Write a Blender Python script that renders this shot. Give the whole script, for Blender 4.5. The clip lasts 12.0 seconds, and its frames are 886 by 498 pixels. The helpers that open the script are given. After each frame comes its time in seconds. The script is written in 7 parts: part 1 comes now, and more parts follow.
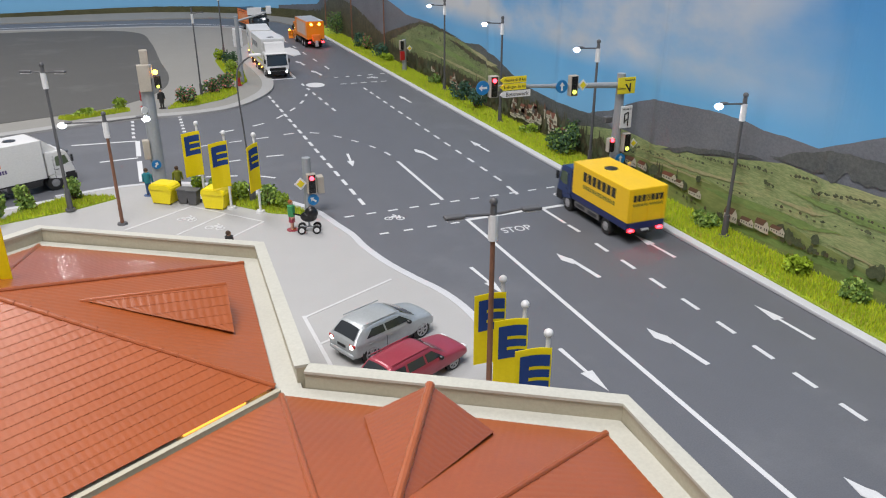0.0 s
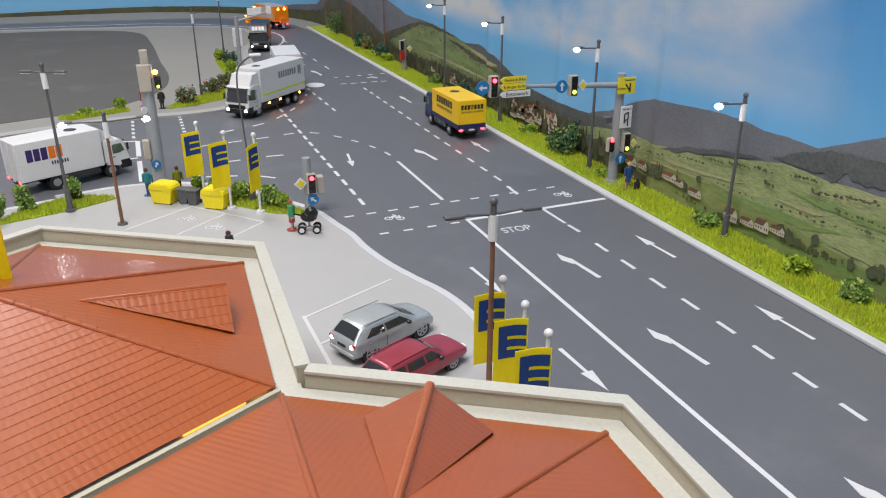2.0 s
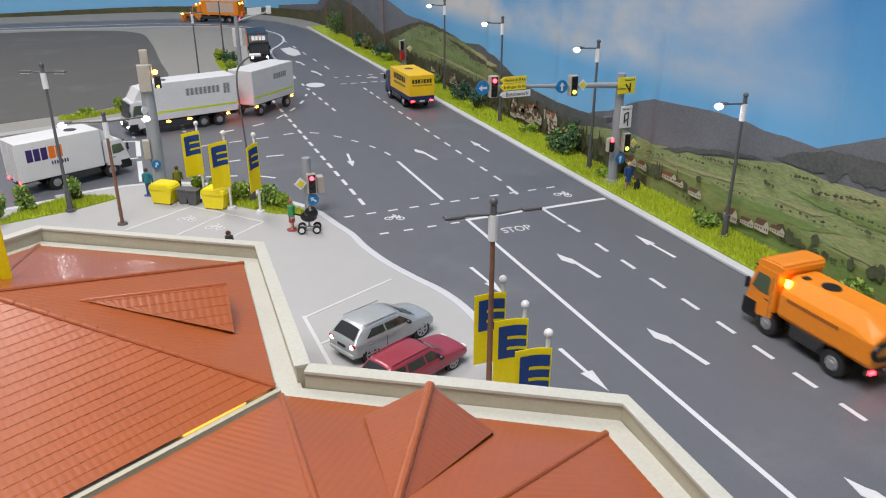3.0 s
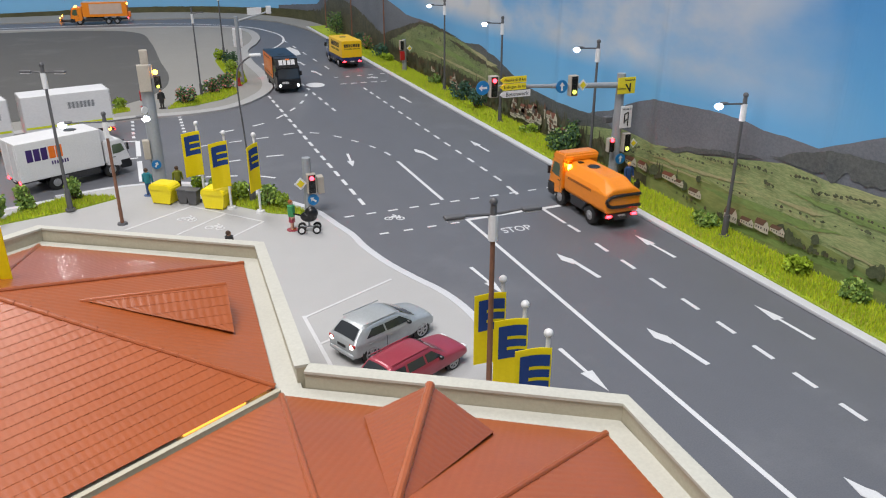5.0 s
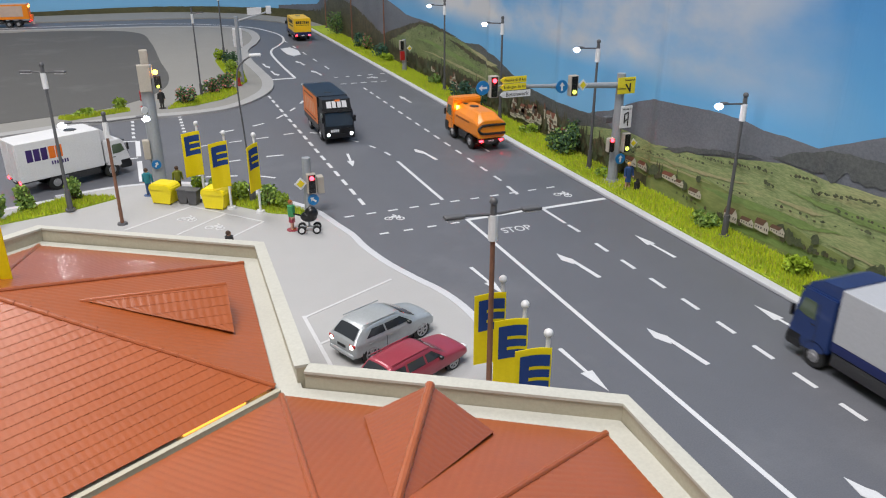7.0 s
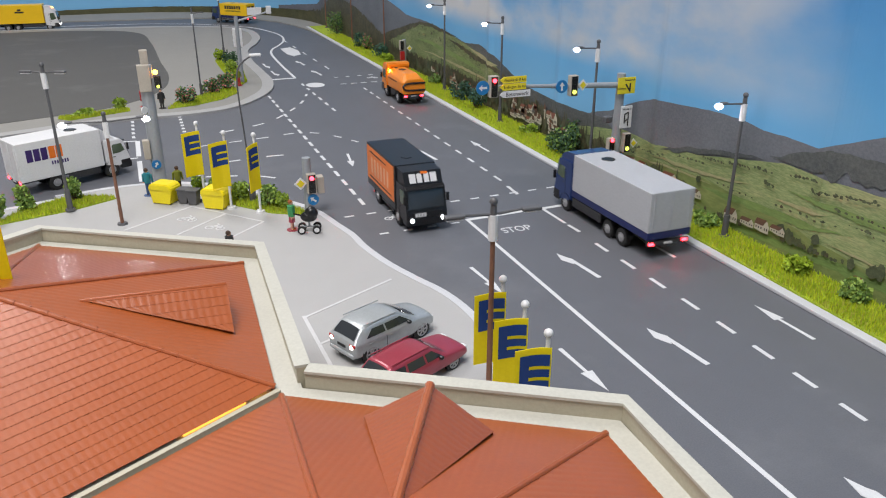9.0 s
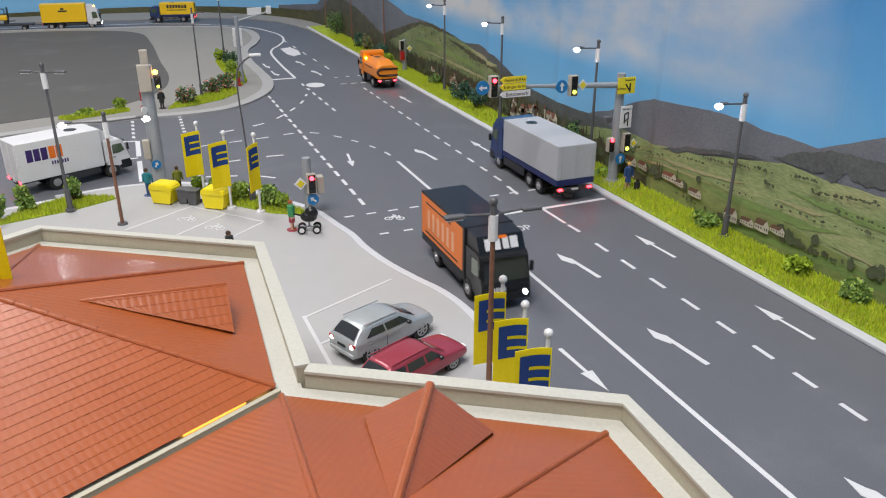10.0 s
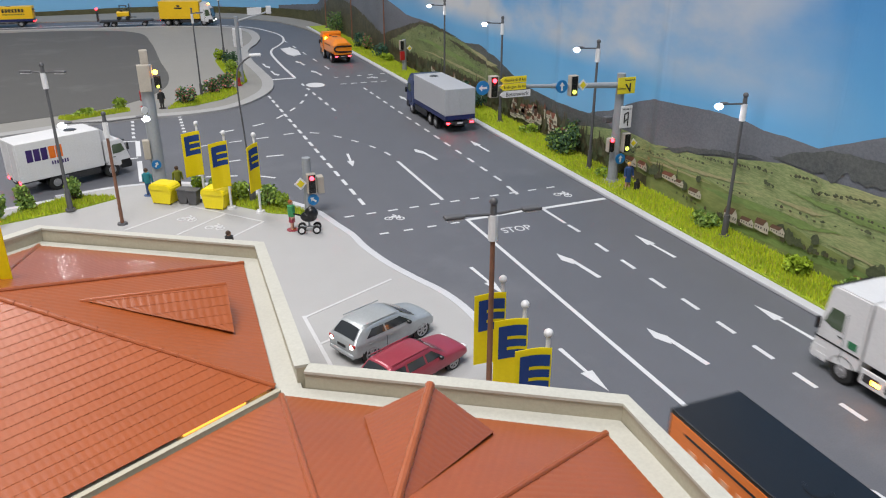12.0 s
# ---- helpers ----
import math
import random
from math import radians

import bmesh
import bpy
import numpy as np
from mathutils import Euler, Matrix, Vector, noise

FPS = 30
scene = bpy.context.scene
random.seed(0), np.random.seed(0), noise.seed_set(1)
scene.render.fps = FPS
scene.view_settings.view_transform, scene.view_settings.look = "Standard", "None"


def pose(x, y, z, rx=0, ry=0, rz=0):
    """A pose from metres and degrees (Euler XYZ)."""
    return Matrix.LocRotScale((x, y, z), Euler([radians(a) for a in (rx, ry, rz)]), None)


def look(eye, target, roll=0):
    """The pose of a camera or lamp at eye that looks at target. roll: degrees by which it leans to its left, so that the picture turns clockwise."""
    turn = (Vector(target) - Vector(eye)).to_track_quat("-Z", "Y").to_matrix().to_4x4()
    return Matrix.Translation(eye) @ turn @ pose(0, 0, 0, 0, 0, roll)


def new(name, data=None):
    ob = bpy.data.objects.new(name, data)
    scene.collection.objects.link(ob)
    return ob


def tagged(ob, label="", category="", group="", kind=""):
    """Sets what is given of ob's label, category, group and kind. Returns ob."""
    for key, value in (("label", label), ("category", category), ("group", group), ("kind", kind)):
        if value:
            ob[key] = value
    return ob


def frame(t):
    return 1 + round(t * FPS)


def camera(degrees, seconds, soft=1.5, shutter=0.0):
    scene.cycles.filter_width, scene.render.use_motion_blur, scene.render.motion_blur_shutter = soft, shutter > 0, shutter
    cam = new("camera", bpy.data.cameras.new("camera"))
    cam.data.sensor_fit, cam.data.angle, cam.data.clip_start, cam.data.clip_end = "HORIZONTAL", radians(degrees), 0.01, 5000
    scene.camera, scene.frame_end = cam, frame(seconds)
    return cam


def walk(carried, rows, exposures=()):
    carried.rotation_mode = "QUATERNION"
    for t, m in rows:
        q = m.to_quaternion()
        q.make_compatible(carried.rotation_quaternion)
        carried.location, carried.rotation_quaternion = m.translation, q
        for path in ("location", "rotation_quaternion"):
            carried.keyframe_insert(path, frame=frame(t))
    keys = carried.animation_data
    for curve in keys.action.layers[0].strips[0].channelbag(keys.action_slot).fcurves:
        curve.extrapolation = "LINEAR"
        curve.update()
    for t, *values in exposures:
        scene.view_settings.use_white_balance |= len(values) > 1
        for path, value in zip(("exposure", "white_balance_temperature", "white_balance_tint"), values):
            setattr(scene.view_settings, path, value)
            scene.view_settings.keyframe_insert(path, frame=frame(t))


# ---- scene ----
# A model-railway street scene in 1:87. All sizes below are those of the full-size originals, in metres,
# and S brings them to the true size of the models.
S = 1 / 87


def at(x, y, z=0.0, rz=0.0, rx=0.0, ry=0.0):
    return pose(x * S, y * S, z * S, rx, ry, rz)


# ---- camera: stands still on a shelf beside the layout ----
cam = camera(60.097, 12.0, soft=1.1, shutter=0.5)
TILT, TURN, HIGH = radians(23.187), radians(21.342), 16.5
WAY = Vector((math.sin(TURN) * math.cos(TILT), math.cos(TURN) * math.cos(TILT), -math.sin(TILT)))
EYE = Vector((0, 0, HIGH * S))
walk(cam, [(0.0, look(EYE, EYE + WAY)), (12.0, look(EYE, EYE + WAY))], exposures=[(0.0, 0.0), (12.0, 0.0)])

# ---- light: white ceiling panels of the exhibition room ----
world = bpy.data.worlds.new("room_air")
world.use_nodes = True
world.node_tree.nodes["Background"].inputs[0].default_value = (0.85, 0.92, 1.0, 1)
world.node_tree.nodes["Background"].inputs[1].default_value = 0.25
scene.world = world


def ceiling_lamp(x, y, sx, sy, watts, colour=(1.0, 0.97, 0.975)):
    lamp = bpy.data.lights.new("ceiling_panel_light", "AREA")
    lamp.shape, lamp.size, lamp.size_y, lamp.energy, lamp.color = "RECTANGLE", sx, sy, watts, colour
    ob = new("ceiling_panel_light", lamp)
    ob.matrix_world = Matrix.Translation((x, y, 1.27))
    return ob


PANELS = [(-0.34, -0.08, 0.7, 0.6, 22.0), (-0.18, 1.15, 0.4, 0.7, 10.5)]
for px, py, sx, sy, w in PANELS:
    ceiling_lamp(px, py, sx, sy, w)
# ---- materials ----
def nodes_of(name):
    m = bpy.data.materials.new(name)
    m.use_nodes = True
    t = m.node_tree
    return m, t, t.nodes["Principled BSDF"]


def link(t, a, b):
    t.links.new(a, b)


def grain(t, scale, detail=4.0, rough=0.6, coord="Object", stretch=(1, 1, 1)):
    tc = t.nodes.new("ShaderNodeTexCoord")
    mp = t.nodes.new("ShaderNodeMapping")
    mp.inputs["Scale"].default_value = stretch
    nz = t.nodes.new("ShaderNodeTexNoise")
    nz.inputs["Scale"].default_value, nz.inputs["Detail"].default_value, nz.inputs["Roughness"].default_value = scale, detail, rough
    link(t, tc.outputs[coord], mp.inputs["Vector"])
    link(t, mp.outputs["Vector"], nz.inputs["Vector"])
    return nz.outputs["Fac"]


def ramp(t, fac, stops):
    r = t.nodes.new("ShaderNodeValToRGB")
    e = r.color_ramp.elements
    while len(e) < len(stops):
        e.new(0.5)
    for el, (p, c) in zip(e, stops):
        el.position, el.color = p, (*c, 1)
    link(t, fac, r.inputs["Fac"])
    return r.outputs["Color"]


def mixed(t, fac, a, b, mode="MIX"):
    n = t.nodes.new("ShaderNodeMix")
    n.data_type, n.blend_type = "RGBA", mode
    for v, i in ((fac, 0), (a, 6), (b, 7)):
        if hasattr(v, "is_linked"):
            link(t, v, n.inputs[i])
        else:
            n.inputs[i].default_value = v if i == 0 else (*v, 1)
    return n.outputs[2]


def bumped(t, bsdf, fac, strength=0.2, dist=0.0005):
    b = t.nodes.new("ShaderNodeBump")
    b.inputs["Strength"].default_value, b.inputs["Distance"].default_value = strength, dist
    link(t, fac, b.inputs["Height"])
    link(t, b.outputs["Normal"], bsdf.inputs["Normal"])


def paint(name, c, rough=0.5, metal=0.0, vary=0.12, scale=60.0, fine=900.0, bump=0.08, spec=0.5, coat=0.0):
    """A painted or moulded surface with blotches and a fine grain."""
    m, t, b = nodes_of(name)
    big, small = grain(t, scale), grain(t, fine, 3.0)
    lo, hi = tuple(x * (1 - vary) for x in c), tuple(min(1, x * (1 + vary)) for x in c)
    col = ramp(t, big, [(0.3, lo), (0.7, hi)])
    col = mixed(t, 0.25, col, ramp(t, small, [(0.35, tuple(x * 0.8 for x in c)), (0.65, tuple(min(1, x * 1.15) for x in c))]))
    link(t, col, b.inputs["Base Color"])
    b.inputs["Roughness"].default_value, b.inputs["Metallic"].default_value = rough, metal
    b.inputs["Specular IOR Level"].default_value, b.inputs["Coat Weight"].default_value = spec, coat
    bumped(t, b, small, bump)
    return m


def glow(name, c, strength):
    m, t, b = nodes_of(name)
    b.inputs["Base Color"].default_value = (*c, 1)
    b.inputs["Emission Color"].default_value, b.inputs["Emission Strength"].default_value = (*c, 1), strength
    return m


def glassy(name, c=(0.03, 0.035, 0.04), rough=0.08):
    m, t, b = nodes_of(name)
    b.inputs["Base Color"].default_value, b.inputs["Roughness"].default_value = (*c, 1), rough
    b.inputs["Coat Weight"].default_value = 0.5
    return m


def ground_mat(name, c, vary=0.1, speck=0.25, rough=0.8, dust=(0.5, 0.5, 0.5), dust_amount=0.12):
    m, t, b = nodes_of(name)
    broad, mid, fine = grain(t, 4.0, 5), grain(t, 45.0, 5), grain(t, 1600.0, 2)
    col = ramp(t, broad, [(0.3, tuple(x * (1 - vary) for x in c)), (0.7, tuple(x * (1 + vary) for x in c))])
    col = mixed(t, 0.35, col, ramp(t, mid, [(0.35, tuple(x * (1 - vary) for x in c)), (0.7, tuple(x * (1 + vary) for x in c))]))
    col = mixed(t, speck, col, ramp(t, fine, [(0.3, tuple(x * 0.6 for x in c)), (0.7, tuple(x * 1.4 for x in c))]))
    col = mixed(t, ramp(t, grain(t, 9.0, 6, 0.7), [(0.55, (0, 0, 0)), (0.8, (dust_amount,) * 3)]), col, dust)
    link(t, col, b.inputs["Base Color"])
    b.inputs["Roughness"].default_value = rough
    bumped(t, b, fine, 0.15, 0.0003)
    return m


ASPHALT = ground_mat("asphalt_card", (0.118, 0.123, 0.138), rough=0.55)
PAVE = ground_mat("pale_pavement_card", (0.385, 0.382, 0.375), 0.05, 0.1)
KERB = ground_mat("kerb_white_grey", (0.52, 0.53, 0.55), 0.07, 0.15)
KERB_ISLAND = ground_mat("island_kerb_grey", (0.36, 0.36, 0.355), 0.07, 0.15)
YARD = ground_mat("dark_yard_card", (0.093, 0.092, 0.087), 0.07, 0.2)
PAVE_FAR = ground_mat("beige_grey_pavement", (0.265, 0.26, 0.24), 0.05, 0.15)
MARK = ground_mat("road_marking_white", (0.63, 0.64, 0.65), 0.06, 0.12)
TURF = ground_mat("turf_scatter", (0.33, 0.43, 0.03), 0.35, 0.5, 0.95, (0.2, 0.25, 0.02), 0.5)
BLADES = [paint("grass_lime", (0.54, 0.62, 0.02), 0.8), paint("grass_mid", (0.38, 0.50, 0.025), 0.8), paint("grass_straw", (0.45, 0.45, 0.06), 0.8)]
STONE = paint("parapet_grey_olive", (0.41, 0.38, 0.285), 0.42, vary=0.06)
GUTTER = paint("gutter_pale_grey", (0.48, 0.475, 0.415), 0.40, vary=0.05)
TILE = paint("terracotta_plastic", (0.335, 0.078, 0.017), 0.32, vary=0.06, spec=0.5, bump=0.03, coat=0.5)
TILE.node_tree.nodes["Principled BSDF"].inputs["Coat Roughness"].default_value = 0.3
WALLM = paint("building_cream_wall", (0.62, 0.58, 0.48), 0.7)
WHITE = paint("white_plastic", (0.69, 0.69, 0.69), 0.35, vary=0.03)
OFFWHITE = paint("aged_white_plastic", (0.70, 0.70, 0.70), 0.4, vary=0.04)
SILVERBOX = paint("silver_grey_box", (0.43, 0.44, 0.46), 0.42, vary=0.03)
YELLOW = paint("yellow_plastic", (0.85, 0.53, 0.01), 0.38, vary=0.04)
BINY = paint("bin_yellow", (0.86, 0.70, 0.01), 0.42, vary=0.04)


def thin_sheet(m, c, share=0.5):
    """Lets light through a thin printed sheet."""
    t = m.node_tree
    out, tr, mx = t.nodes["Material Output"], t.nodes.new("ShaderNodeBsdfTranslucent"), t.nodes.new("ShaderNodeMixShader")
    tr.inputs["Color"].default_value, mx.inputs[0].default_value = (*c, 1), share
    link(t, t.nodes["Principled BSDF"].outputs[0], mx.inputs[1])
    link(t, tr.outputs[0], mx.inputs[2])
    link(t, mx.outputs[0], out.inputs["Surface"])
    return m


FLAGY = thin_sheet(paint("flag_yellow", (0.90, 0.76, 0.01), 0.45, vary=0.04), (0.92, 0.78, 0.01), 0.42)
LOGOBLUE = thin_sheet(paint("flag_blue", (0.015, 0.06, 0.27), 0.5, vary=0.08), (0.015, 0.06, 0.27), 0.3)
NAVY = paint("navy_paint", (0.012, 0.02, 0.10), 0.35, vary=0.08)
BLUECAB = paint("blue_cab_paint", (0.012, 0.034, 0.135), 0.28, vary=0.08, coat=0.4)
ORANGE = paint("municipal_orange", (0.84, 0.25, 0.008), 0.35, vary=0.05, coat=0.3)
ORANGE_DK = paint("deep_orange", (0.78, 0.20, 0.03), 0.4, vary=0.05)
BLACK = paint("black_plastic", (0.009, 0.009, 0.010), 0.28, vary=0.1)
RUBBER = paint("rubber_tyre", (0.018, 0.018, 0.018), 0.75, vary=0.15)
RIM = paint("silver_rim", (0.36, 0.36, 0.37), 0.4, 0.4, vary=0.08)
CHASSIS = paint("chassis_dark_grey", (0.03, 0.03, 0.033), 0.6)
STEEL = paint("steel_grey_paint", (0.32, 0.34, 0.36), 0.45, 0.15, vary=0.06)
POSTGREY = paint("post_dark_grey", (0.10, 0.10, 0.105), 0.5, 0.1)
RUSTY = paint("post_rust_brown", (0.22, 0.105, 0.065), 0.5, 0.2, vary=0.3, scale=120)
SIGBOX = paint("signal_case_beige", (0.42, 0.38, 0.32), 0.6)
BLUESIGN = paint("sign_blue", (0.01, 0.17, 0.42), 0.4, vary=0.05)
YELSIGN = paint("sign_yellow", (0.75, 0.62, 0.02), 0.45, vary=0.05)
GLASS = glassy("dark_glass")
SIDEGLASS = glassy("green_tinted_side_glass", (0.07, 0.10, 0.055), 0.12)
RED = paint("red_plastic", (0.45, 0.02, 0.02), 0.4)
WINE = paint("wine_red_metallic", (0.33, 0.04, 0.065), 0.3, 0.2, vary=0.08, coat=0.4)
SILVERCAR = paint("silver_metallic", (0.42, 0.45, 0.46), 0.3, 0.35, vary=0.05, coat=0.3)
PALEPRINT = paint("pale_orange_print", (0.80, 0.42, 0.25), 0.5)
GREENBAND = paint("lime_band", (0.62, 0.70, 0.02), 0.5)
PURPLE = paint("purple_print", (0.035, 0.012, 0.12), 0.5)
PRINTORANGE = paint("orange_print", (0.78, 0.17, 0.01), 0.5)
SKIRTGREY = paint("skirt_warm_grey", (0.15, 0.145, 0.14), 0.55)
OLIVEPRINT = paint("olive_print", (0.16, 0.15, 0.02), 0.6)
BROWNPRINT = paint("brown_print", (0.30, 0.09, 0.012), 0.5)
PAVEMARK = ground_mat("thin_bay_paint", (0.56, 0.56, 0.56), 0.06, 0.12)
GREYPRINT = paint("grey_print", (0.20, 0.21, 0.22), 0.6)
DARKPRINT = paint("black_print", (0.02, 0.02, 0.02), 0.6)
L_RED, L_WHITE, L_AMBER, L_GREEN = glow("lamp_red_on", (1.0, 0.007, 0.011), 55), glow("lamp_white_on", (0.95, 0.97, 1.0), 40), glow("lamp_amber_on", (1.0, 0.26, 0.02), 32), glow("lamp_green_on", (0.85, 1.0, 0.12), 2.2)
L_STREET = glow("street_led_on", (0.95, 0.97, 1.0), 40)
# warm glow that stands for the light inside the roof slit
L_INSIDE = glow("warm_gap_light", (1.0, 0.46, 0.06), 1.5)
# ---- building blocks ----
def part(name, bm, material, parent=None, label="", smooth=False):
    """Links a bmesh, given in full-size metres, as one mesh object."""
    for v in bm.verts:
        v.co *= S
    me = bpy.data.meshes.new(name)
    bm.to_mesh(me)
    bm.free()
    for m in (material if isinstance(material, list) else [material]):
        me.materials.append(m)
    if smooth:
        for p in me.polygons:
            p.use_smooth = True
    ob = new(name, me)
    if parent:
        ob.parent = parent
    if label:
        ob["label"] = label
    return ob


def thing(name, label, category, group="", kind=""):
    return tagged(new(name), label, category, group, kind)


def add_box(bm, c, s, bevel=0.0, rot=None, mat=0):
    r = bmesh.ops.create_cube(bm, size=1)
    vs = r["verts"]
    bmesh.ops.scale(bm, vec=s, verts=vs)
    fs = list({f for v in vs for f in v.link_faces})
    if bevel:
        es = list({e for v in vs for e in v.link_edges})
        o = bmesh.ops.bevel(bm, geom=es, offset=bevel, segments=2, affect="EDGES", profile=0.5)
        vs = list({v for f in o["faces"] for v in f.verts} | {v for v in vs if v.is_valid})
        fs = list({f for v in vs for f in v.link_faces})
    if rot is not None:
        bmesh.ops.rotate(bm, matrix=rot, verts=vs)
    bmesh.ops.translate(bm, vec=c, verts=vs)
    for f in fs:
        f.material_index = mat
    return vs


def box(c, s, bevel=0.0, rot=None):
    bm = bmesh.new()
    add_box(bm, c, s, bevel, rot)
    return bm


def add_cyl(bm, a, b, r1, r2=None, n=16, mat=0):
    a, b = Vector(a), Vector(b)
    d = b - a
    m = Matrix.Translation((a + b) / 2) @ d.to_track_quat("Z", "Y").to_matrix().to_4x4()
    r = bmesh.ops.create_cone(bm, cap_ends=True, segments=n, radius1=r1, radius2=r1 if r2 is None else r2, depth=d.length, matrix=m)
    for f in {f for v in r["verts"] for f in v.link_faces}:
        f.material_index = mat
    return r["verts"]


def cyl(a, b, r1, r2=None, n=16):
    bm = bmesh.new()
    add_cyl(bm, a, b, r1, r2, n)
    return bm


def add_ball(bm, c, r, scale=(1, 1, 1), n=10, mat=0):
    o = bmesh.ops.create_uvsphere(bm, u_segments=n, v_segments=max(5, n // 2 + 1), radius=r, matrix=Matrix.Translation(c) @ Matrix.Diagonal((*scale, 1)))
    for f in {f for v in o["verts"] for f in v.link_faces}:
        f.material_index = mat
        f.smooth = True
    return o["verts"]


def ball(c, r, scale=(1, 1, 1), n=12):
    bm = bmesh.new()
    add_ball(bm, c, r, scale, n)
    return bm


def prism(pts, z0, z1, bm=None):
    """A slab with the outline pts (x, y) from z0 to z1."""
    bm = bm or bmesh.new()
    top, low = [bm.verts.new((x, y, z1)) for x, y in pts], [bm.verts.new((x, y, z0)) for x, y in pts]
    n = len(pts)
    bm.faces.new(top)
    bm.faces.new(low[::-1])
    for i in range(n):
        bm.faces.new((top[i], low[i], low[(i + 1) % n], top[(i + 1) % n]))
    bmesh.ops.recalc_face_normals(bm, faces=bm.faces)
    return bm


def extrude_profile(pts, y0, y1, bm=None, axis="y"):
    """A solid with the outline pts in the x-z plane, from y0 to y1."""
    bm = bm or bmesh.new()
    a, b = [bm.verts.new((x, y0, z)) for x, z in pts], [bm.verts.new((x, y1, z)) for x, z in pts]
    n = len(pts)
    bm.faces.new(a)
    bm.faces.new(b[::-1])
    for i in range(n):
        bm.faces.new((a[i], b[i], b[(i + 1) % n], a[(i + 1) % n]))
    bmesh.ops.recalc_face_normals(bm, faces=bm.faces)
    return bm


def spline(pts, step=0.8):
    """A smooth line through a few control points."""
    P = [Vector((*p, 0)) if len(p) == 2 else Vector(p) for p in pts]
    P = [2 * P[0] - P[1]] + P + [2 * P[-1] - P[-2]]
    out = []
    for i in range(1, len(P) - 2):
        a, b, c, d = P[i - 1:i + 3]
        n = max(2, int((c - b).length / step))
        for k in range(n):
            t = k / n
            out.append(0.5 * (2 * b + (c - a) * t + (2 * a - 5 * b + 4 * c - d) * t * t + (3 * b - a - 3 * c + d) * t ** 3))
    return out + [P[-2]]


def ribbon(line, wide, z0, z1, side=0.5, bm=None):
    """A band of that width along a line, from z0 to z1."""
    bm = bm or bmesh.new()
    rows = []
    for i, p in enumerate(line):
        d = line[min(i + 1, len(line) - 1)] - line[max(i - 1, 0)]
        n = Vector((-d.y, d.x, 0)).normalized()
        a, b = p + n * wide * side, p - n * wide * (1 - side)
        rows.append([bm.verts.new((q.x, q.y, z)) for q, z in ((a, z0), (a, z1), (b, z1), (b, z0))])
    for r, s in zip(rows, rows[1:]):
        for k in range(4):
            bm.faces.new((r[k], r[(k + 1) % 4], s[(k + 1) % 4], s[k]))
    bm.faces.new(rows[0])
    bm.faces.new(rows[-1][::-1])
    bmesh.ops.recalc_face_normals(bm, faces=bm.faces)
    return bm


# ---- ground, road, pavements ----
tagged(part("ground", box((-40, 25, -0.35), (210, 330, 0.4)), CHASSIS), "dark layout board under the street", "ground", kind="structure")
tagged(part("road", box((-52, 25, -0.07), (164, 290, 0.14)), ASPHALT), "smooth dark grey model asphalt road", "road", kind="structure")

ISLAND = spline([(-45, 62), (-11.7, 71.9), (-3, 74.3), (3.9, 74.6), (7.2, 75.8), (9.8, 78.9), (11.6, 82.7), (12.4, 87.4), (12.4, 93), (12.3, 101.5), (13, 110), (15.3, 117), (16.6, 123), (16.5, 131), (13.5, 136.5), (5.5, 140.2), (-3.3, 142), (-20, 144.5), (-45, 148)])
PLAZA = spline([(-45, 41), (-8.7, 51.4), (-6.3, 52.5), (-2.85, 53.4), (0.4, 53.2), (2.5, 52.3), (4.3, 51.2), (5.9, 49.4), (7.3, 47), (8.9, 44.2), (9.6, 41.3), (10.05, 39.3), (10.2, 37.5), (10.7, 35), (11.45, 32.7), (12.1, 31), (12.5, 29), (12.6, 26.5), (12.6, 22), (12.6, 14), (12.6, 2), (12.6, -25)], 0.5)
tagged(part("pavement_island", prism([(p.x, p.y) for p in ISLAND], 0.0, 0.16), PAVE_FAR), "pale beige-grey pavement island inside the road loop", "pavement", kind="structure")
tagged(part("pavement_plaza", prism([(p.x, p.y) for p in PLAZA] + [(-45, -25)], 0.0, 0.16), PAVE), "smooth pale grey pavement and parking area", "pavement", kind="structure")
tagged(part("kerb_plaza", ribbon(PLAZA, 0.40, 0.0, 0.18, 0.0), KERB), "thin white-grey kerb along the plaza", "kerb", kind="structure")
tagged(part("kerb_island", ribbon(ISLAND, 1.2, 0.0, 0.2, 0.0), KERB_ISLAND), "light grey kerb strip round the island", "kerb", kind="structure")
tagged(part("kerb_east", box((27.22, 50, 0.1), (0.56, 165, 0.2), 0.05), KERB), "long straight light grey kerb strip", "kerb", kind="structure")
OUTER = spline([(26.75, 118), (26.7, 124), (26.0, 132), (23, 143), (16, 150.6), (6.2, 153), (-3, 154), (-21, 156), (-45, 158)])
tagged(part("pavement_outer", prism([(p.x, p.y) for p in OUTER] + [(-45, 175), (40, 175), (40, 132.5), (27.95, 132.5), (27.95, 118)], 0.0, 0.17), PAVE_FAR), "pale pavement outside the road bend", "pavement", kind="structure")
YARD_LINE = spline([(-45, 138), (-20, 141.5), (-6, 139.5), (0.5, 134), (2.0, 122), (2.5, 105), (2.9, 93), (1.5, 85), (-3, 79), (-12, 75.6), (-45, 66)])
tagged(part("yard", prism([(p.x, p.y) for p in YARD_LINE], 0.1, 0.19), YARD), "dark grey open yard surface", "yard", kind="structure")


def strip(name, pts, z0=0.0, z1=0.25, label="bright green grass strip"):
    return tagged(part(name, prism(pts, z0, z1), TURF), label, "grass", kind="structure")


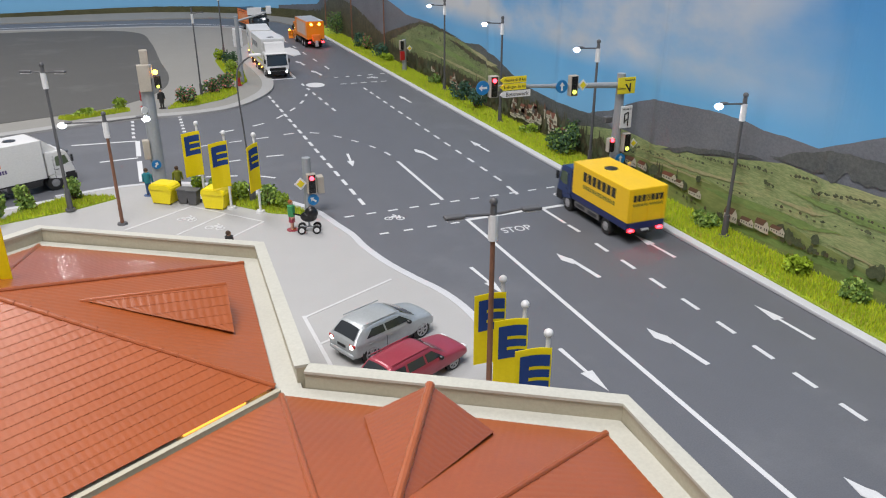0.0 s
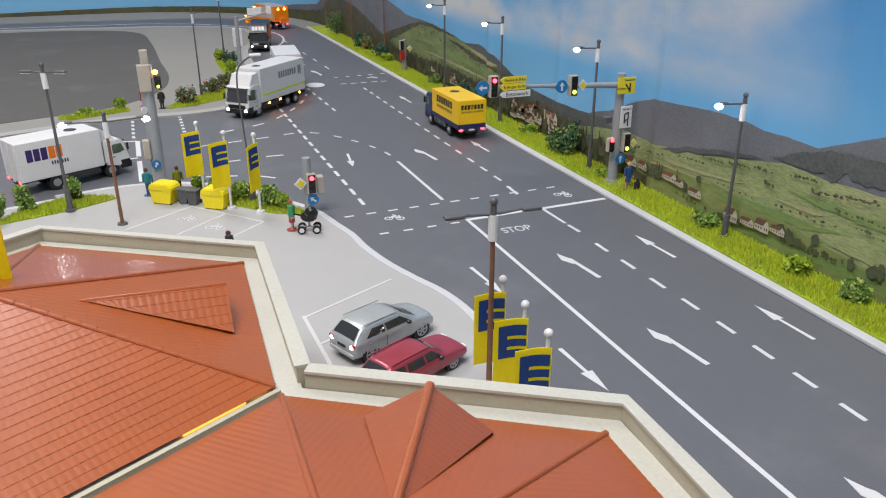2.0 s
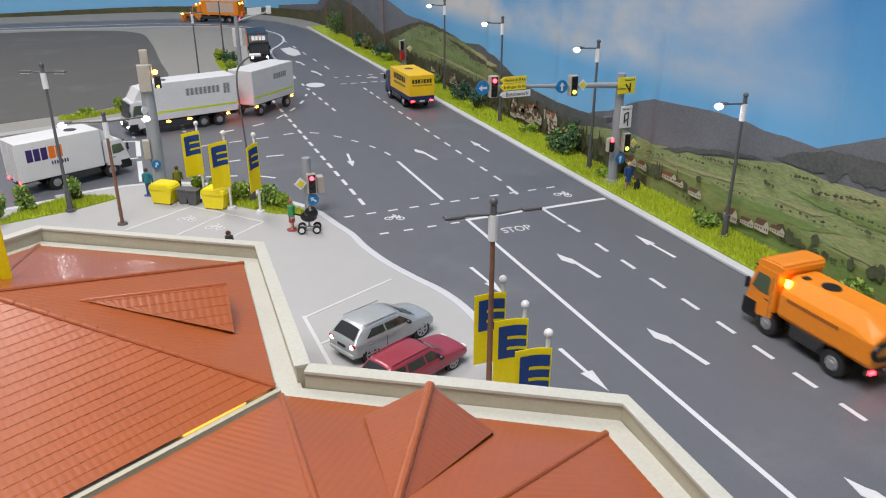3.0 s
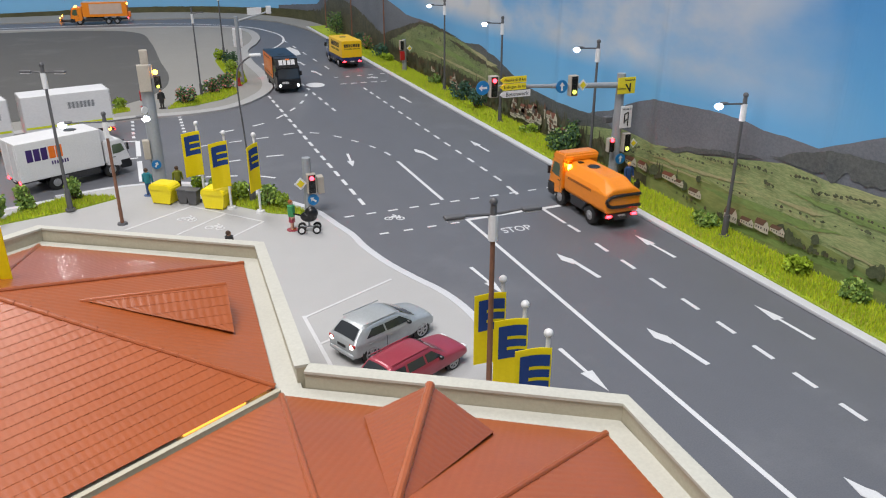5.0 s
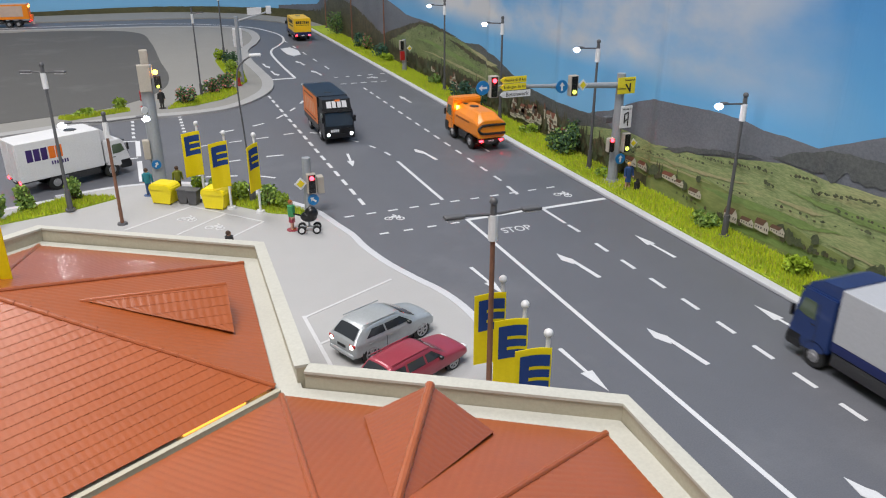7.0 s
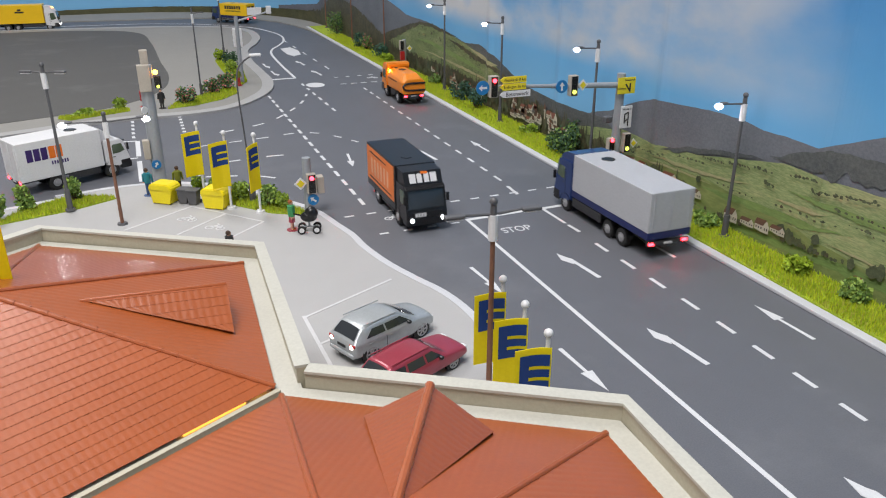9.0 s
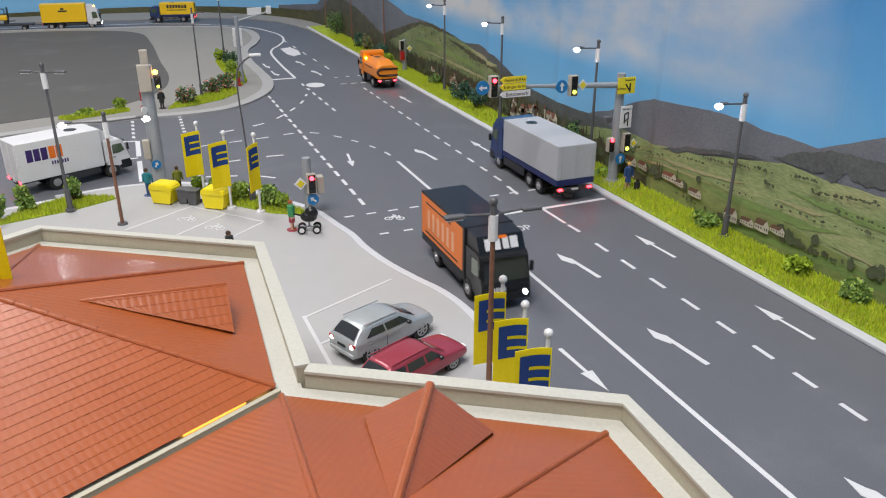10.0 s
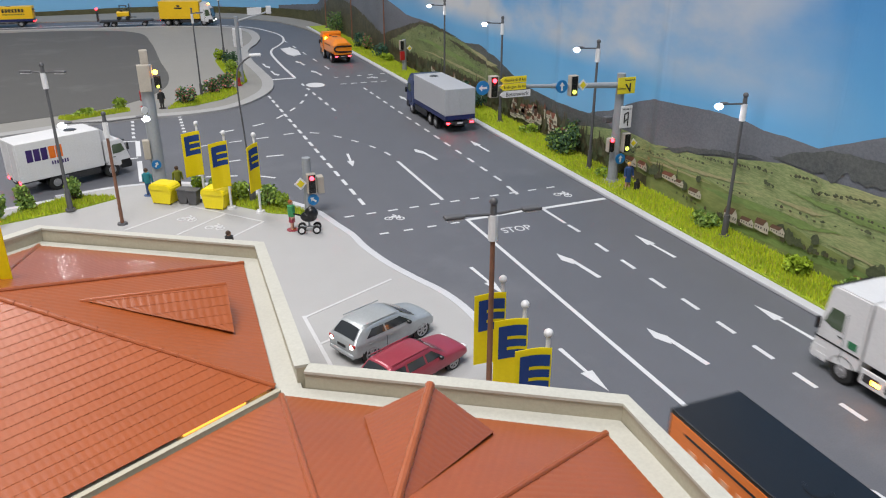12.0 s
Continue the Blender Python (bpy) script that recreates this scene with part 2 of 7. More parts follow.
strip("verge_east", [(27.501, -30), (31, -30), (31, 132), (27.501, 132)], 0.0, 0.28)
VERGES = {
    "verge_yard_edge": [(-9, 48.2), (-7.9, 50.2), (-5.4, 51.8), (-3.8, 51.4), (-2.6, 50.7), (-5.0, 49.4)],
    "verge_flags": [(1.4, 50.6), (3.2, 50.6), (4.9, 48.8), (6.9, 46.0), (8.1, 43.9), (7.7, 43.5), (6.2, 44.4), (4.4, 46.5), (3.2, 48.4)],
    "verge_corner": [(1.9, 76.2), (4.5, 76.9), (7.2, 78.7), (8.9, 81.1), (9.4, 83.6), (8.2, 84.2), (5.5, 80.9), (2.9, 78.5)],
    "verge_corner_back": [(10.0, 85.5), (10.8, 87.1), (11.2, 93), (11.0, 99.1), (9.93, 104.3), (8.98, 102.3), (9.0, 96), (9.14, 91.5)],
    "verge_island": [(-6.5, 74.6), (-1.4, 76.6), (-1.8, 77.4), (-7.5, 75.6)],
}
for n, pts in VERGES.items():
    strip(n, pts, 0.1, 0.24)

# ---- backdrop: a printed panorama on a curved sheet ----
WX, WY, CR = 30.2, 166.0, 34.0
SHEET = [Vector((WX, y, 0)) for y in range(-40, int(WY - CR), 4)] + [Vector((WX - CR + CR * math.cos(a), WY - CR + CR * math.sin(a), 0)) for a in np.linspace(0, math.pi / 2, 24)] + [Vector((x, WY, 0)) for x in range(int(WX - CR) - 4, -80, -4)]
ARC = [0.0]
for a, b in zip(SHEET, SHEET[1:]):
    ARC.append(ARC[-1] + (b - a).length)


SEAMS = (66.1, 79.5, 92.3, 105.3)


def on_sheet(u, off=0.0):
    """The point of the sheet u metres along it (0 is y = -40), off metres in front of it."""
    i = max(0, min(len(ARC) - 2, int(np.searchsorted(ARC, u)) - 1))
    d = (SHEET[i + 1] - SHEET[i]).normalized()
    # the sheet buckles a little at each upright seam
    for seam in SEAMS:
        off += 0.2 * math.exp(-((u - seam) / 0.6) ** 2)
    return SHEET[i] + d * (u - ARC[i]) + Vector((-d.y, d.x, 0)) * off


def print_layer(name, u0, u1, low, high, off, material, parent, step=1.0):
    bm = bmesh.new()
    rows = []
    for u in np.arange(u0, u1 + step / 2, step):
        p = on_sheet(u, off)
        rows.append((bm.verts.new((p.x, p.y, low(u))), bm.verts.new((p.x, p.y, max(low(u) + 0.01, high(u))))))
    for (a, b), (c, d) in zip(rows, rows[1:]):
        bm.faces.new((a, c, d, b))
    return part(name, bm, material, parent)


def line_through(pts, rough=0.0, size=3.0, seed=0.0):
    us, zs = [p[0] for p in pts], [p[1] for p in pts]
    return lambda u: float(np.interp(u, us, zs)) + rough * noise.fractal(Vector((u / size, seed, 0)), 1.0, 2.0, 4)


def sky_mat():
    m, t, b = nodes_of("printed_sky")
    n1 = grain(t, 3.2, 6, 0.55, "Object", (1, 1, 2.0))
    n2 = grain(t, 1.4, 3, 0.5, "Object", (1, 1, 1.6))
    tc, sx = t.nodes.new("ShaderNodeTexCoord"), t.nodes.new("ShaderNodeSeparateXYZ")
    link(t, tc.outputs["Object"], sx.inputs[0])
    mr = t.nodes.new("ShaderNodeMapRange")
    mr.inputs["From Min"].default_value, mr.inputs["From Max"].default_value = 0.03, 0.15
    link(t, sx.outputs["Z"], mr.inputs["Value"])
    blue = ramp(t, mr.outputs["Result"], [(0.0, (0.192, 0.462, 0.723)), (0.6, (0.102, 0.341, 0.621)), (1.0, (0.072, 0.264, 0.542))])
    ad = t.nodes.new("ShaderNodeMath")
    ad.operation = "MULTIPLY"
    link(t, ramp(t, n1, [(0.45, (0, 0, 0)), (0.58, (1, 1, 1))]), ad.inputs[0])
    link(t, ramp(t, n2, [(0.46, (0, 0, 0)), (0.60, (1, 1, 1))]), ad.inputs[1])
    hi = t.nodes.new("ShaderNodeMapRange")
    hi.inputs["From Min"].default_value, hi.inputs["From Max"].default_value = 0.078, 0.10
    link(t, sx.outputs["Z"], hi.inputs["Value"])
    mu = t.nodes.new("ShaderNodeMath")
    mu.operation = "MULTIPLY"
    link(t, ad.outputs[0], mu.inputs[0])
    link(t, hi.outputs["Result"], mu.inputs[1])
    link(t, mixed(t, mu.outputs[0], blue, (0.50, 0.52, 0.54)), b.inputs["Base Color"])
    b.inputs["Roughness"].default_value = 0.55
    return m


def hill_mat(name, stops, scale=18.0, stretch=(1, 1, 3), fine=120.0, mixf=0.4, rough=0.6):
    m, t, b = nodes_of(name)
    col = ramp(t, grain(t, scale, 6, 0.6, "Object", stretch), stops)
    dark, lite = tuple(x * 0.55 for x in stops[0][1]), stops[-1][1]
    col = mixed(t, mixf, col, ramp(t, grain(t, fine, 5, 0.7, "Object", stretch), [(0.4, dark), (0.62, lite)]))
    link(t, col, b.inputs["Base Color"])
    b.inputs["Roughness"].default_value = rough
    return m


FOREST = hill_mat("printed_forest_mountain", [(0.35, (0.115, 0.128, 0.152)), (0.65, (0.177, 0.188, 0.210))], 12, (1, 1, 1.5), 520, 0.3)
FOOTHILL = hill_mat("printed_dark_foothill", [(0.35, (0.068, 0.078, 0.083)), (0.65, (0.128, 0.135, 0.128))], 20, (1, 1, 1.5), 420, 0.45)
STRAW = hill_mat("printed_pale_field", [(0.3, (0.315, 0.315, 0.147)), (0.7, (0.441, 0.399, 0.231))], 20, (1, 1, 5), 200, 0.3)
DEEPGREEN = hill_mat("printed_deep_green_field", [(0.3, (0.146, 0.230, 0.068)), (0.7, (0.233, 0.324, 0.101))], 20, (1, 1, 5), 200, 0.3)
HILLGREEN = hill_mat("printed_green_hill", [(0.3, (0.103, 0.149, 0.052)), (0.5, (0.172, 0.230, 0.086)), (0.7, (0.299, 0.322, 0.149))], 24, (1, 1, 4), 190)
MEADOW = hill_mat("printed_meadow", [(0.3, (0.185, 0.258, 0.102)), (0.5, (0.264, 0.342, 0.138)), (0.68, (0.436, 0.420, 0.216))], 16, (1, 1, 6), 190, 0.4)
LOWMEADOW = hill_mat("printed_low_meadow", [(0.3, (0.164, 0.218, 0.063)), (0.7, (0.266, 0.305, 0.109))], 12, (1, 1, 4), 90, 0.35)
DARKTREES = hill_mat("printed_dark_trees", [(0.35, (0.040, 0.041, 0.022)), (0.65, (0.125, 0.112, 0.062))], 90, (1, 1, 1), 400)
HEDGE = hill_mat("printed_hedges", [(0.35, (0.052, 0.067, 0.034)), (0.65, (0.115, 0.132, 0.069))], 150, (1, 1, 1), 500)
FARBANK = hill_mat("printed_far_bank", [(0.35, (0.055, 0.057, 0.022)), (0.65, (0.115, 0.11, 0.045))], 40, (1, 1, 2), 300)

backdrop = tagged(new("backdrop"), "printed landscape panorama of hills under a blue cloudy sky", "backdrop", kind="structure")
UMAX = ARC[-1] - 1
print_layer("sky", 0, UMAX, lambda u: -0.3, lambda u: 30.0, 0.0, sky_mat(), backdrop, 0.25)
K = WX / 31.5


def seen(pts):
    return [(40 + y * K, HIGH - (HIGH - z) * K) for y, z in pts]


RIDGE = seen([(-30, 7), (0, 7.6), (18, 7.5), (24.6, 7.36), (26.6, 6.54), (28.2, 5.92), (30.1, 5.92), (32.1, 5.9), (34.0, 6.14), (36.4, 6.07), (39.6, 5.79), (42, 5.68), (43.8, 5.12), (47.1, 3.83), (50.1, 2.97), (54.9, 2.63), (61.6, 2.52), (70, 2.4)])
print_layer("mountain_ridge", 5, 108, lambda u: -0.3, line_through(RIDGE, 0.06, 2.0), 0.02, FOREST, backdrop, 0.25)
FARR = seen([(58, 0.5), (61.7, 2.6), (64.1, 3.88), (69.2, 4.66), (78, 5.3), (84.9, 5.86), (92.8, 5.9), (96, 6.4), (99.7, 6.9), (113.2, 9.0), (125, 9.5)]) + [(168, 7.0), (176, 3.4), (190, 2.2)]
print_layer("far_ridge", 96, 190, lambda u: -0.3, line_through(FARR, 0.10, 3.0, 5.0), 0.04, FOREST, backdrop, 0.3)


def on_print(pts):
    """Road-side y and height z on the straight part of the sheet, as sheet coordinates."""
    return [(40 + y, z) for y, z in pts]


SLOPE = on_print([(43, 2.6), (46, 3.6), (49.7, 3.45), (54, 3.5), (58.7, 3.7), (61.5, 4.5), (64.6, 5.3), (68, 5.8), (72, 5.4), (76, 3.0)])
print_layer("far_slope", 84, 114, lambda u: -0.3, line_through(SLOPE, 0.08, 1.5, 6.0), 0.05, FOOTHILL, backdrop, 0.25)
GREENH = on_print([(54, 0.2), (58, 2.0), (60.3, 3.4), (64.6, 4.55), (68.3, 5.1), (74.7, 5.75), (81, 6.2), (85, 5.9), (88.9, 5.1), (95, 3.5), (102, 1.2)])
print_layer("green_hill", 94, 142, lambda u: -0.3, line_through(GREENH, 0.1, 2.0, 2.0), 0.06, HILLGREEN, backdrop, 0.3)


def print_field(name, pts, off, material, rough=0.06):
    """A field of the print: a band given by its upper edge, whose last number is its depth there."""
    us, tops, deep = [40 + q[0] for q in pts], [q[1] for q in pts], [q[2] for q in pts]
    up = lambda u: float(np.interp(u, us, tops)) + rough * noise.fractal(Vector((u / 0.8, off * 40, 0)), 1.0, 2.0, 4)
    low = lambda u: up(u) - max(0.01, float(np.interp(u, us, deep)) * (1 + 0.35 * noise.noise(Vector((u / 0.6, 7 + off * 40, 0)))))
    print_layer(name, us[0], us[-1], low, up, off, material, backdrop, 0.12)


print_field("pale_field", [(63.5, 4.5, 0.0), (64.7, 4.55, 0.35), (67, 4.95, 0.4), (69.6, 5.15, 0.1), (70.4, 5.2, 0.0)], 0.08, STRAW)
print_field("hill_wood", [(59.4, 3.2, 0.0), (62, 3.95, 0.5), (65, 4.4, 0.35), (69, 4.75, 0.5), (73, 5.2, 0.3), (76, 5.3, 0.0)], 0.075, DARKTREES, 0.12)
print_field("hill_wood", [(73, 5.75, 0.0), (76.5, 6.0, 0.3), (80, 6.25, 0.4), (84, 6.1, 0.3), (88, 5.4, 0.6), (92, 4.5, 0.9), (97, 3.4, 1.2), (101, 2.2, 0.4)], 0.078, DARKTREES, 0.14)
print_field("dark_field", [(66, 3.2, 0.0), (70, 3.9, 0.4), (76, 4.2, 0.5), (82, 4.4, 0.3), (86, 4.0, 0.0)], 0.079, DEEPGREEN)
print_field("pale_field", [(62, 2.6, 0.0), (66, 2.9, 0.2), (72, 3.1, 0.25), (80, 3.2, 0.15), (84, 3.0, 0.0)], 0.082, STRAW)
GR = seen([(-30, 4.6), (23.9, 4.66), (26.1, 4.53), (30.2, 4.54), (36.9, 3.19), (41.4, 2.74), (45.1, 2.83), (52, 1.6), (60, 0.4)])
print_layer("meadow", 5, 98, lambda u: -0.3, line_through(GR, 0.05, 2.0, 7.0), 0.06, MEADOW, backdrop, 0.4)
LOW = seen([(-30, 0.8), (24, 0.9), (30, 1.5), (36, 1.9), (41, 1.7), (46, 1.0), (60, 0.3)])
print_layer("low_meadow", 5, 98, lambda u: -0.3, line_through(LOW, 0.05, 2.0, 9.0), 0.08, LOWMEADOW, backdrop, 0.4)
print_field("foothill", [(5, 6.9, 2.2), (18, 6.75, 1.4), (23.3, 6.6, 1.15), (26.0, 6.5, 1.25), (27.2, 6.1, 1.0), (28.3, 5.85, 0.75), (29.4, 5.25, 0.1), (30, 5.1, 0.0)], 0.07, FOOTHILL, 0.08)
print_field("forest_edge", [(30.2, 4.9, 0.0), (32, 4.75, 0.25), (35, 4.3, 0.3), (37.5, 3.7, 0.3), (39, 3.2, 0.0)], 0.085, FOOTHILL, 0.12)
print_field("pale_field", [(25.6, 3.35, 0.0), (26.5, 3.3, 0.25), (28, 3.2, 0.2), (29.2, 3.05, 0.0)], 0.09, STRAW)
print_field("pale_field", [(30.8, 3.3, 0.0), (32.5, 3.1, 0.12), (35, 2.9, 0.2), (37.5, 2.75, 0.22), (40, 2.65, 0.0)], 0.092, STRAW)
print_field("pale_field", [(34, 2.35, 0.0), (36, 2.4, 0.12), (39, 2.3, 0.14), (42, 2.0, 0.0)], 0.094, STRAW)
print_field("pale_field", [(18, 1.9, 0.1), (22, 2.0, 0.14), (24.2, 2.0, 0.1), (25.4, 1.95, 0.0)], 0.096, STRAW)
print_field("dark_field", [(24.5, 2.7, 0.0), (27, 2.55, 0.4), (30, 2.45, 0.45), (33, 2.2, 0.3), (35, 2.0, 0.0)], 0.088, DEEPGREEN)
print_field("dark_field", [(18, 3.9, 0.3), (23, 3.95, 0.4), (26, 3.9, 0.3), (28.5, 3.75, 0.0)], 0.089, DEEPGREEN)
print_field("dark_field", [(18, 1.4, 0.5), (24, 1.35, 0.5), (28, 1.0, 0.4), (32, 0.7, 0.3), (36, 0.9, 0.0)], 0.091, DEEPGREEN)
TREES = seen([(43, 0.4), (45.2, 1.35), (49.9, 1.4), (53.4, 1.7), (58.3, 2.1), (63.9, 1.7), (68.9, 1.5), (77.9, 1.9), (85, 1.6), (97.7, 1.4), (108, 3.2), (116, 4.6), (126, 5.2)]) + [(166, 5.6), (174, 2.6), (186, 1.4)]
print_layer("dark_wood", 80, 186, lambda u: -0.3, line_through(TREES, 0.45, 0.9, 3.0), 0.10, DARKTREES, backdrop, 0.12)
print_layer("far_bank", 150, UMAX, lambda u: -0.3, line_through([(150, 0.2), (166, 1.9), (182, 1.9), (200, 1.35), (225, 1.15), (260, 0.6)], 0.08, 3.0, 4.0), 0.14, FARBANK, backdrop, 0.4)

# ---- room round the layout: unseen, kept white to bounce fill light ----
ROOMW = paint("room_bounce_white", (0.80, 0.80, 0.79), 0.8)
for n, c, s in (("wall_west", (-1.95, 0.25, 0.4), (0.04, 4.0, 2.0)), ("wall_south", (-0.65, -1.75, 0.4), (2.64, 0.04, 2.0)), ("wall_north", (-0.65, 2.25, 0.4), (2.64, 0.04, 2.0)), ("wall_east", (0.65, 0.25, 0.4), (0.04, 4.0, 2.0)), ("ceiling", (-0.65, 0.25, 1.42), (2.7, 4.1, 0.04))):
    tagged(part(n, box(Vector(c) / S, Vector(s) / S), ROOMW), "plain unseen white room " + n.split("_")[0], n.split("_")[0], kind="structure")
# ---- road markings ----
LAID = []


def mark(name, bm, label):
    """Lays a marking; each lies a hair above the one before, so that none share a plane."""
    for v in bm.verts:
        if v.co.z > 0:
            v.co.z += 0.0012 * (len(LAID) % 9)
    LAID.append(name)
    return tagged(part(name, bm, MARK), label, "marking", kind="structure")


ZM = 0.012


def bar(x0, y0, x1, y1, w, bm=None):
    return ribbon([Vector((x0, y0, 0)), Vector((x1, y1, 0))], w, -0.02, ZM, 0.5, bm)


def dashes(name, x, y0, y1, pitch, length, w, label, dx=0.0):
    y = y0
    while y < y1:
        k = (y - y0) / max(1e-6, y1 - y0)
        mark(name, bar(x + dx * k, y, x + dx * k, y + length, w), label)
        y += pitch


def dashed_curve(name, pts, pitch, length, w, label):
    line = spline(pts, 0.25)
    run, piece, dist = [], [], 0.0
    for a, b in zip(line, line[1:]):
        if dist % pitch < length:
            piece.append(a)
        elif len(piece) > 1:
            run.append(piece)
            piece = []
        else:
            piece = []
        dist += (b - a).length
    for p in run:
        mark(name, ribbon(p, w, -0.02, ZM), label)


def arrow(x, y, rz, kind="ahead", s=1.0):
    """A road arrow with its point at y + 1.7 when rz is 0."""
    bm = bmesh.new()
    if kind == "ahead":
        for pts in ([(-0.1, -1.7), (0.1, -1.7), (0.07, 0.4), (-0.07, 0.4)], [(-0.27, 0.28), (0.27, 0.28), (0, 1.75)]):
            prism([(a * s, b * s) for a, b in pts], -0.02, ZM + 0.002 * len(bm.verts) / 8, bm)
    else:
        for pts in ([(-0.08, -1.7), (0.16, -1.7), (0.13, 0.86), (-0.08, 0.55)], [(-0.16, 0.2), (0.13, 0.86), (-0.02, 1.12), (-0.2, 1.78), (-0.46, 0.95)]):
            prism([(a * s, b * s) for a, b in pts], -0.02, ZM + 0.002 * len(bm.verts) / 8, bm)
    ob = mark("lane_arrow", bm, "white straight-ahead lane arrow" if kind == "ahead" else "white left-turn lane arrow")
    ob.matrix_world = at(x, y, 0, rz)
    return ob


mark("line_solid", bar(17.0, -22, 17.0, 39.35, 0.21), "long solid white line along the road")
mark("line_solid", bar(16.92, 43.4, 16.92, 52.6, 0.22), "short solid white centre line")
mark("stop_line", bar(16.9, 39.47, 21.6, 39.64, 0.3), "white stop line across the lane")
mark("stop_line", bar(22.05, 39.6, 26.8, 39.78, 0.3), "white stop line across the lane")
dashes("lane_dash", 22.55, -18.3, 23, 2.27, 1.15, 0.2, "short white lane dash", -0.1)
dashes("lane_dash", 22.42, 24.95, 34, 2.45, 1.2, 0.2, "short white lane dash", -0.25)
mark("lane_dash", bar(22.2, 36.88, 22.12, 39.45, 0.2), "longer white lane dash at the stop line")
mark("lane_dash", bar(22.28, 35.35, 22.22, 36.55, 0.2), "short white lane dash")
dashes("lane_dash", 22.12, 45.6, 81, 2.38, 1.1, 0.19, "short white lane dash", 0.0)
mark("lane_dash", bar(21.9, 42.6, 22.0, 44.3, 0.22), "white lane dash at the crossing")
dashes("lane_dash", 21.3, 92.5, 118, 6.0, 2.1, 0.22, "short white lane dash", -0.6)
dashes("edge_dash", 11.95, 44.3, 84, 2.12, 1.22, 0.23, "thick white edge dash across the junction", -0.1)
dashes("edge_dash", 16.6, 70.5, 86, 2.6, 1.2, 0.22, "short white centre dash", -0.3)
for i in range(11):
    mark("crossing_dash", bar(10.24 + i * 1.405, 42.6 + 0.045 * i, 10.84 + i * 1.405, 42.62 + 0.045 * i, 0.17), "white dashed crossing line")
for i in range(4):
    mark("crossing_dash", bar(11.42 + i * 1.47, 39.2 + 0.02 * i, 11.97 + i * 1.47, 39.21 + 0.02 * i, 0.17), "white dashed crossing line")
for i in range(5):
    mark("crossing_dash", bar(20.55 + i * 1.4, 86.9 + 0.08 * i, 21.05 + i * 1.4, 86.95 + 0.08 * i, 0.22), "far white crossing dash")
    mark("crossing_dash", bar(20.3 + i * 1.15, 82.9 - 0.03 * i, 20.95 + i * 1.15, 82.9 - 0.03 * i, 0.22), "far white crossing dash")
for i in range(6):
    mark("crossing_dash", bar(2.85 - 0.03 * i, 53.9 + i * 1.05, 2.85 - 0.03 * i, 54.35 + i * 1.05, 0.3), "white crossing block over the side road")
for i in range(12):
    mark("crossing_dash", bar(2.75 - 0.005 * i, 60.4 + i * 1.15, 2.75, 60.9 + i * 1.15, 0.28), "white crossing block over the side road")
for i in range(5):
    mark("crossing_dash", bar(-1.3, 66.8 + i * 1.4, -1.35, 67.5 + i * 1.4, 0.25), "white crossing block over the side road")
dashed_curve("turn_dash", [(4.5, 57.0), (8.0, 57.4), (11.0, 57.2)], 3.4, 1.6, 0.2, "white guide dash through the junction")
dashed_curve("turn_dash", [(3.5, 62.2), (8.48, 63.0), (11.5, 63.6), (13.1, 62.96), (14.6, 61.0), (16.0, 58.0), (16.7, 55.6), (17.0, 53.6)], 2.3, 1.15, 0.18, "white guide dash through the junction")
dashed_curve("turn_dash", [(5.5, 66.0), (9.5, 68.0), (12.0, 71.0), (14.5, 75.5), (16.0, 80.0)], 3.2, 1.5, 0.22, "white guide dash through the junction")
dashed_curve("turn_dash", [(3.2, 53.9), (6.5, 52.8), (9.0, 50.6)], 3.0, 2.2, 0.2, "white guide dash through the junction")
mark("stop_line", bar(-1.05, 59.6, -1.0, 54.4, 0.35), "white stop line of the side road")
mark("stop_line", bar(-1.05, 61.0, -1.05, 65.7, 0.35), "white stop line of the side road")
mark("line_solid", bar(-6.0, 66.2, -1.1, 65.8, 0.25), "white line along the side road")
mark("line_solid", bar(-3.8, 60.4, -1.1, 60.6, 0.25), "white line along the side road")
mark("stop_line", bar(12.4, 88.2, 16.4, 88.2, 0.5), "far white stop line")
mark("centre_curve", ribbon(spline([(-45, 151), (-3, 148.3), (6, 146), (11.5, 143.0), (17.9, 136.5), (20.6, 129), (21.2, 123), (20.5, 118), (19.2, 114.2), (17.5, 110.3), (16.7, 105.5), (16.4, 96.3), (16.35, 88.2)]), 0.3, -0.02, ZM), "curved white centre line round the bend")
mark("traffic_island", prism([(18.7, 110.4), (20.2, 111.3), (20.7, 108.5), (20.4, 104.6), (19.2, 103.4), (18.7, 105.5)], -0.02, 0.05), "small pale painted traffic island")
mark("road_patch", prism([(17.6 + 1.0 * math.cos(a), 83.4 + 1.3 * math.sin(a)) for a in np.linspace(0, 6.0, 14)], -0.02, 0.011), "pale oval patch on the road")
for x, y, rz, k in ((13.7, 54.2, 172, "ahead"), (19.55, 53.6, 6, "left"), (24.3, 54.2, 2, "ahead"), (19.85, 31.3, 5, "left"), (25.05, 32.0, 3, "ahead"), (19.5, 22.6, 5, "left"), (25.2, 22.6, 2, "ahead"), (14.8, 22.5, 183, "ahead"), (14.6, 31.4, 184, "ahead"), (19.6, 12.0, 5, "left"), (24.4, 73, 2, "ahead"), (14.5, 97.5, 180, "left"), (14.6, 92, 180, "left"), (19.0, 98.0, 3, "left"), (19.4, 90.5, 3, "left")):
    arrow(x, y, rz, k)

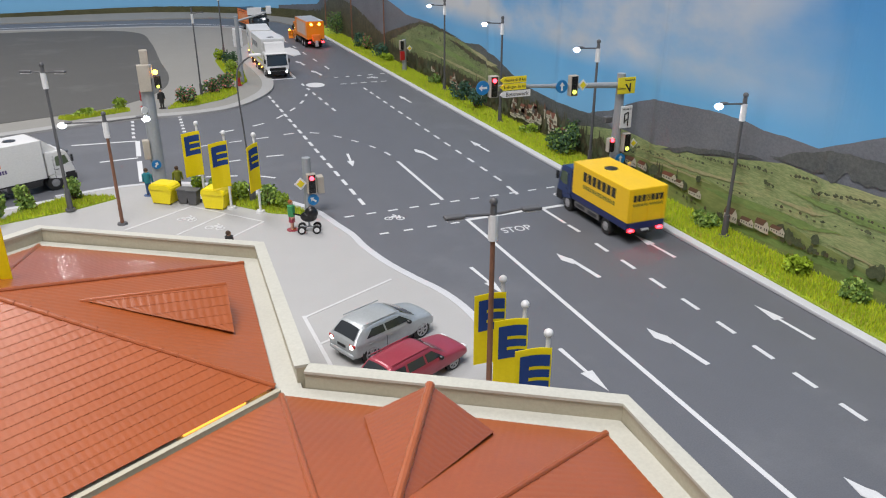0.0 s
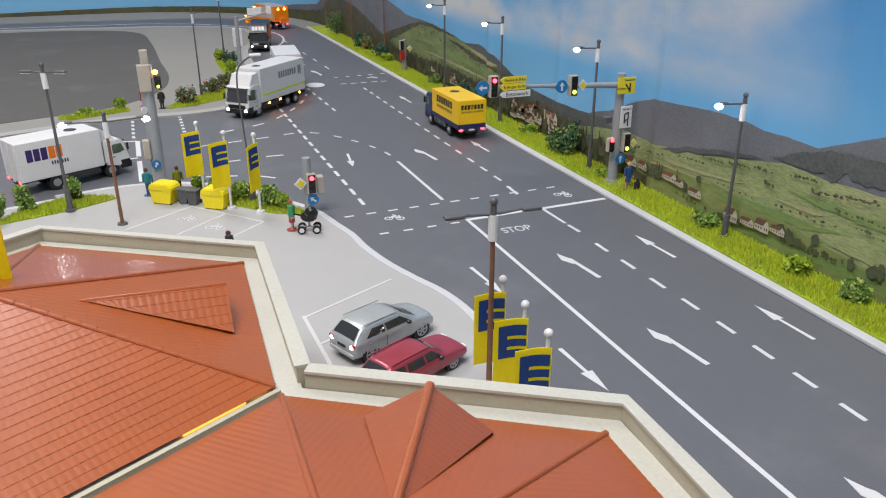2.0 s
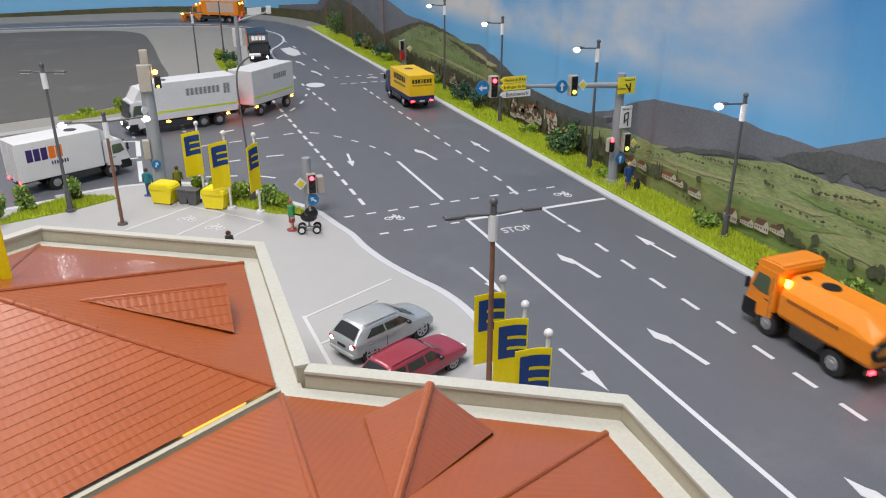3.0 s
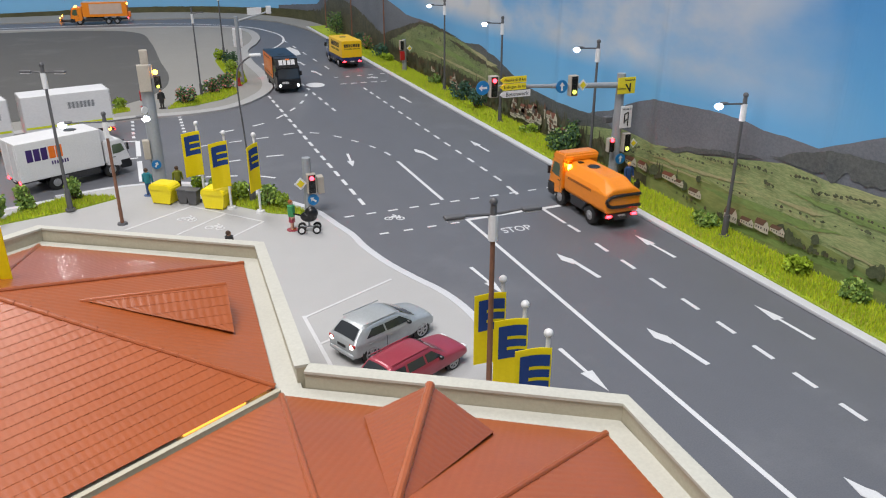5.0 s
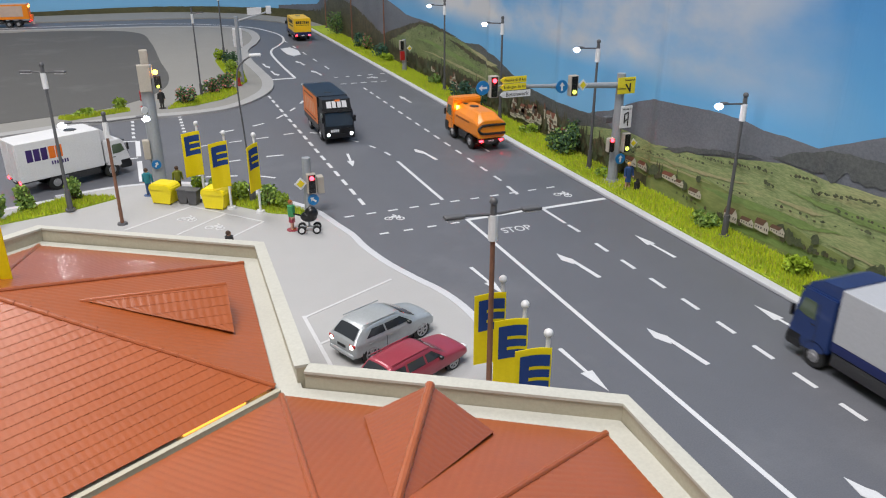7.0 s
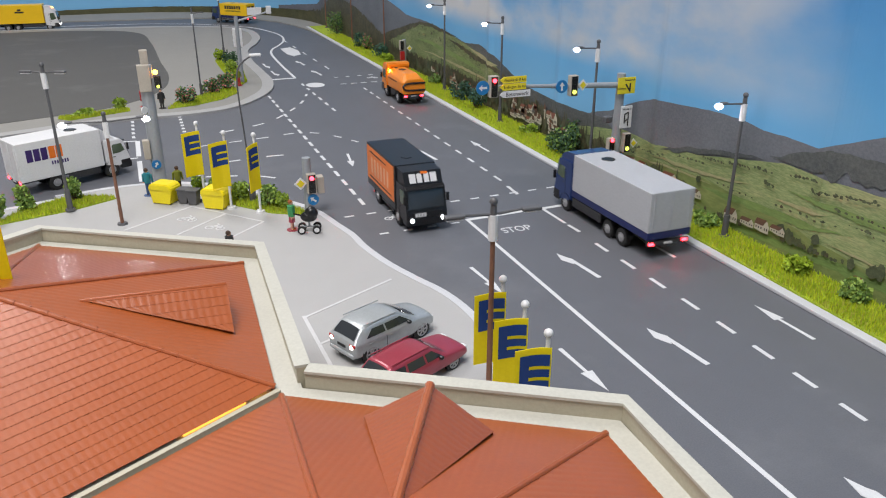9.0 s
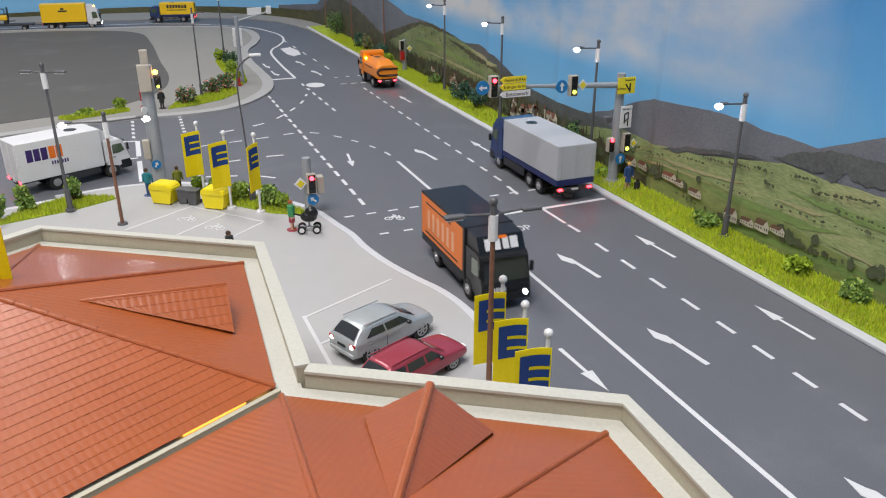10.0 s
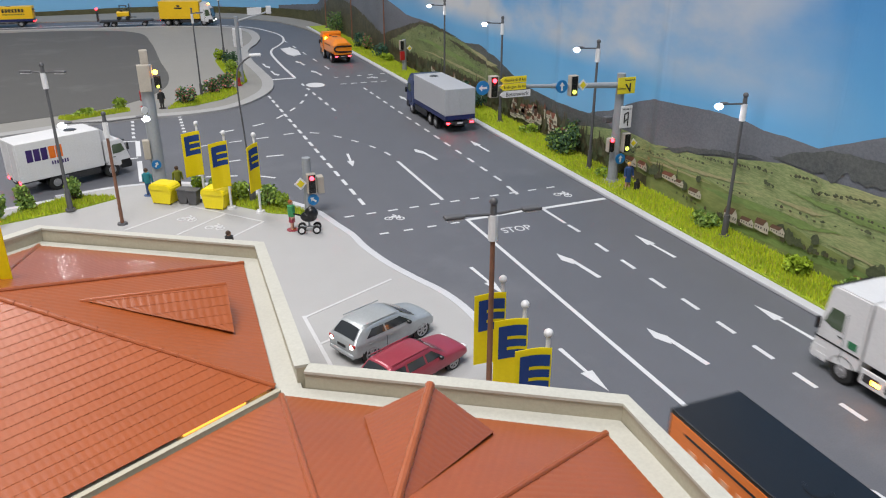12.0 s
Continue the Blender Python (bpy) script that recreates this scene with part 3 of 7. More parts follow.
# the lettering of the stop lane
txt = bpy.data.curves.new("stop_lettering", "FONT")
txt.body, txt.size, txt.extrude = "STOP", 0.86 * S, 0.0001
tob = new("stop_lettering_source", txt)
bpy.context.view_layer.update()
me = bpy.data.meshes.new_from_object(tob.evaluated_get(bpy.context.evaluated_depsgraph_get()))
bpy.data.objects.remove(tob)
me.materials.clear()
me.materials.append(MARK)
letters = tagged(new("stop_lettering", me), "white STOP lettering painted on the lane", "marking", kind="structure")
letters.matrix_world = at(18.15, 36.75, 0.005, -1) @ Matrix.Diagonal((0.9, 1.25, 1, 1))


def bike_sign(x, y, rz, z=0.0):
    bm = bmesh.new()
    for a in (-0.45, 0.45):
        ring = [Vector((a + 0.3 * math.cos(k), 0.3 * math.sin(k), 0)) for k in np.linspace(0, 6.283, 13)]
        ribbon(ring, 0.1, -0.02, ZM + 0.0001 * len(bm.verts), 0.5, bm)
    for p, q in (((-0.45, 0), (-0.1, 0.5)), ((-0.1, 0.5), (0.45, 0)), ((-0.3, 0.25), (0.3, 0.28)), ((0.45, 0), (0.3, 0.6)), ((-0.2, 0.8), (0.1, 0.55))):
        ribbon([Vector((*p, 0)), Vector((*q, 0))], 0.13, -0.02, ZM + 0.0001 * len(bm.verts), 0.5, bm)
    bmesh.ops.scale(bm, vec=(0.78, 0.78, 1), verts=bm.verts)
    ob = mark("bicycle_marking", bm, "white bicycle symbol painted on the ground")
    if z:
        ob.data.materials[0] = PAVEMARK
    ob.matrix_world = at(x, y, z, rz)


bike_sign(13.0, 41.3, -20)
bike_sign(24.6, 41.4, -40)
bike_sign(24.6, 85.2, -20)


def bay_line(pts, w=0.13):
    ob = mark("parking_line", ribbon([Vector((*p, 0)) for p in pts], w, -0.02, 0.012), "thin white parking bay line")
    ob.location.z = 0.16 * S
    ob.data.materials[0] = PAVEMARK


bay_line([(10.1, 32.9), (5.25, 30.5)])
bay_line([(5.25, 30.65), (5.4, 26.0)], 0.17)
bay_line([(5.3, 27.9), (6.4, 28.4)])
bay_line([(-2.2, 44.7), (1.75, 47.5)])
bay_line([(1.75, 47.5), (5.5, 43.2)])
bay_line([(0.6, 42.9), (3.57, 45.4)])
bay_line([(5.5, 43.2), (3.2, 41.2)])
bike_sign(1.3, 45.2, -35, 0.16)
bike_sign(2.7, 43.2, -35, 0.16)
# ---- supermarket building ----
market = thing("supermarket", "supermarket with red tiled hipped roofs behind grey parapets", "building")
OUT = [(-25, 16), (-4.4, 30.4), (3.17, 25.68), (2.95, 17.06), (9.77, 12.84), (9.66, 9.13), (9.4, -6)]
INN = [(-25, 15.7), (-4.42, 30.1), (2.9, 25.5), (2.7, 16.8), (9.5, 12.65), (9.4, 9.1), (9.14, -6)]
part("wall", prism(INN + [(-25, -6)], 0.1, 5.4), WALLM, market)
part("gutter_floor", prism(INN + [(-25, -6)], 5.41, 5.5), GUTTER, market, "pale grey flat gutter floor")


def parapet_run(pts):
    line = [Vector((*p, 0)) for p in pts]
    bm = ribbon(line, 0.32, 5.2, 5.94, 0.0)
    part("parapet", bm, STONE, market, "grey-olive moulded parapet")
    part("parapet_cap", ribbon(line, 0.42, 5.945, 6.02, 0.12), GUTTER, market, "lighter grey cap of the parapet")


parapet_run(OUT[:4])
parapet_run(OUT[3:])


def tiled_face(name, corners, parent, along=None, u_step=0.19, v_step=0.27, rise=0.0):
    """A sloping roof plane with rows of rounded tiles; corners run along the eave first and are given in order round the face."""
    P = [Vector(c) for c in corners]
    U = (Vector(along) if along else P[1] - P[0]).normalized()
    N = (P[1] - P[0]).cross(P[2] - P[0]).normalized()
    if N.z < 0:
        N = -N
    V = N.cross(U)
    if V.z < 0:
        V = -V
    poly = [((p - P[0]).dot(U), (p - P[0]).dot(V)) for p in P]
    vmax = max(v for u, v in poly)
    bm = bmesh.new()

    def span(v):
        xs = []
        for (a, b), (c, d) in zip(poly, poly[1:] + poly[:1]):
            if (b - v) * (d - v) <= 0 and abs(d - b) > 1e-9:
                xs.append(a + (c - a) * (v - b) / (d - b))
        return (min(xs), max(xs)) if len(xs) > 1 else None
    rows = int(vmax / v_step)

    def wave(u):
        """Height of the rounded tile profile across the slope."""
        return 0.008 * abs(math.sin(math.pi * u / u_step)) ** 0.8

    for j in range(rows + 1):
        v0, v1 = j * v_step, min((j + 1) * v_step, vmax - 0.001)
        if v1 - v0 < 0.02:
            continue
        a, b = span(max(v0, 0.002)), span(v1)
        if not a or not b:
            continue
        lo, hi = min(a[0], b[0]), max(a[1], b[1])
        n = max(2, int((hi - lo) / (u_step / 5)))
        last = None
        for i in range(n + 1):
            u = lo + (hi - lo) * i / n
            ua, ub = min(max(u, a[0]), a[1]), min(max(u, b[0]), b[1])
            pa, pb = P[0] + U * ua + V * v0 + N * (wave(ua) + 0.008 + rise), P[0] + U * ub + V * v1 + N * (wave(ub) * 0.8 + rise)
            pc = P[0] + U * ua + V * v0 - N * (0.005 + 2 * rise)
            cur = (bm.verts.new(pa), bm.verts.new(pb), bm.verts.new(pc), bm.verts.new(pa))
            if last and (abs(ua - last[4]) > 1e-6 or abs(ub - last[5]) > 1e-6):
                bm.faces.new((last[0], cur[0], cur[1], last[1])).smooth = True
                bm.faces.new((last[2], cur[2], cur[3], last[3]))
            last = (*cur, ua, ub)
    base = [p - N * 0.02 for p in P]
    bm.faces.new([bm.verts.new(p) for p in base])
    bmesh.ops.recalc_face_normals(bm, faces=bm.faces)
    return part(name, bm, TILE, parent)


def ridge_row(a, b, parent, r=0.13):
    """A row of overlapping ridge tiles along a hip."""
    a, b = Vector(a), Vector(b)
    n = max(2, int((b - a).length / 0.42))
    bm = bmesh.new()
    for i in range(n):
        p, q = a.lerp(b, i / n), a.lerp(b, (i + 1.12) / n)
        add_cyl(bm, p, q, r * 1.12, r * 0.88, 10)
    return part("ridge_tiles", bm, TILE, parent)


AP, BP = (-4.49, 20.07, 8.0), (1.59, 7.76, 8.0)
A1, A2, A3, A4 = (-4.39, 29.37, 5.6), (2.35, 25.07, 5.6), (2.04, 16.98, 5.6), (-7.6, 11.9, 5.6)
A0 = (-11.5, 24.4, 5.6)
B1, B2, B3 = (2.12, 16.50, 5.6), (8.83, 12.24, 5.6), (8.5, 3.0, 5.6)
B0 = (-6.6, 11.9, 5.6)
for cs in ((A0, A1, AP), (A1, A2, AP), (A2, A3, AP), (A3, A4, AP)):
    tiled_face("roof_slope", cs, market)
    ridge_row(cs[1], AP, market, 0.075)
for cs in ((B0, B1, BP), (B1, B2, BP), (B2, B3, BP)):
    tiled_face("roof_slope", cs, market)
    ridge_row(cs[1], BP, market, 0.075)
part("gutter_rail", ribbon([Vector((2.1, 16.72, 0)), Vector((-6.4, 12.2, 0))], 0.14, 5.5, 5.66), STONE, market, "thin grey gutter rail between the roofs")
# added glowing bars stand for yellow light coming out of the slit
part("gap_glow", box((0.45, 16.24, 5.56), (1.75, 0.16, 0.08), 0.02, Matrix.Rotation(math.atan2(0.82, 1.54), 3, "Z")), L_INSIDE, market, "warm glowing bar for the light inside the roof gap")
part("gap_glow", box((1.6, 16.9, 5.58), (0.55, 0.08, 0.06), 0.02, Matrix.Rotation(math.atan2(0.82, 1.54), 3, "Z")), L_INSIDE, market, "warm glowing bar for the light inside the roof gap")

# entrance gable on the east wing: ridge runs from the front peak back into the roof
EP, EL, ER, EB = (4.95, 13.45, 7.1), (3.67, 14.36, 6.0), (6.19, 12.75, 6.0), (3.0, 10.0, 7.15)
RUN = [b - a for a, b in zip(EP, EB)]
tiled_face("gable_slope", (EL, EP, EB), market, RUN, rise=0.008)
tiled_face("gable_slope", (ER, EP, EB), market, RUN, rise=0.008)
ridge_row(EP, EB, market, 0.1)
bm = bmesh.new()
vs = [bm.verts.new(p) for p in (EP, EL, (3.67, 14.33, 5.6), (6.17, 12.72, 5.6), ER)]
bm.faces.new(vs)
part("gable_front", bm, TILE, market)
# shallow dormer on the west wing
DR, DB = (1.42, 20.87, 6.85), (-2.33, 20.4, 7.22)
DRUN = [b - a for a, b in zip(DR, DB)]
tiled_face("dormer_slope", ((1.387, 19.55, 5.94), DR, DB), market, DRUN, 0.21, 0.3, 0.03)
tiled_face("dormer_slope", ((1.365, 22.2, 6.1), DR, DB), market, DRUN, 0.21, 0.3, 0.03)
ridge_row(DR, DB, market, 0.06)
bm = bmesh.new()
vs = [bm.verts.new(p) for p in ((1.40, 20.87, 6.84), (1.37, 19.57, 5.93), (1.38, 19.57, 5.75), (1.37, 22.15, 5.75), (1.35, 22.15, 6.08))]
bm.faces.new(vs)
part("dormer_front", bm, TILE, market)
# yellow banner at the west corner
sgn = thing("roof_banner", "yellow banner with a blue square beside the roof", "banner")
part("blue_field", box((-4.85, 22.05, 8.3), (0.9, 0.05, 0.8), 0.02), LOGOBLUE, sgn)
part("pole", cyl((-5.35, 22.1, 5.6), (-5.35, 22.1, 9.3), 0.08, 0.08, 10), WHITE, sgn)
part("cloth", box((-4.75, 22.1, 8.05), (1.3, 0.06, 2.1), 0.02), FLAGY, sgn)
# ---- vehicles: the nose is at x = 0, the length runs to -x ----
WHEELS = {}


def wheel(parent, x, y, r=0.52, w=0.34, rim=RIM):
    """A tyre with its rim, on its own axle so that it can roll; y tells the side."""
    bm = bmesh.new()
    side = 1 if y > 0 else -1
    add_cyl(bm, (0, -w / 2, 0), (0, w / 2, 0), r, r, 24)
    es = [e for e in bm.edges if len(e.link_faces) == 2 and any(len(f.verts) > 6 for f in e.link_faces)]
    bmesh.ops.bevel(bm, geom=es, offset=0.05, segments=2, affect="EDGES")
    tyre = part("wheel", bm, RUBBER, parent, smooth=False)
    bm = bmesh.new()
    add_cyl(bm, (0, side * (w / 2 - 0.06), 0), (0, side * (w / 2 + 0.012), 0), r * 0.56, r * 0.5, 20)
    add_cyl(bm, (0, side * w / 2, 0), (0, side * (w / 2 + 0.07), 0), r * 0.25, r * 0.2, 12)
    for k in range(8):
        a = k * math.pi / 4
        add_cyl(bm, (r * 0.42 * math.cos(a), side * w / 2, r * 0.42 * math.sin(a)), (r * 0.42 * math.cos(a), side * (w / 2 + 0.03), r * 0.42 * math.sin(a)), 0.045, 0.045, 6)
    part("rim", bm, rim, tyre, "silver-grey wheel rim")
    tyre.location = (x * S, y * S, r * S)
    WHEELS.setdefault(parent.name, []).append((tyre, x, y, r))
    return tyre


def side_blocks(name, parent, x0, x1, z0, z1, y, material, n, gap=0.22, label=""):
    """A printed line as plain blocks."""
    w = (x1 - x0) / n
    bm = bmesh.new()
    for i in range(n):
        add_box(bm, (x0 + w * (i + 0.5), y, (z0 + z1) / 2), (w * (1 - gap), 0.012, z1 - z0))
    return part(name, bm, material, parent, label)


def end_blocks(name, parent, y0, y1, z0, z1, x, material, n, gap=0.22, label=""):
    w = (y1 - y0) / n
    bm = bmesh.new()
    for i in range(n):
        add_box(bm, (x, y0 + w * (i + 0.5), (z0 + z1) / 2), (0.012, w * (1 - gap), z1 - z0))
    return part(name, bm, material, parent, label)


def cab(t, paint_m, high=2.95, long=1.75, wide=2.4, low=0.5, lights=L_WHITE, bumper=BLACK, win=None):
    """A cab-over driver's cab with windscreen, side windows, grille, bumper, mirrors and lamps."""
    h = wide / 2
    k = high - 1.2
    prof = [(0.0, low), (0.0, 1.2), (-0.06, 1.25 + 0.08 * k), (-0.34, high - 0.22), (-0.52, high - 0.03), (-0.75, high), (-long, high), (-long, low + 0.35), (-1.75, low + 0.2)]
    if long <= 1.76:
        prof = prof[:-1]
    bm = extrude_profile(prof, -h, h)
    bmesh.ops.bevel(bm, geom=[e for e in bm.edges], offset=0.06, segments=2, affect="EDGES")
    body = part("cab", bm, paint_m, t)
    ws = bmesh.new()
    a, b = (-0.075, 1.3 + 0.1 * k), (-0.325, high - 0.3)
    vs = [ws.verts.new((x + 0.012, y, z)) for (x, z), y in ((a, -h + 0.12), (a, h - 0.12), (b, h - 0.2), (b, -h + 0.2))]
    f = ws.faces.new(vs)
    o = bmesh.ops.extrude_face_region(ws, geom=[f])
    bmesh.ops.translate(ws, vec=(0.03, 0, 0.01), verts=[v for v in o["geom"] if isinstance(v, bmesh.types.BMVert)])
    bmesh.ops.recalc_face_normals(ws, faces=ws.faces)
    part("windscreen", ws, GLASS, body, "dark glossy windscreen")
    for s in (-1, 1):
        wl, wh = win or (1.62, high - 0.34)
        w = extrude_profile([(-0.34, wl + 0.12), (-0.44 - 0.06 * k, wh), (-1.12, wh), (-1.2, wh - 0.08), (-1.2, wl), (-0.75, wl)], s * (h - 0.01), s * (h + 0.015))
        part("side_window", w, SIDEGLASS, body, "dark side window")
        part("door_seam", box((-1.32, s * (h + 0.002), (wh + low) / 2 + 0.2), (0.025, 0.012, wh - low - 0.3)), CHASSIS, body)
        part("door_handle", box((-1.15, s * (h + 0.01), wl - 0.22), (0.2, 0.03, 0.05), 0.01), BLACK, body)
        part("lower_panel", box((-0.36, s * (h - 0.025), low + 0.28), (0.68, 0.07, 0.62), 0.03), bumper, body, "dark lower cab panel")
        part("mirror", box((-0.12, s * (h + 0.07), 2.0), (0.12, 0.18, 0.5), 0.03), BLACK, body, "black wing mirror")
        part("step", box((-0.5, s * (h - 0.02), low + 0.15), (0.5, 0.08, 0.3), 0.03), bumper, body)
        part("headlight_housing", box((0.03, s * (h - 0.36), low + 0.31), (0.07, 0.46, 0.24), 0.03), CHASSIS, body)
        part("headlight", cyl((0.05, s * (h - 0.3), low + 0.31), (0.085, s * (h - 0.3), low + 0.31), 0.125, 0.11, 14), lights, body, "lit white headlight")
    part("grille", box((0.015, 0, 1.12), (0.06, wide * 0.72, 0.34), 0.02), BLACK, body, "dark ribbed grille")
    part("bumper", box((0.0, 0, low + 0.2), (0.16, wide - 0.04, 0.42), 0.05), bumper, body)
    part("sun_visor", box((-0.27, 0, high - 0.2), (0.2, wide - 0.3, 0.06), 0.02), BLACK, body)
    return body


def chassis(t, long, wide=2.3, start=-0.4):
    part("chassis", box(((start - long) / 2 - 0.1, 0, 0.78), (long + start - 0.3, 0.9, 0.28), 0.03), CHASSIS, t)


def tail(t, x, wide=2.3, z=0.9, lights=L_RED):
    bar_ = part("rear_bar", box((x + 0.08, 0, z), (0.12, wide, 0.22), 0.03), CHASSIS, t)
    for s in (-1, 1):
        part("tail_light", box((x + 0.01, s * (wide / 2 - 0.26), z), (0.06, 0.34, 0.16), 0.03), lights, bar_, "glowing red tail light")
    part("number_plate", box((x + 0.015, 0, z - 0.02), (0.03, 0.5, 0.12)), WHITE, bar_, "plain pale plate")


def hatch(t, x, z, r=0.42):
    bm = bmesh.new()
    add_cyl(bm, (x, 0, z - 0.02), (x, 0, z + 0.03), r, r * 0.92, 20)
    part("roof_hatch", bm, BLACK, t, "round black roof hatch")


def axle_pair(t, x, wide=2.4, r=0.52, w=0.34, rim=RIM):
    for s in (-1, 1):
        wheel(t, x, s * (wide / 2 - w / 2 - 0.02), r, w, rim)


def cargo(t, x0, x1, z0, z1, wide, material, name="cargo_box", label="", edge=None):
    b = part(name, box(((x0 + x1) / 2, 0, (z0 + z1) / 2), (abs(x1 - x0), wide, z1 - z0), 0.04), material, t, label)
    bm = bmesh.new()
    for s in (-1, 1):
        add_box(bm, (x1 - 0.012, s * wide * 0.02, (z0 + z1) / 2), (0.02, 0.03, (z1 - z0) * 0.95))
        add_box(bm, (x1 - 0.02, s * wide * 0.4, (z0 + z1) / 2), (0.04, 0.04, (z1 - z0) * 0.9))
    part("door_bars", bm, edge or material, b)
    return b


def skirt(t, x0, x1, z0, z1, wide, material, name="side_skirt"):
    for s in (-1, 1):
        part(name, box(((x0 + x1) / 2, s * (wide / 2 - 0.06), (z0 + z1) / 2), (abs(x1 - x0), 0.1, z1 - z0), 0.03), material, t)
        n = max(1, int(abs(x1 - x0) / 0.9))
        for i in range(n):
            w = abs(x1 - x0) / n
            part("locker", box((min(x0, x1) + w * (i + 0.5), s * (wide / 2 - 0.005), (z0 + z1) / 2), (w * 0.72, 0.02, (z1 - z0) * 0.5), 0.005), CHASSIS, t)


def guard(t, x, wide, r=0.62):
    """Mudguards over an axle."""
    for s in (-1, 1):
        bm = bmesh.new()
        ring = []
        for k in np.linspace(0.1, math.pi - 0.1, 9):
            ring.append((x + r * math.cos(k), 0.52 + r * math.sin(k)))
        for (a, b), (c, d) in zip(ring, ring[1:]):
            y0, y1 = s * (wide / 2 - 0.4), s * (wide / 2 + 0.01)
            bm.faces.new([bm.verts.new(p) for p in ((a, y0, b), (a, y1, b), (c, y1, d), (c, y0, d))])
        o = bmesh.ops.solidify(bm, geom=bm.faces[:], thickness=0.04)
        part("mudguard", bm, BLACK, t)


def box_truck(name, label, cabm, boxm, length, axles, z0, z1, wide, cab_long=1.75, cab_high=2.9, skirtm=CHASSIS, skirt_z=(0.62, 1.2), bumper=BLACK, lights=L_WHITE, sub=None, win=None):
    t = thing(name, label, "truck")
    chassis(t, length)
    cab(t, cabm, cab_high, cab_long, wide - 0.05, bumper=bumper, lights=lights, win=win)
    b = cargo(t, -cab_long - 0.12, -length, z0, z1, wide, boxm)
    skirt(t, axles[0] - 0.8, axles[1] + 0.8, *skirt_z, wide - 0.05, skirtm)
    if sub:
        part("floor_rail", box(((-cab_long - length) / 2 - 0.05, 0, z0 - 0.2), (length - cab_long - 0.1, wide - 0.02, 0.4), 0.03), sub, t)
    for a in axles:
        axle_pair(t, a, wide - 0.02)
        guard(t, a, wide - 0.02)
    tail(t, -length, wide - 0.1)
    return t, b


FLEET = {}
# yellow truck with a navy cab
t, b = box_truck("yellow_truck", "yellow box truck with navy cab and dark lettering bars", BLUECAB, YELLOW, 7.6, (-1.35, -5.6), 1.35, 3.3, 2.5, 1.7, 2.75, SKIRTGREY, (0.55, 0.92), sub=NAVY)
for s in (-1, 1):
    side_blocks("print_line", b, -6.4, -2.95, 2.42, 2.98, s * 1.255, DARKPRINT, 7, 0.24, "dark block lettering bars")
    side_blocks("print_line", b, -6.35, -3.0, 1.98, 2.22, s * 1.255, OLIVEPRINT, 13, 0.34)
end_blocks("print_line", b, -1.0, 1.0, 2.55, 2.92, -7.605, DARKPRINT, 7, 0.24)
end_blocks("print_line", b, -1.0, 0.95, 2.28, 2.42, -7.605, OLIVEPRINT, 13, 0.34)
hatch(t, -3.9, 3.3)
FLEET["yellow_truck"] = t
# silver truck with a blue cab
t, b = box_truck("silver_truck", "silver-grey box truck with dark blue cab and skirts", BLUECAB, SILVERBOX, 9.8, (-1.45, -6.15, -7.5), 1.55, 3.75, 2.75, 2.05, 3.2, CHASSIS, (0.55, 1.1), sub=NAVY, win=(2.0, 2.75))
part("roof_fairing", extrude_profile([(-0.42, 3.1), (-0.62, 3.42), (-1.1, 3.66), (-2.1, 3.74), (-2.1, 3.1)], -1.22, 1.22), BLUECAB, t, "dark blue roof fairing")
hatch(t, -3.7, 3.75)
FLEET["silver_truck"] = t
# black truck with orange sides
t, b = box_truck("black_truck", "black rental truck with orange side panels and white print", BLACK, BLACK, 7.85, (-1.7, -5.75), 1.15, 3.5, 2.5, 1.95, 2.75, BLACK, (0.55, 1.0), sub=BLACK)
for s in (-1, 1):
    p = part("side_panel", box((-5.0, s * 1.255, 2.3), (5.5, 0.02, 2.16), 0.0), ORANGE_DK, b, "orange side panel")
    side_blocks("print_line", p, -7.0, -3.1, 1.75, 2.75, s * 1.272, PALEPRINT, 6, 0.56, "pale block lettering bars")
    part("print_line", box((-5.4, s * 1.272, 3.08), (3.4, 0.012, 0.07)), DARKPRINT, p)
    part("print_line", box((-5.0, s * 1.272, 1.46), (4.4, 0.012, 0.07)), DARKPRINT, p)
fair = part("roof_fairing", extrude_profile([(-0.55, 2.7), (-0.92, 3.42), (-2.05, 3.46), (-2.05, 2.7)], -1.15, 1.15), BLACK, t)
bm = bmesh.new()
rot = Matrix.Rotation(-math.atan2(0.37, 0.72), 3, "Y")
for i in range(4):
    add_box(bm, (-0.71, -0.63 + i * 0.42, 3.06), (0.02, 0.38 if i in (0, 3) else 0.3, 0.54), 0.0, None)
bmesh.ops.rotate(bm, cent=(-0.71, 0, 3.08), matrix=rot, verts=bm.verts)
part("print_line", bm, WHITE, fair, "white block lettering bars")
part("print_mark", box((-0.82, 0.1, 3.34), (0.03, 0.4, 0.14), 0, rot), PRINTORANGE, fair)
end_blocks("print_line", t, -0.75, -0.05, 1.0, 1.22, 0.055, OFFWHITE, 4, 0.2)
hatch(t, -3.6, 3.5, 0.36)
FLEET["black_truck"] = t
# white parcel truck
t, b = box_truck("parcel_truck", "white parcel box truck with purple and orange print bars", WHITE, WHITE, 7.4, (-1.4, -5.2), 0.95, 3.5, 2.5, 1.75, 2.6, CHASSIS, (0.5, 0.95), lights=OFFWHITE)
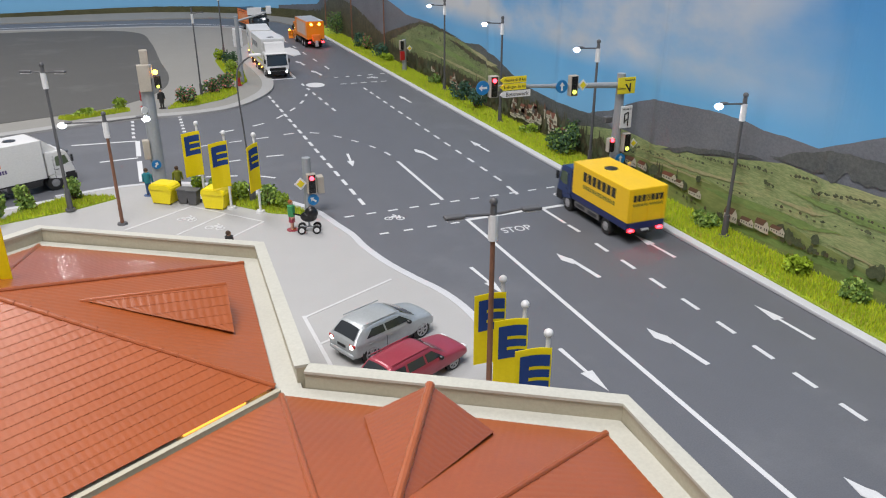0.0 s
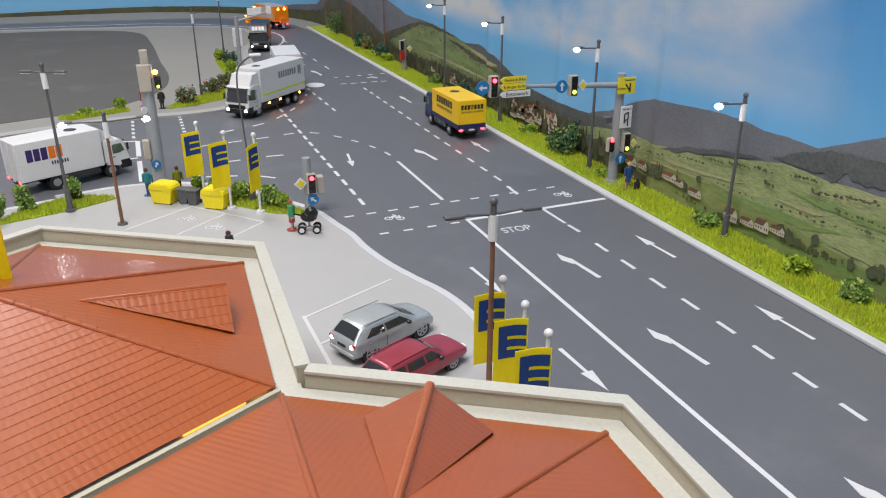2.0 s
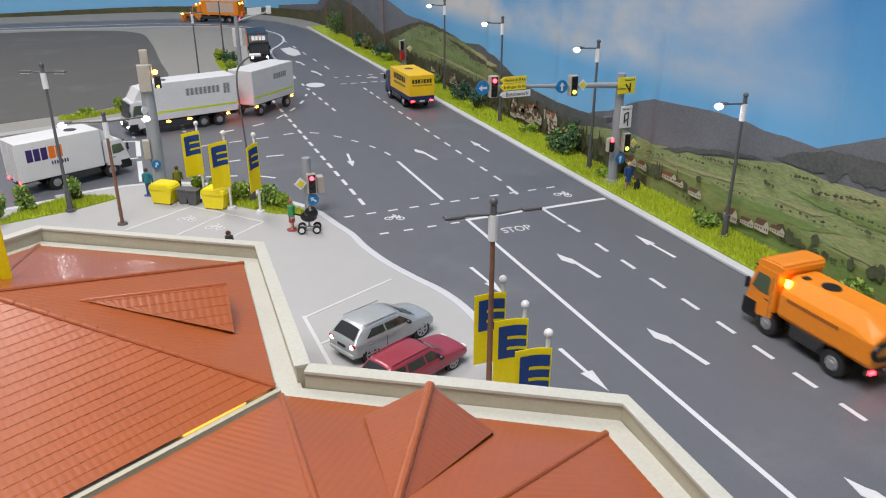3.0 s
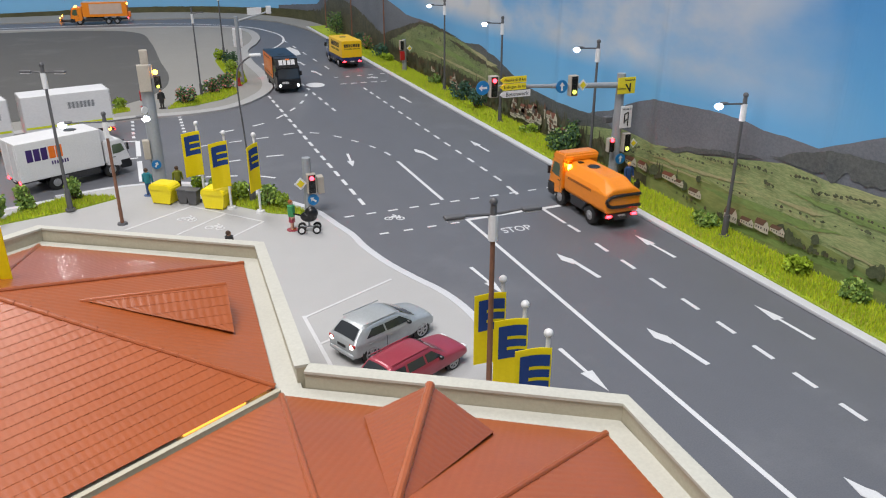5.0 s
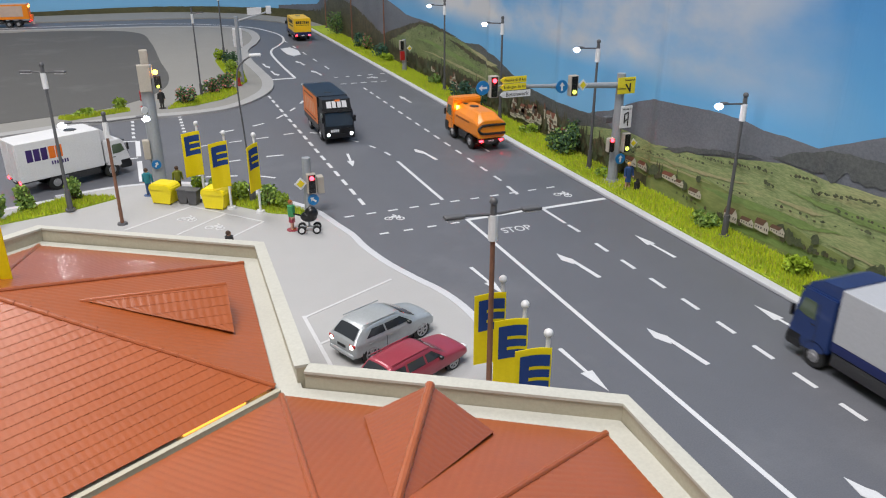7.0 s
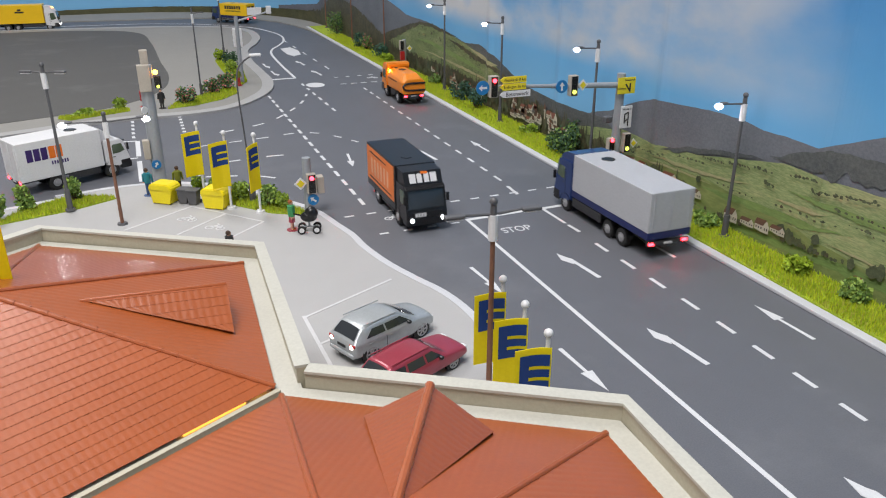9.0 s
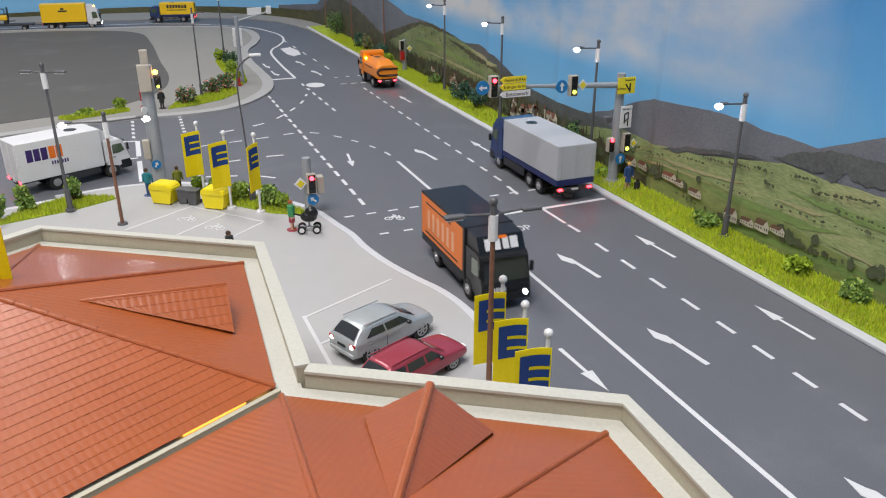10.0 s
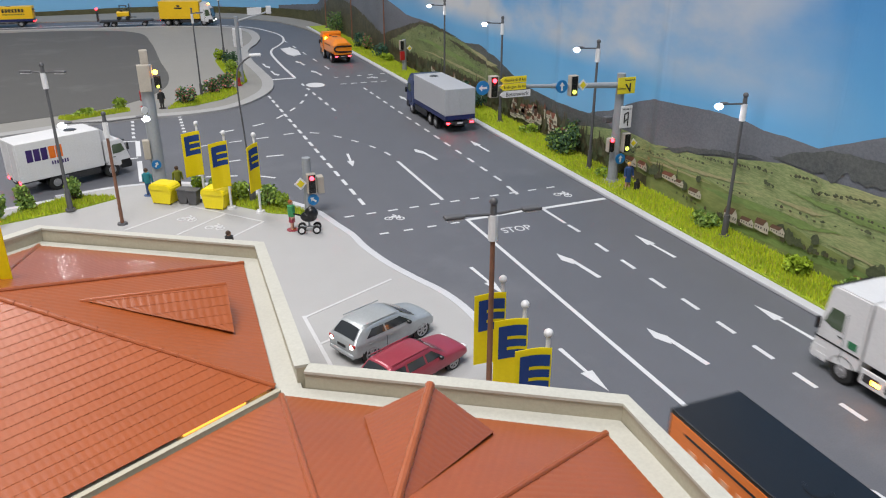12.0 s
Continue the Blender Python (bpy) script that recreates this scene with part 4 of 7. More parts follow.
for s in (-1, 1):
    side_blocks("print_line", b, -6.85, -5.45, 2.2, 3.0, s * 1.255, PURPLE, 3, 0.16, "purple block lettering bars")
    side_blocks("print_line", b, -5.42, -4.5, 2.2, 3.0, s * 1.255, PRINTORANGE, 2, 0.12, "orange block lettering bars")
    side_blocks("print_line", b, -5.35, -4.2, 1.78, 2.02, s * 1.255, PURPLE, 7, 0.4)
part("roof_fairing", extrude_profile([(-0.75, 2.55), (-1.75, 3.45), (-1.8, 2.5)], -1.0, 1.0), WHITE, t)
hatch(t, -3.3, 3.5)
FLEET["parcel_truck"] = t
# white truck with a trailer
t, b = box_truck("white_drawbar_truck", "white box truck with lime band, towing a trailer", WHITE, WHITE, 9.4, (-1.5, -6.2, -7.6), 1.15, 4.2, 2.6, 1.95, 2.9, CHASSIS, (0.55, 1.0))
part("roof_fairing", extrude_profile([(-0.6, 2.85), (-1.2, 3.8), (-2.0, 3.9), (-2.0, 2.85)], -1.1, 1.1), WHITE, t)


def lime_band(b, x0, x1, wide, z=1.95):
    for s in (-1, 1):
        part("band", box(((x0 + x1) / 2, s * (wide / 2 + 0.006), z), (abs(x1 - x0), 0.012, 0.16)), GREENBAND, b, "lime-yellow stripe")


lime_band(b, -2.1, -9.35, 2.6, 1.8)
for s in (-1, 1):
    side_blocks("print_line", b, -7.9, -4.9, 2.9, 3.5, s * 1.305, GREYPRINT, 8, 0.3, "grey block lettering bars")
    side_blocks("print_line", b, -8.8, -8.2, 2.75, 3.6, s * 1.305, GREYPRINT, 2, 0.25)
    for x in (-3.2, -5.0, -8.4):
        part("marker_light", box((x, s * 1.26, 0.95), (0.3, 0.06, 0.18), 0.02), L_AMBER, t, "glowing amber marker light")
hatch(t, -3.4, 4.2)
FLEET["white_drawbar_truck"] = t
tr = thing("box_trailer", "white box trailer with lime band behind the truck", "trailer")
tb = cargo(tr, 0, -6.4, 1.15, 4.2, 2.6, WHITE)
lime_band(tb, -0.05, -6.35, 2.6, 1.8)
part("chassis", box((-3.2, 0, 0.95), (6.0, 1.0, 0.3), 0.03), CHASSIS, tr)
part("drawbar", box((0.6, 0, 0.75), (1.6, 0.2, 0.14), 0.02), CHASSIS, tr)
for s in (-1, 1):
    side_blocks("print_line", tb, -5.2, -3.2, 3.0, 3.5, s * 1.305, GREYPRINT, 7, 0.3)
    part("marker_light", box((-0.4, s * 1.26, 0.98), (0.3, 0.06, 0.18), 0.02), L_AMBER, tr, "glowing amber marker light")
    part("marker_light", box((-5.9, s * 1.26, 0.98), (0.3, 0.06, 0.18), 0.02), L_AMBER, tr, "glowing amber marker light")
for a in (-1.0, -5.2):
    axle_pair(tr, a, 2.5)
tail(tr, -6.4, 2.3)
FLEET["box_trailer"] = tr
# orange sweeper with a tank body
t = thing("sweeper_truck", "orange road sweeper truck with tank body and black hose", "truck")
chassis(t, 5.9)
cab(t, ORANGE, 3.05, 1.55, 2.45, win=(1.85, 2.68))
for s in (-1, 1):
    part("cab_corner", box((-0.34, s * 1.2, 0.93), (0.72, 0.12, 0.72), 0.05), BLACK, t, "black lower cab corner")
tank_prof = [(-1.1, 1.12), (-1.2, 1.3), (-1.22, 2.2), (-1.12, 2.42), (-0.72, 2.88), (-0.55, 2.95), (0.55, 2.95), (0.72, 2.88), (1.12, 2.42), (1.22, 2.2), (1.2, 1.3), (1.1, 1.12)]
bm = bmesh.new()
rings = []
for x, k, dz in ((-1.68, 0.9, -0.08), (-1.74, 0.985, 0.0), (-1.9, 1.0, 0.0), (-4.75, 1.0, 0.0), (-5.05, 0.995, -0.03), (-5.72, 0.985, -0.36), (-5.86, 0.95, -0.42), (-5.9, 0.9, -0.5)):
    rings.append([bm.verts.new((x, y * k, z + (dz * (z - 2.2) / 0.75 if z > 2.2 else 0))) for y, z in tank_prof])
for r, q in zip(rings, rings[1:]):
    for i in range(len(r) - 1):
        bm.faces.new((r[i], r[i + 1], q[i + 1], q[i]))
    bm.faces.new((r[-1], r[0], q[0], q[-1]))
bm.faces.new(rings[0])
bm.faces.new(rings[-1][::-1])
bmesh.ops.recalc_face_normals(bm, faces=bm.faces)
bmesh.ops.bevel(bm, geom=bm.edges[:], offset=0.035, segments=2, affect="EDGES", clamp_overlap=True)
tk = part("tank_body", bm, ORANGE, t, "glossy orange tank with sloped shoulders")
for s in (-1, 1):
    side_blocks("print_line", tk, -4.5, -2.1, 2.02, 2.17, s * 1.226, BROWNPRINT, 14, 0.22, "faint darker block lettering bars")
hose = spline([(-5.9, -1.12, 2.12), (-5.93, -0.4, 2.14), (-5.93, 0.5, 2.14), (-5.92, 0.92, 2.06), (-5.9, 1.1, 1.82), (-5.92, 0.92, 1.56), (-5.93, 0.5, 1.48), (-5.93, -0.4, 1.46), (-5.92, -1.1, 1.46)], 0.14)
bm = bmesh.new()
for a, c in zip(hose, hose[1:]):
    add_cyl(bm, a, a + (c - a) * 1.25, 0.1, 0.1, 10)
part("suction_hose", bm, BLACK, tk, "thick black bent suction hose")
part("filler_cap", box((-2.15, 0.42, 2.98), (0.26, 0.3, 0.08), 0.03), BLACK, tk)
roof = extrude_profile([(-0.3, 2.9), (-0.36, 3.16), (-0.58, 3.34), (-1.52, 3.4), (-1.66, 3.3), (-1.66, 2.9)], -1.2, 1.2)
bmesh.ops.bevel(roof, geom=roof.edges[:], offset=0.08, segments=3, affect="EDGES")
part("roof_box", roof, ORANGE, t, "rounded orange roof box")
for y in (-0.8, -0.4, 0.0, 0.4, 0.8):
    part("roof_marker", box((-0.33, y, 3.14), (0.08, 0.16, 0.05), 0.01), BLACK, t)
bm = bmesh.new()
add_cyl(bm, (-3.05, 0.1, 2.94), (-3.05, 0.1, 2.98), 0.38, 0.36, 22)
part("tank_lid", bm, BLACK, tk, "round black tank lid")
part("beacon", cyl((-1.83, 0.95, 2.5), (-1.83, 0.95, 2.78), 0.13, 0.11, 12), L_AMBER, t, "glowing amber beacon")
part("side_box", box((-3.2, 0.95, 0.85), (1.6, 0.4, 0.6), 0.05), CHASSIS, t)
part("side_box", box((-3.2, -0.95, 0.85), (1.6, 0.4, 0.6), 0.05), CHASSIS, t)
for a in (-1.3, -4.5):
    axle_pair(t, a, 2.44, 0.58)
    guard(t, a, 2.44, 0.7)
tail(t, -5.85, 2.2)
# the long-wheelbase chassis: everything but the wheels is drawn out lengthwise
LONGER = 1.1
for ob in t.children_recursive:
    if ob.name.split(".")[0] not in ("wheel", "rim"):
        ob.data.transform(Matrix.Diagonal((LONGER, 1, 1, 1)))
for i, (w, x, y, r) in enumerate(WHEELS[t.name]):
    w.location.x *= LONGER
    WHEELS[t.name][i] = (w, x * LONGER, y, r)
FLEET["sweeper_truck"] = t
# orange gritter with a plough
t, b = box_truck("gritter_truck", "orange winter service truck with plough and grey tarpaulin body", ORANGE, ORANGE, 9.2, (-1.4, -6.0, -7.4), 1.3, 3.7, 2.5, 1.9, 2.9, CHASSIS, (0.6, 1.1))
for s in (-1, 1):
    part("side_tarp", box((-5.8, s * 1.255, 2.6), (5.2, 0.02, 1.7)), paint("pale_tarp", (0.55, 0.42, 0.34), 0.6) if s < 0 else bpy.data.materials["pale_tarp"], b, "pale grey-pink side tarpaulin")
    part("beacon", cyl((-0.9, s * 0.8, 2.9), (-0.9, s * 0.8, 3.12), 0.14, 0.12, 12), L_AMBER, t, "glowing amber beacon")
    part("warning_light", cyl((-9.2, s * 0.55, 3.3), (-9.26, s * 0.55, 3.3), 0.17, 0.17, 12), L_AMBER, b, "glowing amber warning light")
part("body_roof", box((-5.6, 0, 3.72), (7.0, 2.4, 0.05), 0.02), SILVERBOX, b, "pale grey flat body roof")
part("spreader", box((-9.45, 0, 1.5), (0.5, 1.1, 0.9), 0.1), ORANGE_DK, t, "orange spreader at the rear")
part("spreader_chute", box((-9.6, 0, 0.75), (0.3, 0.4, 0.8), 0.05), SILVERBOX, t)
pl = part("plough_blade", extrude_profile([(1.5, 0.1), (1.75, 0.5), (1.65, 1.0), (1.4, 1.35), (1.32, 1.3), (1.52, 0.95), (1.6, 0.5), (1.4, 0.15)], -1.6, 1.6), ORANGE, t, "curved orange plough blade")
part("plough_arm", box((0.7, 0, 0.7), (1.6, 0.9, 0.3), 0.05), CHASSIS, t)
for s in (-1, 1):
    part("plough_light", cyl((1.6, s * 1.45, 1.3), (1.6, s * 1.45, 1.5), 0.12, 0.1, 10), L_AMBER, pl, "glowing amber plough light")
FLEET["gritter_truck"] = t
# white tractor unit
t, b = box_truck("white_truck", "white heavy truck with silver rims and side skirts", WHITE, OFFWHITE, 8.5, (-1.5, -6.0, -7.3), 1.4, 3.8, 2.55, 2.2, 3.75, WHITE, (0.5, 1.15), bumper=WHITE, win=(2.05, 2.85))
for s in (-1, 1):
    part("stripe", box((-1.1, s * 1.262, 1.42), (2.1, 0.012, 0.07)), DARKPRINT, t)
    part("leaf_print", box((-1.75, s * 1.262, 1.75), (0.4, 0.012, 0.3)), paint("green_print", (0.03, 0.18, 0.08), 0.5) if s < 0 else bpy.data.materials["green_print"], t)
    part("marker_light", box((-3.0, s * 1.25, 0.8), (0.3, 0.06, 0.18), 0.02), L_AMBER, t, "glowing amber marker light")
FLEET["white_truck"] = t
# yellow lorry with white cab, lowbed trailer and forklift
t, b = box_truck("yellow_lorry", "yellow box lorry with white cab towing a low trailer", WHITE, YELLOW, 8.9, (-1.5, -6.2, -7.6), 1.15, 4.0, 2.55, 2.0, 3.0, CHASSIS, (0.55, 1.0))
part("roof_fairing", extrude_profile([(-0.5, 2.95), (-1.2, 3.75), (-1.95, 3.8), (-1.95, 2.95)], -1.1, 1.1), WHITE, t)
for s in (-1, 1):
    part("print_mark", box((-5.6, s * 1.282, 2.9), (1.3, 0.012, 0.25)), DARKPRINT, b)
    part("print_mark", box((-5.6, s * 1.282, 3.25), (0.5, 0.012, 0.3)), DARKPRINT, b)
part("beacon", cyl((-0.9, 0.5, 3.3), (-0.9, 0.5, 3.55), 0.14, 0.12, 12), L_AMBER, t, "glowing amber beacon")
FLEET["yellow_lorry"] = t
lb = thing("lowbed_trailer", "dark flat lowbed trailer with raised rear ramp", "trailer")
part("deck", box((-4.2, 0, 0.95), (8.4, 2.4, 0.22), 0.03), CHASSIS, lb)
part("drawbar", box((0.7, 0, 0.75), (1.8, 0.2, 0.14), 0.02), CHASSIS, lb)
ramp_bm = bmesh.new()
for y in (-0.8, -0.4, 0.4, 0.8):
    add_box(ramp_bm, (-8.75, y, 1.9), (0.1, 0.12, 1.9), 0.0, None)
for z in (1.2, 1.8, 2.4):
    add_box(ramp_bm, (-8.75, 0, z), (0.08, 1.8, 0.1))
ramp_ = part("ramp", ramp_bm, CHASSIS, lb, "raised dark loading ramp")
for y in (-0.7, 0.7):
    part("warning_light", cyl((-8.75, y, 2.85), (-8.75, y, 3.08), 0.14, 0.12, 12), L_RED, ramp_, "glowing red warning light")
for a in (-1.4, -6.3, -7.5):
    axle_pair(lb, a, 2.3, 0.42)
tail(lb, -8.45, 2.1)
FLEET["lowbed_trailer"] = lb
fk = thing("forklift", "yellow forklift with black mast riding on the trailer", "forklift")
part("body", box((0, 0, 1.0), (2.0, 1.1, 0.8), 0.15), YELLOW, fk)
part("seat", box((-0.2, 0, 1.5), (0.5, 0.5, 0.4), 0.08), BLACK, fk)
part("mast", box((1.1, 0, 1.6), (0.15, 0.9, 2.1), 0.03), BLACK, fk)
part("fork", box((1.6, 0.3, 0.45), (0.9, 0.12, 0.08)), BLACK, fk)
part("fork", box((1.6, -0.3, 0.45), (0.9, 0.12, 0.08)), BLACK, fk)
part("roof_guard", box((0.1, 0, 2.35), (1.2, 1.0, 0.08), 0.03), BLACK, fk)
for x in (-0.4, 0.65):
    for y in (-0.45, 0.45):
        part("roof_post", cyl((x, y, 1.3), (x, y, 2.35), 0.04, 0.04, 8), BLACK, fk)
for x in (-0.7, 0.7):
    for y in (-0.5, 0.5):
        part("tyre", cyl((x, y - 0.12, 0.32), (x, y + 0.12, 0.32), 0.32, 0.32, 14), RUBBER, fk)
FLEET["forklift"] = fk
# ---- street lamps ----
def lamp_head(parent, x, y, z, lit, length=0.7):
    d = 1 if x >= 0 else -1
    bm = bmesh.new()
    add_box(bm, (x - d * (0.25 if lit else 0.0), y, z + (0.05 if lit else 0.0)), (length * (0.6 if lit else 1.0), 0.3, 0.13), 0.05)
    h = part("lamp_head", bm, POSTGREY, parent, "flat grey lamp head")
    bm = bmesh.new()
    if lit:
        # the ball is wider than the led: its glare is built into the shape
        add_ball(bm, (x + d * 0.05, y, z - 0.08), 0.2, (1.15, 0.95, 0.8), 14)
        part("led", bm, L_STREET, h, "brightly lit white led enlarged by its glare")
    else:
        add_box(bm, (x, y, z - 0.085), (length * 0.8, 0.22, 0.05), 0.01)
        part("lens", bm, OFFWHITE, h)
    return h


def street_lamp(x, y, high, arms, label, lit=True, post=POSTGREY, reach=1.5, rz=0.0, r=0.105, sleeve=True, base=0.2):
    t = thing("street_lamp", label, "street lamp", "street lamps")
    bm = bmesh.new()
    add_cyl(bm, (0, 0, base), (0, 0, high - 0.1), r, r * 0.72, 12)
    part("post", bm, post, t)
    bm = bmesh.new()
    if post is not RUSTY:
        add_cyl(bm, (0, 0, base), (0, 0, base + 1.3), r * 1.7, r * 1.4, 12)
    add_cyl(bm, (0, 0, base), (0, 0, base + 0.12), r * 2.9, r * 2.5, 14)
    part("foot", bm, POSTGREY, t, "thicker grey foot of the post")
    if sleeve:
        part("sleeve", cyl((0, 0, high - 1.15), (0, 0, high - 0.25), r * 1.5, r * 1.5, 12), WHITE, t, "white sleeve below the arm")
    bm = bmesh.new()
    add_cyl(bm, (0, 0, high - 0.3), (0, 0, high + 0.1), r * 1.2, r * 0.9, 10)
    add_ball(bm, (0, 0, high + 0.2), r * 1.35, (1, 1, 1), 10)
    part("finial", bm, POSTGREY, t)
    for a in arms:
        part("arm", cyl((0, 0, high - 0.25), (a * reach, 0, high - 0.15), 0.055, 0.04, 8), POSTGREY, t)
        lamp_head(t, a * (reach + 0.1), 0, high - 0.18, lit)
    t.matrix_world = at(x, y, 0, rz)
    return t


for x, y, h in ((29.05, 31.2, 8.0), (28.8, 45.1, 8.9), (28.7, 59.8, 8.9), (29.2, 74.3, 9.0), (29.3, 20.0, 8.0)):
    street_lamp(x, y, h, (-1,), "slim grey street lamp with one lit white head on the verge", base=0.28, r=0.11)
for x, y, h in ((29.6, 112.3, 9.0), (29.7, 129.0, 9.0), (29.8, 97.0, 9.2)):
    street_lamp(x, y, h, (-1,), "thin rusty street lamp far along the verge", post=RUSTY, base=0.28, r=0.1)
street_lamp(-5.2, 49.3, 8.8, (-1, 1), "grey street lamp with two unlit heads on the grass", lit=False, reach=0.9, base=0.24, rz=-25)
street_lamp(-2.26, 45.8, 6.5, (-1, 1), "rusty street lamp with two brightly lit white heads", post=RUSTY, reach=2.0, base=0.16)
street_lamp(10.05, 21.2, 7.95, (-1, 1), "rust-brown street lamp with two unlit heads on the plaza", lit=False, post=RUSTY, reach=1.25, base=0.16, r=0.11, rz=-3)
street_lamp(5.4, 80.7, 8.5, (1,), "slim grey street lamp with a small white head", lit=False, reach=0.6, base=0.24, r=0.085)
street_lamp(10.4, 104.6, 8.4, (1,), "slim grey street lamp on the corner grass", lit=False, reach=0.7, base=0.24, r=0.1)

curved = thing("curved_street_lamp", "thin grey street lamp with curved top above the flags", "street lamp")
line = spline([(0, 0, 0.24), (-0.1, 0, 4.0), (-0.25, 0, 7.6), (0.0, 0, 8.7), (0.7, 0, 9.2)], 0.3)
bm = bmesh.new()
for a, b in zip(line, line[1:]):
    add_cyl(bm, a, a + (b - a) * 1.06, 0.05, 0.05, 8)
part("post", bm, POSTGREY, curved)
part("foot", cyl((0, 0, 0.2), (0, 0, 1.5), 0.22, 0.18, 12), POSTGREY, curved)
part("lamp_head", box((0.95, 0, 9.25), (0.7, 0.3, 0.16), 0.06), OFFWHITE, curved)
curved.matrix_world = at(5.45, 46.8)


# ---- signals and signs ----
def signal_head(parent, x, y, z, state, case=SIGBOX, h=1.35, front=-1, s=1.0):
    s = s * 0.88
    c = part("signal_case", box((x, y, z), (0.62 * s, 0.45 * s, h * s), 0.04), case, parent, "beige signal case")
    part("signal_face", box((x, y + front * 0.235 * s, z), (0.46 * s, 0.03, h * s * 0.92), 0.01), BLACK, c)
    mats = {"red": (L_RED, BLACK, BLACK), "green": (BLACK, BLACK, L_GREEN), "amber": (BLACK, L_AMBER, L_GREEN), "off": (BLACK, BLACK, BLACK)}[state]
    for i, m in enumerate(mats):
        zz = z + (0.42 - 0.42 * i) * s
        part("signal_lens", cyl((x, y + front * 0.24 * s, zz), (x, y + front * 0.32 * s, zz), 0.155 * s, 0.14 * s, 14), m, c, "lit signal lens" if m is not BLACK else "")
    return c


def letters_on(parent, words, x, y, z, size, material=DARKPRINT, rz=0.0, label=""):
    """Raised lettering that faces -y."""
    cu = bpy.data.curves.new("lettering", "FONT")
    cu.body, cu.size, cu.extrude, cu.align_x, cu.align_y = words, size * S, 0.00005, "CENTER", "CENTER"
    cu.resolution_u = 3
    src = new("lettering_source", cu)
    bpy.context.view_layer.update()
    me = bpy.data.meshes.new_from_object(src.evaluated_get(bpy.context.evaluated_depsgraph_get()))
    bpy.data.objects.remove(src)
    me.materials.clear()
    me.materials.append(material)
    ob = new("lettering", me)
    ob.parent = parent
    ob.matrix_local = at(x, y, z, rz, 90)
    return ob


def disc_sign(parent, x, y, z, r=0.45, turn=0.0):
    d = part("arrow_sign", cyl((x, y + 0.03, z), (x, y - 0.03, z), r, r, 24), BLUESIGN, parent, "round blue sign with white arrow")
    bm = bmesh.new()
    for pts in ([(-0.07, -0.28), (0.07, -0.28), (0.07, 0.08), (-0.07, 0.08)], [(-0.2, 0.05), (0.2, 0.05), (0, 0.3)]):
        extrude_profile([(a * r / 0.45, b * r / 0.45) for a, b in pts], -0.045, -0.031, bm)
    bmesh.ops.rotate(bm, cent=(0, 0, 0), matrix=Matrix.Rotation(turn, 3, "Y"), verts=bm.verts)
    bmesh.ops.translate(bm, vec=(x, y, z), verts=bm.verts)
    part("arrow", bm, WHITE, d)
    return d


def diamond(parent, x, y, z, s=0.55):
    rot = Matrix.Rotation(math.pi / 4, 3, "Y")
    d = part("priority_sign", box((x, y, z), (s, 0.04, s), 0.0, rot), WHITE, parent, "white and yellow diamond sign")
    d_ = part("diamond_inner", box((0, 0, 0), (s * 0.62, 0.02, s * 0.62), 0.0, rot), YELSIGN, d)
    d_.location = (x * S, (y - 0.03) * S, z * S)
    d.data.transform(Matrix.Identity(4))
    return d


# add_box turns before it moves, so the plates stay centred
gm = thing("signal_gantry", "grey signal mast with cantilever arm, signals and signs", "traffic signal")
part("mast", cyl((0, 0, 0.2), (0, 0, 7.55), 0.34, 0.27, 18), STEEL, gm)
part("foot", cyl((0, 0, 0.2), (0, 0, 0.5), 0.5, 0.4, 18), STEEL, gm)
part("arm", cyl((0, -0.25, 6.85), (-5.2, -0.25, 7.15), 0.2, 0.15, 14), STEEL, gm)
part("arm", cyl((-5.0, -0.25, 7.14), (-9.3, -0.25, 7.42), 0.12, 0.09, 12), STEEL, gm)
disc_sign(gm, -9.95, -0.5, 7.42, 0.42, -math.pi / 2)
signal_head(gm, -9.25, -0.45, 7.45, "red", h=1.45)
for z, w, m in ((7.78, "Neukirch 8 km", YELSIGN), (7.36, "Erdingen 16 km", YELSIGN), (6.92, "Betonwerk", WHITE)):
    long = 1.75 if m is YELSIGN else 2.05
    brd = part("direction_board", extrude_profile([(-8.85, z), (-8.6, z + 0.19), (-8.6 + long - 0.25, z + 0.19), (-8.6 + long - 0.25, z - 0.19), (-8.6, z - 0.19)], -0.55, -0.48), m, gm, "pointed place-name board")
    letters_on(brd, w, -8.6 + long / 2 - 0.12, -0.555, z - 0.01, 0.24 if m is YELSIGN else 0.34)
disc_sign(gm, -4.62, -0.5, 7.12, 0.4, 0.0)
signal_head(gm, -3.8, -0.45, 7.12, "green", h=1.45)
diamond(gm, -3.1, -0.45, 7.1, 0.5)
yb = part("direction_board", box((0.1, -0.5, 6.85), (1.3, 0.06, 1.05), 0.02), YELSIGN, gm, "yellow square direction board")
letters_on(yb, "Neukirch", 0.32, -0.54, 7.2, 0.2)
letters_on(yb, "Erdingen", -0.28, -0.54, 6.68, 0.2)
bm = bmesh.new()
for p, q in (((0.35, 6.45), (0.35, 7.0)), ((0.35, 6.5), (0.02, 6.95))):
    add_cyl(bm, (p[0], -0.54, p[1]), (q[0], -0.54, q[1]), 0.05, 0.05, 6)
part("arrow", bm, DARKPRINT, yb)
wb = part("lane_board", box((0.28, -0.5, 4.8), (0.85, 0.06, 1.45), 0.02), WHITE, gm, "white lane plan board")
letters_on(wb, "Neukirch", 0.28, -0.54, 5.33, 0.18)
bm = bmesh.new()
